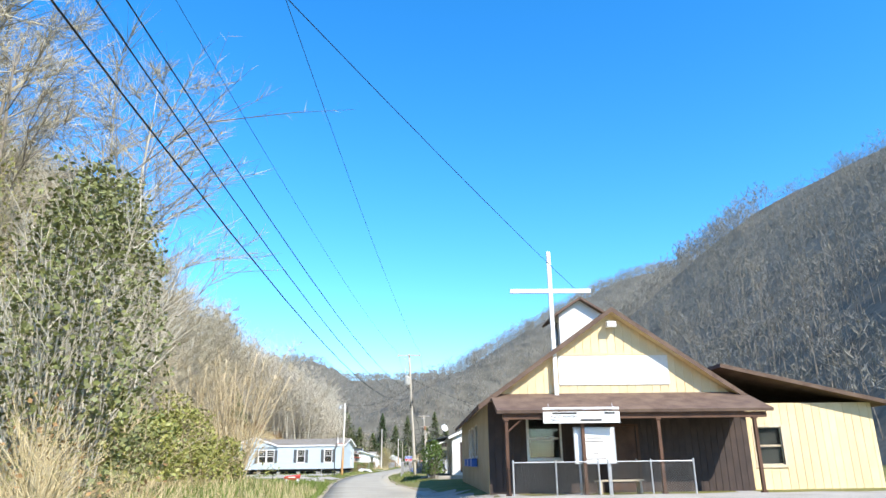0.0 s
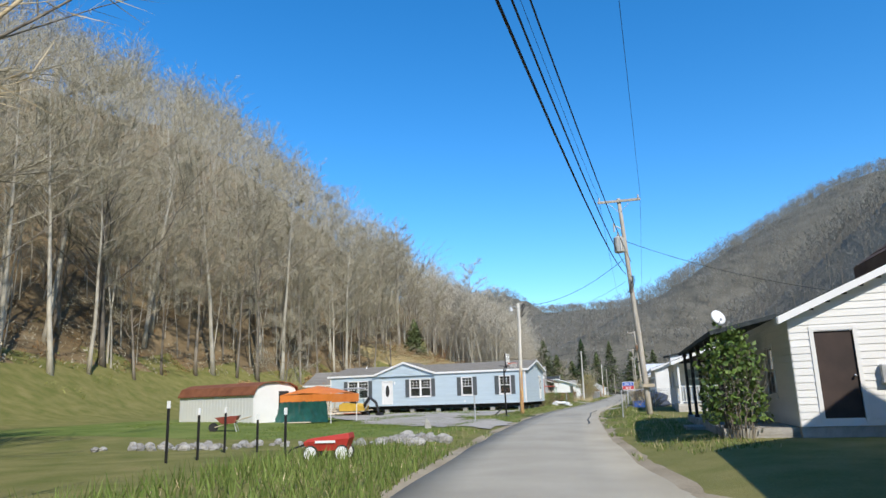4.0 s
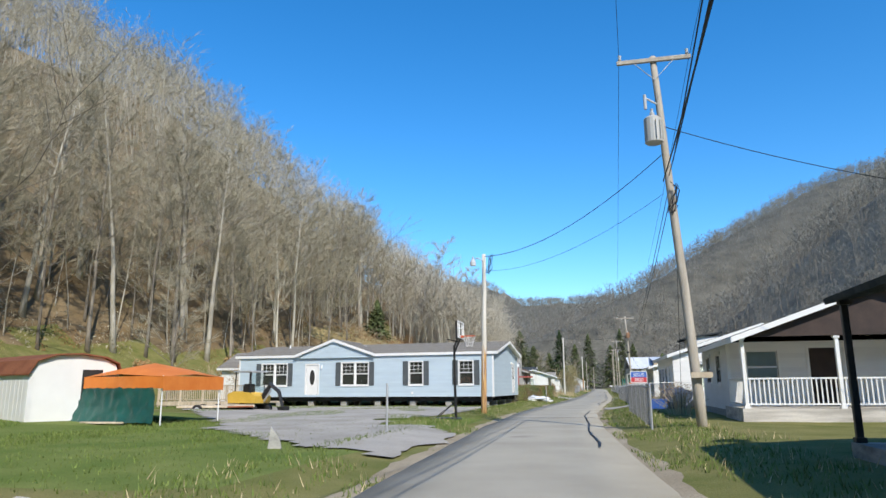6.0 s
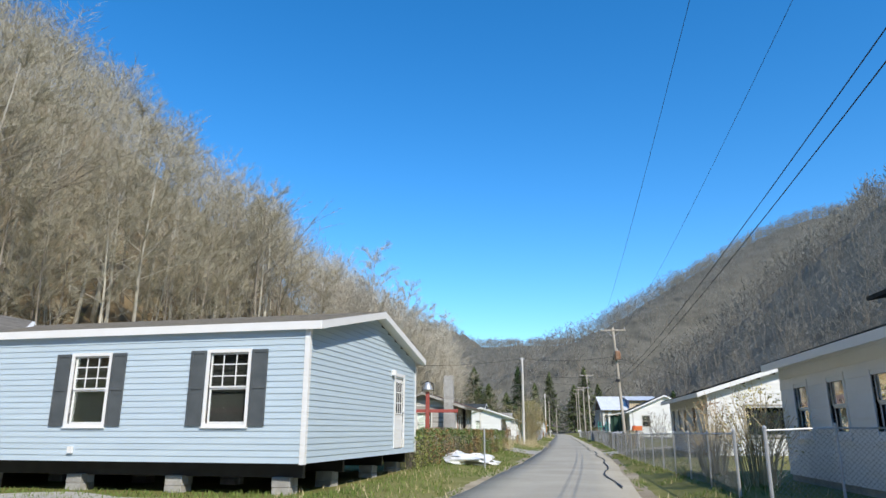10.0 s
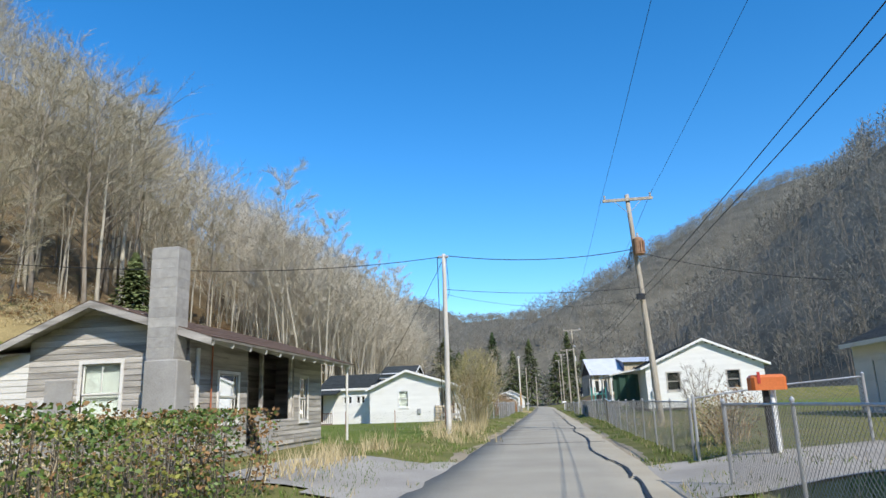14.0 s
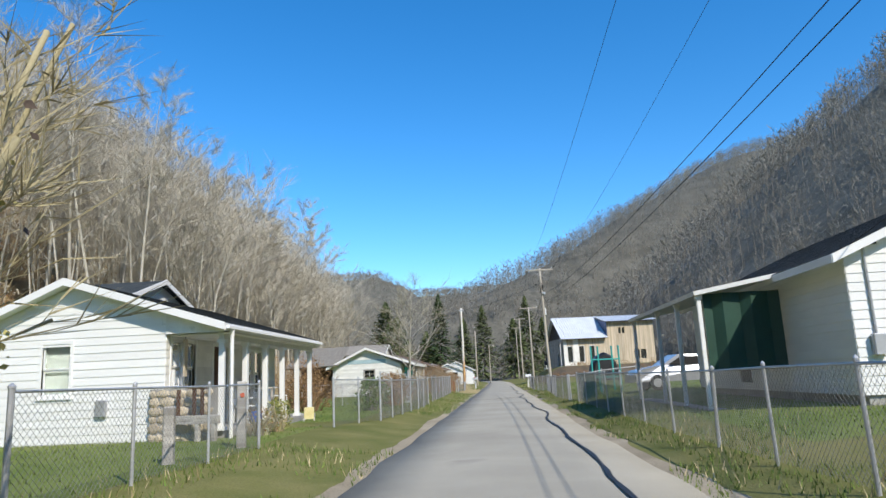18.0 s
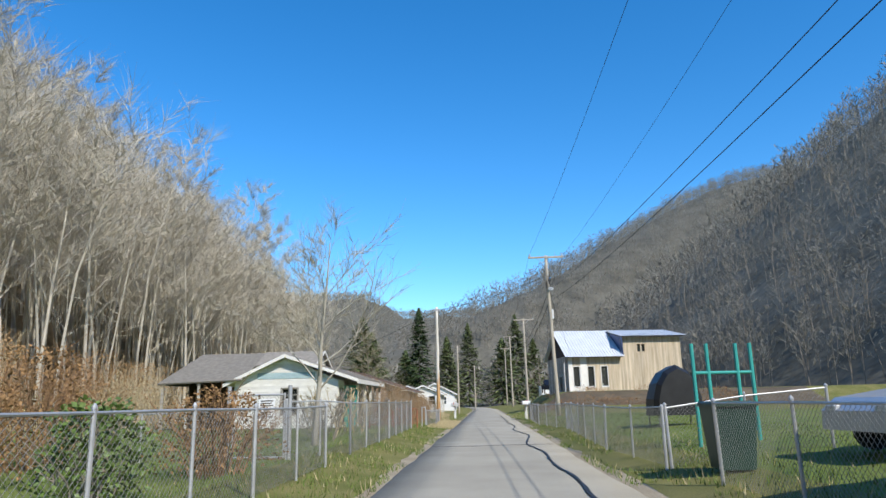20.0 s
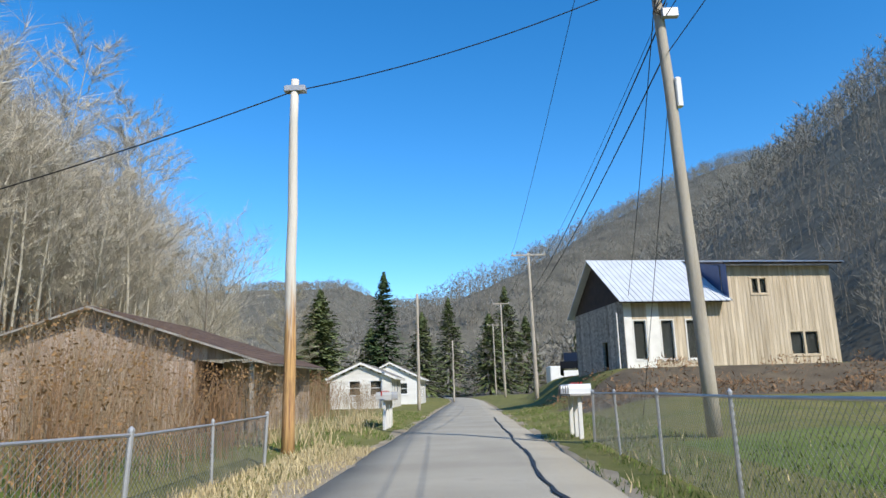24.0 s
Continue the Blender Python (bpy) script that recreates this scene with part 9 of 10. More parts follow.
tagged(part("fabric", m, DULL_STEEL, g), "woven diamond wire mesh", kind="stuff")
for z in (0.86, 1.1):
    pl = part("notice_plate", Msh().box(0.62, 0.98, -0.04, -0.03, z, z + 0.2), SIGN_WHITE, g, "small white notice plate")
    for k in range(3):
        part("text_bar", Msh().box(0.66, 0.94 - 0.05 * (k % 2), -0.046, -0.041, z + 0.04 + 0.05 * k, z + 0.06 + 0.05 * k), INK, pl)
# rusty pipe gate
g = thing("rusty_gate", "low rusty red pipe gate bent at its corners", "gate", -5.6, 191.9, 0.3, 12)
for a, b in ((0.0, 1.1), (1.15, 2.3)):
    part("gate_frame", Msh().tube([(a, 0, 0.0), (a, 0, 0.85), (a + 0.08, 0, 0.93), (b - 0.08, 0, 0.93), (b, 0, 0.85), (b, 0, 0.0)], 0.028), RUST, g)
    for z in (0.25, 0.58):
        part("gate_bar", Msh().tube([(a, 0, z), (b, 0, z)], 0.016), RUST, g)
    for k in range(1, 5):
        part("gate_bar", Msh().tube([(a + (b - a) * k / 5, 0, 0.03), (a + (b - a) * k / 5, 0, 0.9)], 0.006), RUST, g)
p = thing("gate_frame", "low grey steel gate frame by the briars", "gate frame", -3.3, 194.5, 0.3, 0)
part("upright", Msh().tube([(0, 0.05, -.3), (0, 0.05, 1.0)], .03, 8), STEEL, p)
part("upright", Msh().tube([(0, 2.25, -.3), (0, 2.25, 1.0)], .03, 8), STEEL, p)
part("top_bar", Msh().tube([(0, 0.05, .97), (0, 2.25, .97)], .022, 8), STEEL, p)

# painted text sign on the fence
s = thing("yard_sign", "blue and red yard sign with white lettering on the fence", "sign", 2.1, 78.3, 0, 6)
part("upper_panel", Msh().box(0, 0.72, -0.012, 0.012, 1.83, 2.08), BLUE, s, "blue upper half")
part("lower_panel", Msh().box(0, 0.72, -0.012, 0.012, 1.60, 1.83), SIGN_RED, s, "red lower half")
part("sign_border", Msh().box(-0.02, 0.74, -0.014, 0.01, 2.08, 2.105).box(-0.02, 0.74, -0.014, 0.01, 1.575, 1.60).box(-0.025, 0.0, -0.014, 0.01, 1.60, 2.08).box(0.72, 0.745, -0.014, 0.01, 1.60, 2.08), SIGN_WHITE, s)
part("sign_post", Msh().tube([(0.1, 0.03, 0.3), (0.1, 0.03, 1.7)], 0.02).tube([(0.62, 0.03, 0.3), (0.62, 0.03, 1.7)], 0.02), STEEL, s)


def text(name, words, size, parent, x, y, z, material, turn=0.0):
    cu = bpy.data.curves.new(name, "FONT")
    cu.body, cu.size, cu.align_x, cu.extrude = words, size, "CENTER", 0.003
    cu.materials.append(material)
    ob = new(name, cu)
    ob.parent = parent
    ob.matrix_basis = pose(x, y, z, 90, 0, turn)
    return ob


text("lettering", "JESUS", 0.21, s, 0.36, -0.018, 1.88, SIGN_WHITE)
text("lettering", "2020", 0.21, s, 0.36, -0.018, 1.645, SIGN_WHITE)
# chapel notice boards
s = thing("chapel_notice_board", "white notice board with black lettering under the porch eave", "sign", 7.95, 22.45, 0, 0)
part("board", Msh().box(0, 2.5, -0.03, 0.03, 2.58, 3.08, 0.01), SIGN_WHITE, s)
text("lettering", "SUNDAY SCHOOL", 0.13, s, 0.78, -0.036, 2.95, INK)
text("lettering", "10AM", 0.13, s, 2.1, -0.036, 2.95, INK)
text("lettering", "FOOD PANTRY", 0.13, s, 0.68, -0.036, 2.74, INK)
text("lettering", "OPEN", 0.13, s, 0.36, -0.036, 2.62, INK)
for a, b, z in ((0.3, 1.1, 2.86), (2.0, 2.35, 2.86), (1.2, 1.9, 2.64)):
    part("text_bar", Msh().box(a, b, -0.038, -0.031, z, z + 0.06), INK, s)
part("hanger", Msh().tube([(0.2, 0, 3.06), (0.2, 0.1, 3.2)], 0.012).tube([(2.3, 0, 3.06), (2.3, 0.1, 3.2)], 0.012), STEEL, s)
s = thing("white_notice", "large faded white notice on the chapel porch", "sign", 9.0, 22.75, 0, 4)
part("board", Msh().box(0, 1.3, -0.03, 0.03, 1.35, 2.42, 0.01), SIGN_WHITE, s)
part("sign_frame", Msh().box(-0.04, 0.0, -0.04, 0.04, 1.31, 2.46).box(1.3, 1.34, -0.04, 0.04, 1.31, 2.46).box(0, 1.3, -0.04, 0.04, 2.42, 2.46).box(0, 1.3, -0.04, 0.04, 1.31, 1.35), STEEL, s)
part("sign_leg", Msh().box(0.1, 0.16, 0.03, 0.09, 0.3, 1.4).box(1.1, 1.16, 0.03, 0.09, 0.3, 1.4), STEEL, s)
for a, b, z in ((0.4, 0.9, 2.1), (0.35, 0.95, 2.0), (0.55, 0.75, 1.62), (0.3, 1.0, 1.45)):
    part("text_bar", Msh().box(a, b, -0.036, -0.031, z, z + 0.035), SHINGLE, s)
fence([(6.9, 22.35), (9.6, 22.3)], 1.05, 1.35, "low chain-link fence before the chapel porch", base=0.36, wire_r=0.003)
fence([(9.9, 22.25), (12.6, 22.2)], 1.05, 1.35, "low chain-link fence before the chapel porch", base=0.36, wire_r=0.003)


# ---------------------------------------------------------------- things by the new house
def hoop():
    t = thing("basketball_hoop", "freestanding basketball hoop with clear backboard and orange rim", "basketball hoop", -4.65, 70.3, 0.2, 0)
    part("base", Msh().box(-0.95, 0.15, -0.35, 0.35, 0, 0.12, 0.04), BLACK, t)
    part("pole", Msh().tube([(0, 0, 0.1), (0.0, -0.2, 1.6)], 0.05, 10).tube([(0, -0.195, 1.55), (0.03, -0.36, 2.78)], 0.042, 10), BLACK, t)
    for q in (-0.28, 0.28):
        part("brace", Msh().tube([(-0.75, q, 0.11), (0, -0.08, 0.72)], 0.015), BLACK, t)
    for q in (-0.06, 0.06):
        part("lift_arm", Msh().tube([(0.03, q - 0.36, 2.72), (0.24, q - 0.38, 3.2)], 0.022, 6), BLACK, t)
        part("lift_arm", Msh().tube([(0.03, q - 0.34, 2.5), (0.24, q - 0.38, 2.98)], 0.022, 6), BLACK, t)
    part("counter_lever", Msh().tube([(-0.24, -0.36, 3.02), (0.2, -0.38, 2.92)], 0.022, 6), BLACK, t)
    part("backboard", Msh().box(0.27, 0.285, -0.92, 0.12, 3.06, 3.64), ACRYLIC, t, "clear backboard panel").visible_shadow = False
    f = Msh()
    for a, b, c, d in ((-0.96, 0.16, 3.03, 3.07), (-0.96, 0.16, 3.63, 3.67), (-0.96, -0.92, 3.07, 3.63), (0.12, 0.16, 3.07, 3.63), (-0.66, -0.14, 3.11, 3.145), (-0.66, -0.14, 3.40, 3.435), (-0.67, -0.635, 3.07, 3.63), (-0.165, -0.13, 3.07, 3.63)):
        f.box(0.286, 0.31, a, b, c, d)
    part("board_frame", f, SIGN_WHITE, t, "white frame with centre square")
    part("board_edge", Msh().box(0.21, 0.262, -0.97, 0.17, 2.99, 3.05), BLACK, t)
    for a in (-0.97, 0.13):
        part("board_edge", Msh().box(0.21, 0.262, a, a + 0.04, 3.055, 3.66), BLACK, t)
    part("rim", Msh().tube([(0.62 + 0.23 * math.cos(a), -0.4 + 0.23 * math.sin(a), 3.12) for a in [2 * math.pi * k / 20 for k in range(21)]], 0.011, 6).box(0.31, 0.41, -0.46, -0.34, 3.06, 3.14), RIM, t)
    m = Msh()
    for k in range(12):
        for q in (1, -1):
            a = 2 * math.pi * k / 12
            m.tube([(0.62 + w * math.cos(a + q * e), -0.4 + w * math.sin(a + q * e), 3.11 - z) for w, e, z in ((0.225, 0, 0), (0.19, 0.25, 0.13), (0.15, 0.5, 0.26), (0.13, 0.75, 0.38))], 0.006, 3)
    part("net", m, NET, t, "white cord net")


hoop()


def excavator():
    t = thing("mini_excavator", "small yellow excavator with black boom folded forward", "excavator", -17.6, 78.5, 0.18, -12)
    for s in (-1, 1):
        tr = part("track", Msh().prism([(-0.9, 0.12), (-0.72, 0.0), (0.72, 0.0), (0.9, 0.12), (0.9, 0.3), (0.72, 0.42), (-0.72, 0.42), (-0.9, 0.3)], "y", s * 0.62 - 0.15, s * 0.62 + 0.15), RUBBER, t)
        for k in range(6):
            part("roller", Msh().tube([(-0.65 + 0.26 * k, s * 0.62 - 0.16, 0.16), (-0.65 + 0.26 * k, s * 0.62 + 0.16, 0.16)], 0.09, 10), BLACK, tr)
    part("body", Msh().prism([(-0.95, 0.5), (0.85, 0.5), (0.9, 0.85), (0.55, 1.0), (-0.6, 1.12), (-1.0, 0.95)], "y", -0.62, 0.62), YELLOW, t)
    part("seat", Msh().box(-0.3, 0.15, -0.25, 0.25, 1.05, 1.5, 0.05), BLACK, t)
    for x, y in itertools.product((-0.55, 0.5), (-0.55, 0.55)):
        part("canopy_post", Msh().tube([(x, y, 0.95), (x * 0.95, y, 2.1)], 0.03), BLACK, t)
    part("canopy", Msh().box(-0.7, 0.65, -0.65, 0.65, 2.1, 2.18, 0.03), STEEL, t)
    part("windscreen", Msh().box(0.49, 0.5, -0.5, 0.5, 1.1, 2.05), GLASS, t).visible_shadow = False
    b = part("boom", Msh().tube([(0.8, 0, 0.75), (1.35, 0, 1.45), (1.9, 0, 1.1)], [0.12, 0.14, 0.1], 6), BLACK, t)
    part("dipper", Msh().tube([(1.9, 0, 1.1), (2.15, 0, 0.35)], [0.1, 0.08], 6), BLACK, b)
    part("bucket", Msh().prism([(2.0, 0.3), (2.4, 0.35), (2.45, 0.05), (2.15, 0.0)], "y", -0.25, 0.25), BLACK, b)
    part("ram", Msh().tube([(0.95, 0, 0.6), (1.4, 0, 1.2)], 0.05), STEEL, b)
    part("blade", Msh().box(-1.35, -1.25, -0.75, 0.75, 0.02, 0.4), YELLOW, t)


excavator()


def shed():
    t = thing("garden_shed", "white metal shed with rusty brown barrel roof", "shed", -24.0, 66.9, 0.42, -23.5)
    L, D = 7.3, 3.0
    _, f = wall(t, (0, -0.4), (L, -0.4), 0, 1.5, core=WHITE, siding=WHITE, pitch=0.3, upright=True)
    pro = [(0, 1.5), (0.25, 1.95), (0.8, 2.15), (1.6, 2.2), (2.4, 2.1), (2.85, 1.9), (D, 1.5)]
    part("end_wall", Msh().prism([(a - 0.4, z) for a, z in [(0, 0)] + pro + [(D, 0)]], "x", L - 0.1, L), WHITE, t)
    part("end_wall", Msh().prism([(a - 0.4, z) for a, z in [(0, 0)] + pro + [(D, 0)]], "x", 0, 0.1), WHITE, t)
    wall(t, (L, D - 0.4), (0, D - 0.4), 0, 1.5, core=WHITE_OLD)
    part("roof", Msh().loft([[(x, a * 1.06 - 0.5, z * 1.02 + 0.02) for a, z in pro] + [(x, a * 1.06 - 0.5, z * 1.02 - 0.03) for a, z in pro[::-1]] for x in (-0.15, L + 0.15)]), RUST_TIN, t, "rusty brown sheet roof")
    # Near-black sheet on the end wall stands in for the unlit opening.
    part("doorway", Msh().box(L + 0.002, L + 0.02, 1.3, 2.0, 0.05, 1.7), DARK_IN, t)
    part("floor", Msh().box(0, L, -0.4, D - 0.4, -0.3, 0.0), BLOCK, t)


shed()


def tent():
    t = thing("canopy_tent", "orange canopy tent walled with sagging dark green tarp", "tent", -16.9, 65.4, 0.35, -6)
    W, D = 3.4, 3.0
    for x, y in itertools.product((0, W), (0, D)):
        part("tent_leg", Msh().tube([(x, y, -0.1), (x, y, 1.55)], 0.025), SIGN_WHITE, t)
    n = 8
    rings = [[(W * i / n - 0.1 + 0.2 * i / n, D * j / n - 0.1 + 0.2 * j / n, 1.5 + 0.42 * (1 - abs(2 * i / n - 1)) ** 0.7 * (1 - abs(2 * j / n - 1)) ** 0.5 + 0.10 * min(1, 2 - abs(2 * i / n - 1) - abs(2 * j / n - 1))) for i in range(n + 1)] for j in range(n + 1)]
    part("canopy", Msh().loft(rings, caps=False, closed=False), ORANGE, t, smooth=True)
    m = Msh()
    m.loft([[(-0.1 + (W + 0.2) * i / 12, -0.12 - 0.04 * math.sin(i), z) for i in range(13)] for z in (1.12, 1.52)], caps=False, closed=False)
    m.loft([[(W + 0.1, -0.1 + (D + 0.2) * i / 12, z) for i in range(13)] for z in (1.05, 1.52)], caps=False, closed=False)
    part("valance", m, ORANGE, t)
    rg = random.Random(5)
    m = Msh()
    rows_ = []
    for k in range(11):
        z = 0.02 + 0.112 * k
        rows_.append([(-0.35 + (W + 0.2) * i / 40 + 0.25 * (1 - z), -0.16 - 0.32 * max(1 - z, 0.0) ** 1.5 - 0.10 * abs(noise.noise(Vector((i * 0.22 + z * 1.3, z * 2.6, 4)))) - 0.07 * noise.noise(Vector((i * 0.5, z * 5, 1))), z + 0.04 * noise.noise(Vector((i * 0.4, z, 7)))) for i in range(41)])
    m.loft(rows_, caps=False, closed=False)
    part("tarp_wall", m, TARP, t, "crumpled dark green tarp", smooth=True)
    for k in range(3):
        p = thing("pallet_board", "weathered board lying before the tent", "board", -15.6 + 0.35 * k, 64.5 - 0.1 * k, 0.36, 5 * k, "boards by the tent")
        part("board", Msh().box(-0.5, 0.5, -0.06, 0.06, 0, 0.05, .01), RAW_WOOD, p)


tent()


def deck():
    t = thing("timber_deck", "new raw timber deck with slatted rail", "deck", -24.6, 80.5, 0.2, -8)
    part("deck_floor", Msh().box(0, 6.5, 0, 3.2, 0.42, 0.5), RAW_WOOD, t)
    part("rim_board", Msh().box(0, 6.5, -0.04, 0.0, 0.3, 0.52), RAW_WOOD, t)
    for k in range(5):
        part("deck_post", Msh().box(k * 1.6, k * 1.6 + 0.1, -0.02, 0.08, -0.1, 1.45, 0.01), RAW_WOOD, t)
    railing(t, (0, 0.03), (6.4, 0.03), 0.6, 1.42, 0.14, RAW_WOOD)


deck()
for k, (x, y, rot) in enumerate(((-14.2, 77.0, 20), (-13.6, 78.6, -30))):
    u = thing("low_trailer", "low flat utility trailer with rusty frame beside the excavator" if k == 0 else "scrap flat deck of boards on the gravel", "trailer", x - 4.4, y - 1.2, 0.2, rot)
    part("bed", Msh().box(-1.2, 1.2, -0.6, 0.6, 0.32, 0.42, 0.02), RAW_WOOD, u)
    part("drawbar", Msh().tube([(1.2, 0.4, 0.35), (2.0, 0, 0.35), (1.2, -0.4, 0.35)], 0.035), RUST, u)
    for s in (-1, 1):
        w = part("wheel", Msh().tube([(-0.2, s * 0.68 - 0.08, 0.24), (-0.2, s * 0.68 + 0.08, 0.24)], 0.24, 14), RUBBER, u)
        part("rim", Msh().tube([(-0.2, s * 0.68 - 0.085, 0.24), (-0.2, s * 0.68 + 0.085, 0.24)], 0.12, 10), STEEL, w)


def wheelbarrow():
    t = thing("wheelbarrow", "rusty red wheelbarrow parked on the lawn", "wheelbarrow", -14.6, 56.6, ground_z(-14.6, 56.6), 200)
    part("tray", Msh().loft([[(-.3, -.2, .35), (.25, -.2, .35), (.25, .2, .35), (-.3, .2, .35)], [(-.48, -.34, .68), (.5, -.34, .62), (.5, .34, .62), (-.48, .34, .68)]]), RED_POST, t)
    for s in (-1, 1):
        part("handle", Msh().tube([(.55, s * .08, .2), (-.95, s * .3, .62)], .022), RAW_WOOD, t)
        part("leg", Msh().tube([(-.3, s * .22, .38), (-.42, s * .26, 0)], .018), STEEL, t)
    part("wheel", Msh().tube([(.62, -.05, .2), (.62, .05, .2)], .2, 14), RUBBER, t)


wheelbarrow()


def spreader():
    t = thing("red_spreader", "red garden cart with white stripe and pale wheels", "garden cart", -3.78, 43.1, ground_z(-3.78, 43.1) - 0.02, 8)
    t.scale = (0.78, 0.78, 0.85)
    part("tub", Msh().loft([[(-.5, -.24, .22), (.5, -.24, .22), (.5, .24, .22), (-.5, .24, .22)], [(-.62, -.3, .42), (.62, -.3, .5), (.62, .3, .5), (-.62, .3, .42)], [(-.5, -.26, .5), (.6, -.26, .62), (.6, .26, .62), (-.5, .26, .5)]]), RED, t)
    part("stripe", Msh().box(-.3, .25, -.312, -.296, .4, .46), SIGN_WHITE, t)
    for x, s in itertools.product((-.42, .42), (-1, 1)):
        w = part("wheel", Msh().tube([(x, s * .3 - .05, .16), (x, s * .3 + .05, .16)], .16, 14), SIGN_WHITE, t)
        part("tyre", Msh().tube([(x + .17 * math.cos(a), s * .3, .16 + .17 * math.sin(a)) for a in [2 * math.pi * k / 14 for k in range(15)]], .03, 6), RUBBER, w)
    part("handle", Msh().tube([(-.55, 0, .4), (-1.05, 0, .25), (-1.2, 0, .1)], .02), BLACK, t)


spreader()
for k, (x, y, hgt) in enumerate(((-7.1, 42.3, 1.25), (-6.9, 43.1, 1.1), (-8.0, 45.9, 1.15), (-7.05, 45.9, 0.95), (-5.05, 43.6, 1.05))):
    t = thing("metal_stake", "dark steel fence stake with a white cap", "stake", x, y, ground_z(x, y), 0, "fence stakes")
    part("stake", Msh().box(-.025, .025, -.02, .02, -.2, hgt, .004), BLACK, t)
    part("cap", Msh().box(-.032, .032, -.028, .028, hgt - .14, hgt + .01, .006), SIGN_WHITE, t)
rg = random.Random(21)
ROCKS = [Msh().blob((0, 0, 0), (1, 0.8, 0.7), 70 + k, 0.28, 5).data("rock", ROCK) for k in range(6)]
for k in range(120):
    u = rg.random()
    x, y = -3.2 - 9.5 * u + rg.gauss(0, 0.35), 48.9 - 1.0 * u + rg.gauss(0, 0.6)
    s = rg.uniform(0.06, 0.2) * (1.4 if u < 0.08 else 1)
    ob = new("rock", ROCKS[k % 6])
    ob.matrix_basis = pose(x, y, ground_z(x, y) + s * 0.25, rg.uniform(0, 40), 0, rg.uniform(0, 360)) @ Matrix.Diagonal((s, s, s, 1))
    tagged(ob, "grey broken rock in the low creek bank", "rock", "rocks of the bank")
for k, (x, y) in enumerate(((-4.75, 62.0),)):
    t = thing("drive_post", "thin grey steel post at the drive's edge", "post", x, y, 0.2)
    part("post", Msh().tube([(0, 0, -.2), (0, 0, 1.35)], .032, 8), STEEL, t)
t = thing("leaning_slate", "small dark stone slab standing at the drive corner", "stone", -6.0, 58.2, ground_z(-6.0, 58.2), 20)
part("slab", Msh().prism([(-.14, -.05), (.16, -.05), (.1, .2), (-.08, .45)], "y", -.05, .05), ROCK, t)
for k, (x, y, rr) in enumerate(((-4.5, 100.0, 0.55), (-4.0, 100.8, 0.5), (-4.7, 101.2, 0.45), (-3.7, 101.9, 0.4))):
    s = solid("plastic_sheet", Msh().blob((x, y, ground_z(x, y) + 0.12), (rr, rr * 1.1, 0.24), 40 + k, 0.55, 9), PLASTIC_BAG, "crumpled white plastic sheeting heaped by the hedge", "plastic sheet", group="plastic sheeting", smooth=False)


def bell_post():
    t = thing("bell_post", "red wooden cross-armed post with a dinner bell on top", "bell post", -5.9, 101.3, 0.2, 0)
    part("upright", Msh().box(-.07, .07, -.07, .07, -.2, 2.75, .01), RED_POST, t)
    part("cross_beam", Msh().box(-.9, 1.2, -.05, .05, 1.95, 2.07, .01), RED_POST, t)
    part("beam_bell", Msh().tube([(-.75, 0, 2.07), (-.75, 0, 2.2), (-.75, 0, 2.28)], [.14, .1, .03], 12), SIGN_WHITE, t)
    y = part("yoke", Msh().tube([(-.22, 0, 2.78), (-.22, 0, 3.05), (0, 0, 3.15), (.22, 0, 3.05), (.22, 0, 2.78)], .02), BLACK, t)
    part("bell", Msh().tube([(0, 0, 2.8), (0, 0, 2.86), (0, 0, 3.0), (0, 0, 3.1), (0, 0, 3.12)], [.22, .19, .13, .09, .02], 18), STEEL, y, smooth=True)
    m = thing("fence_pipe", "plain grey steel pipe beside the hedge", "post", -3.5, 99.5, 0.3)
    part("pipe", Msh().tube([(0, 0, -.2), (0, 0, 1.25)], .03, 8), STEEL, m)


bell_post()


def mailbox(t, x, y, z, rot, material):
    m = Matrix.Translation((x, y, z)) @ Matrix.Rotation(radians(rot), 4, "Z")
    pro = [(-.1, 0), (.1, 0), (.1, .13), (.07, .2), (0, .23), (-.07, .2), (-.1, .13)]
    box = part("mailbox", Msh().prism(pro, "y", -.26, .26).moved(m), material, t)
    part("door", Msh().prism([(a * 1.04, b * 1.04) for a, b in pro], "y", -.28, -.262).moved(m), material, box)
    part("flag", Msh().box(.102, .112, -.1, -.06, .1, .28).moved(m), RED, box)


t = thing("orange_mailbox", "bright orange mailbox on a black and white post", "mailbox", 3.9, 119.2, 0.3)
part("post", Msh().box(-.09, .0, -.05, .05, -.2, 1.18, .01), BLACK, t)
part("pipe", Msh().tube([(.06, 0, -.2), (.06, 0, 1.18)], .045, 10), SIGN_WHITE, t)
part("box", Msh().box(-.3, .3, -.17, .17, 1.18, 1.45, .05), mat("orange_paint", (.58, .14, .03), (.66, .19, .05), 3, .5, .05), t)
part("flag", Msh().box(-.2, -.15, -.18, -.172, 1.3, 1.5), RED, t)
t = thing("mailbox_row", "row of grey and white mailboxes on a plank", "mailboxes", 2.95, 210.6, 0.35)
part("plank", Msh().box(-.15, .35, -.9, 1.1, .85, .9, .01), GREY_WOOD, t)
for k, (yy, mt) in enumerate(((-.75, SIGN_WHITE), (-.3, STEEL), (.15, STEEL), (.6, STEEL), (.95, BLACK))):
    mailbox(t, .1, yy, .9, 90, mt)
for yy in (-.7, 0, .8):
    part("post", Msh().box(.05, .15, yy - .05, yy + .05, -.2, .85, .01), WHITE_OLD, t)
t = thing("mailbox_row", "row of dull grey mailboxes on white posts", "mailboxes", -2.5, 217.5, 0.35)
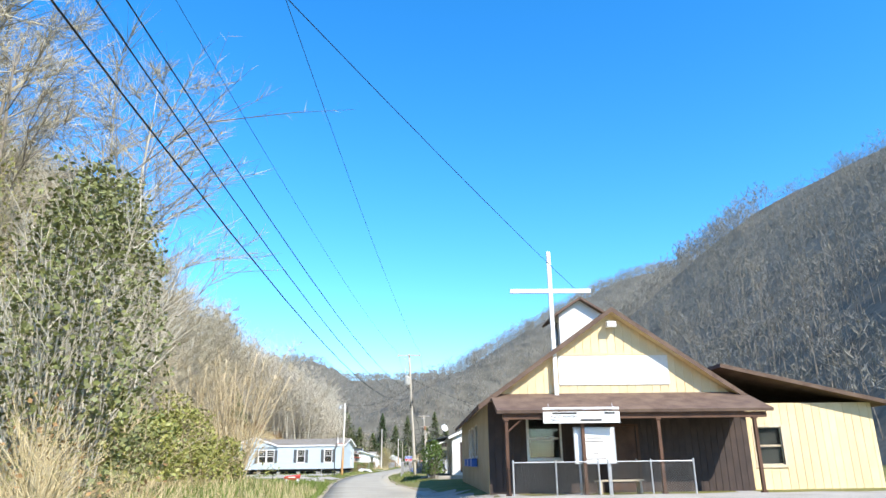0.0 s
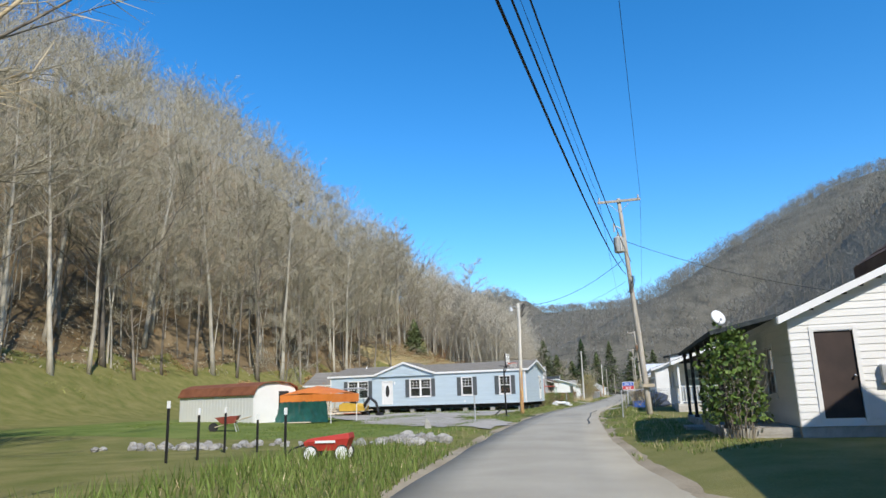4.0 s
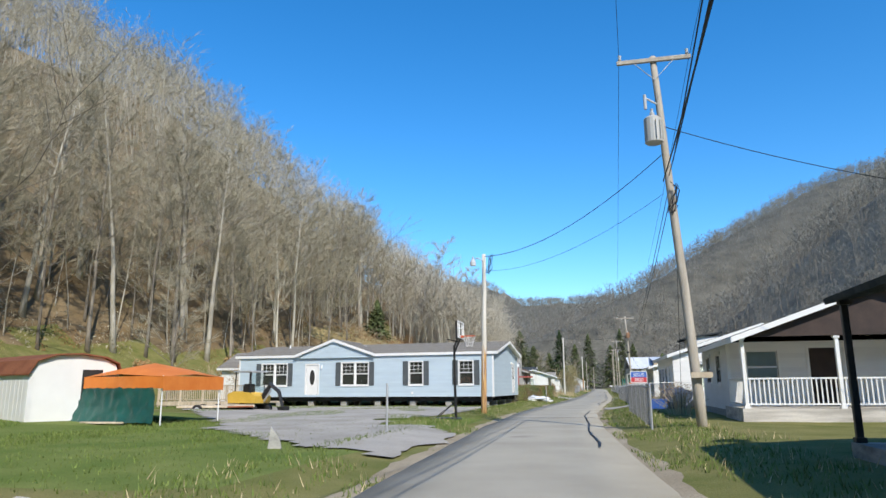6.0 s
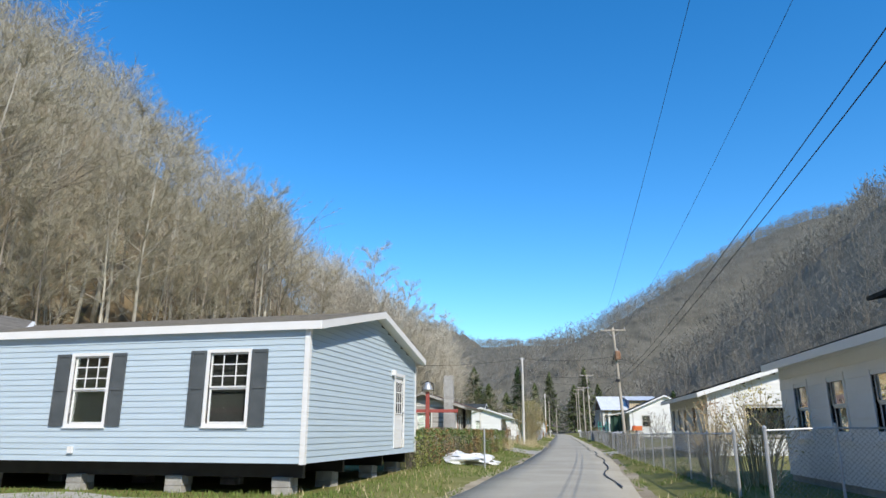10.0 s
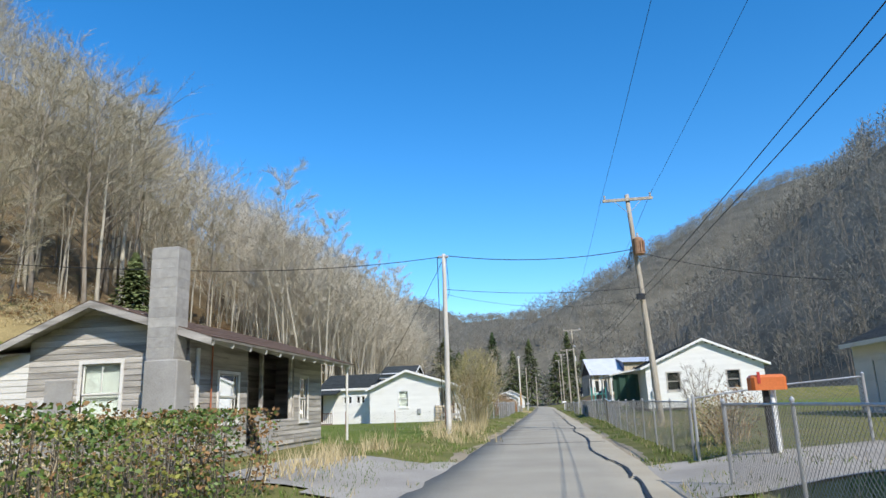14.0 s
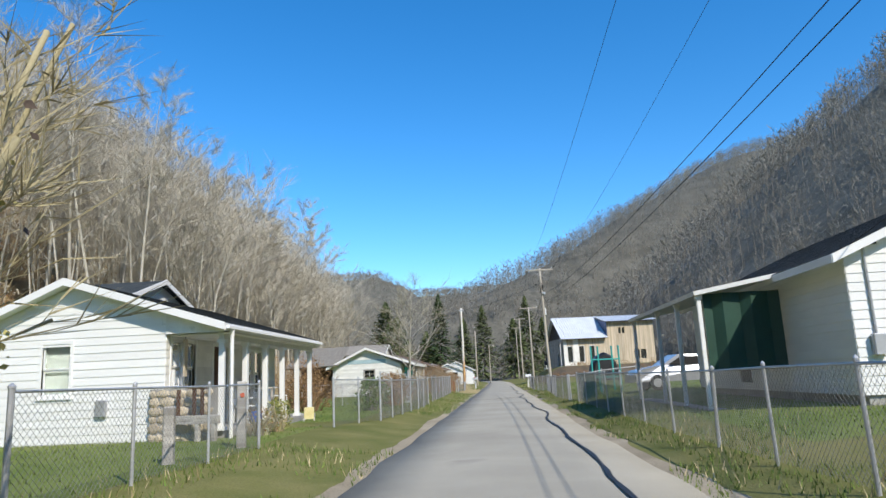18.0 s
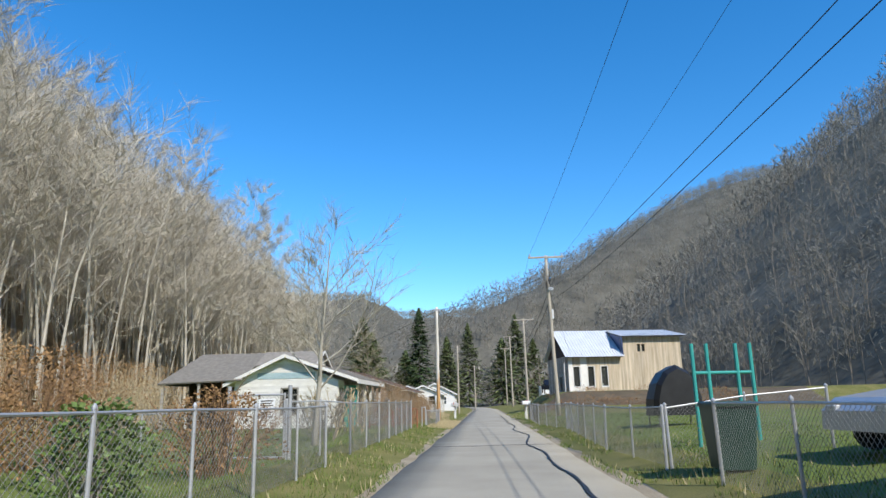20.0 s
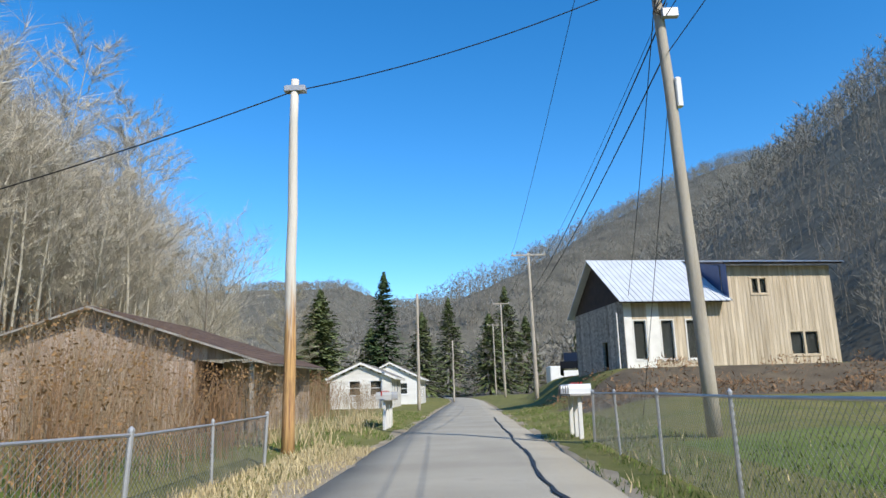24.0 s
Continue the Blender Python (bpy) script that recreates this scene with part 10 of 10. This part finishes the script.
part("plank", Msh().box(-.25, .25, -1.2, 1.2, .8, .85, .01), GREY_WOOD, t)
for k in range(5):
    mailbox(t, 0, -1.0 + .5 * k, .85, -90, STEEL if k % 2 else CAN_GREY)
for yy in (-1.0, -.3, .4, 1.0):
    part("post", Msh().box(-.05, .05, yy - .05, yy + .05, -.2, .8, .01), WHITE_OLD, t)


# ---------------------------------------------------------------- vehicles, swing
def car(name, label, x, y, rot, paint, kind="car"):
    t = thing(name, label, "car", x, y, ground_z(x, y), rot)
    pro = [(-2.2, .35), (-2.25, .6), (-2.05, .85), (-1.45, .95), (-.85, 1.38), (.35, 1.42), (1.05, 1.0), (1.95, .85), (2.2, .65), (2.22, .35)]
    if kind == "truck":
        pro = [(-2.6, .45), (-2.65, .95), (-.7, 1.0), (-.55, 1.65), (.55, 1.68), (1.1, 1.1), (2.3, 1.0), (2.45, .7), (2.45, .45)]
    rings = [[(a, s * (0.86 if b < 1.0 else 0.66), b) for a, b in pro] for s in (-1, 1)]
    part("body", Msh().loft(rings, caps=True), paint, t)
    for s in (-1, 1):
        if kind == "car":
            part("side_window", Msh().prism([(-1.15, 1.0), (-.78, 1.3), (.28, 1.33), (.85, 1.0)], "y", s * .80 - .02, s * .80 + .0).moved(Matrix.Identity(4)), DARK_IN, t)
        else:
            part("side_window", Msh().prism([(-.45, 1.1), (-.4, 1.55), (.45, 1.57), (.8, 1.12)], "y", s * .8 - .02, s * .8), DARK_IN, t)
        for wx in ((-1.35, 1.35) if kind == "car" else (-1.6, 1.5)):
            w = part("wheel", Msh().tube([(wx, s * .88 - .1, .31), (wx, s * .88 + .02, .31)], .31, 18), RUBBER, t)
            part("hub", Msh().tube([(wx, s * .88 + s * .025, .31), (wx, s * .88 + s * .03, .31)], .18, 14), STEEL, w)
    for s in (-1, 1):
        part("headlight", Msh().box(2.05, 2.2, s * .62 - .14, s * .62 + .14, .6, .74, .02), CERAMIC, t)
        part("tail_light", Msh().box(-2.24, -2.12, s * .66 - .1, s * .66 + .1, .66, .82, .02), RED, t)
    return t


car("silver_car", "silver saloon car parked behind the fence", 7.7, 169.8, 185, SILVER)
car("dark_pickup", "dark blue pickup parked by the board house", 8.2, 244.0, 80, DARK_CAR, "truck")
t = thing("white_box_trailer", "white boxy trailer parked beyond the board house", "trailer", 9.6, 262.0, ground_z(9.6, 262), 5)
part("box", Msh().box(-1.2, 1.6, -1.0, 1.0, .5, 2.4, .06), SIGN_WHITE, t)
for s in (-1, 1):
    part("wheel", Msh().tube([(.3, s * .95 - .1, .33), (.3, s * .95 + .1, .33)], .33, 14), RUBBER, t)
t = thing("swing_frame", "teal steel play frame with tall uprights", "play frame", 5.3, 174.5, ground_z(5.3, 174.5), 10)
for x in (-.7, -.35, .35, .7):
    part("upright", Msh().tube([(x, 0, -.2), (x, 0, 2.2)], .045, 8), TEAL, t)
part("top_bar", Msh().tube([(-.7, 0, 1.55), (.7, 0, 1.55)], .035).tube([(-.7, 0, .7), (.7, 0, .7)], .035), TEAL, t)
t = thing("covered_swing", "garden swing seat shrouded in a black cover", "covered seat", 6.5, 183.2, ground_z(6.5, 183.2), 8)
arch = [(-1.05, 0.0), (-1.0, 0.7), (-0.82, 1.35), (-0.5, 1.85), (0.0, 2.12), (0.5, 1.85), (0.82, 1.35), (1.0, 0.7), (1.05, 0.0)]
part("cover", Msh().loft([[(x * q, y, .35 + z * w * .8) for x, z in arch] for y, q, w in ((-.55, .74, .92), (-.35, .86, 1.0), (.35, .86, .98), (.55, .74, .9))]), BLACK, t)
for x_, y_ in itertools.product((-.75, .75), (-.5, .5)):
    part("leg", Msh().tube([(x_, y_, -.1), (x_, y_ * .8, .5)], .025), DULL_STEEL, t)
part("tie_strap", Msh().box(-.93, .93, -.37, -.35, .62, .66), GREY_WOOD, t)
# Tarp colour darkened to carry the deep shadow of this yard.
t = thing("blue_tarp_heap", "blue-grey tarp, darkened for shade, thrown over a heap behind the fence", "covered heap", 4.3, 80.6, ground_z(4.3, 80.6))
part("cover", Msh().blob((0, 0, .3), (.9, 1.3, .7), 5, .18, 7), mat("shaded_slate_tarp", (.035, .05, .08), (.06, .075, .11), 2, .6, .3), t)
t = thing("blue_bin", "blue plastic box lying inside the fence", "box", 3.2, 79.4, ground_z(3.2, 79.4), 10)
part("box", Msh().box(-.5, .5, -.3, .3, 0, .45, .03), BLUE, t)
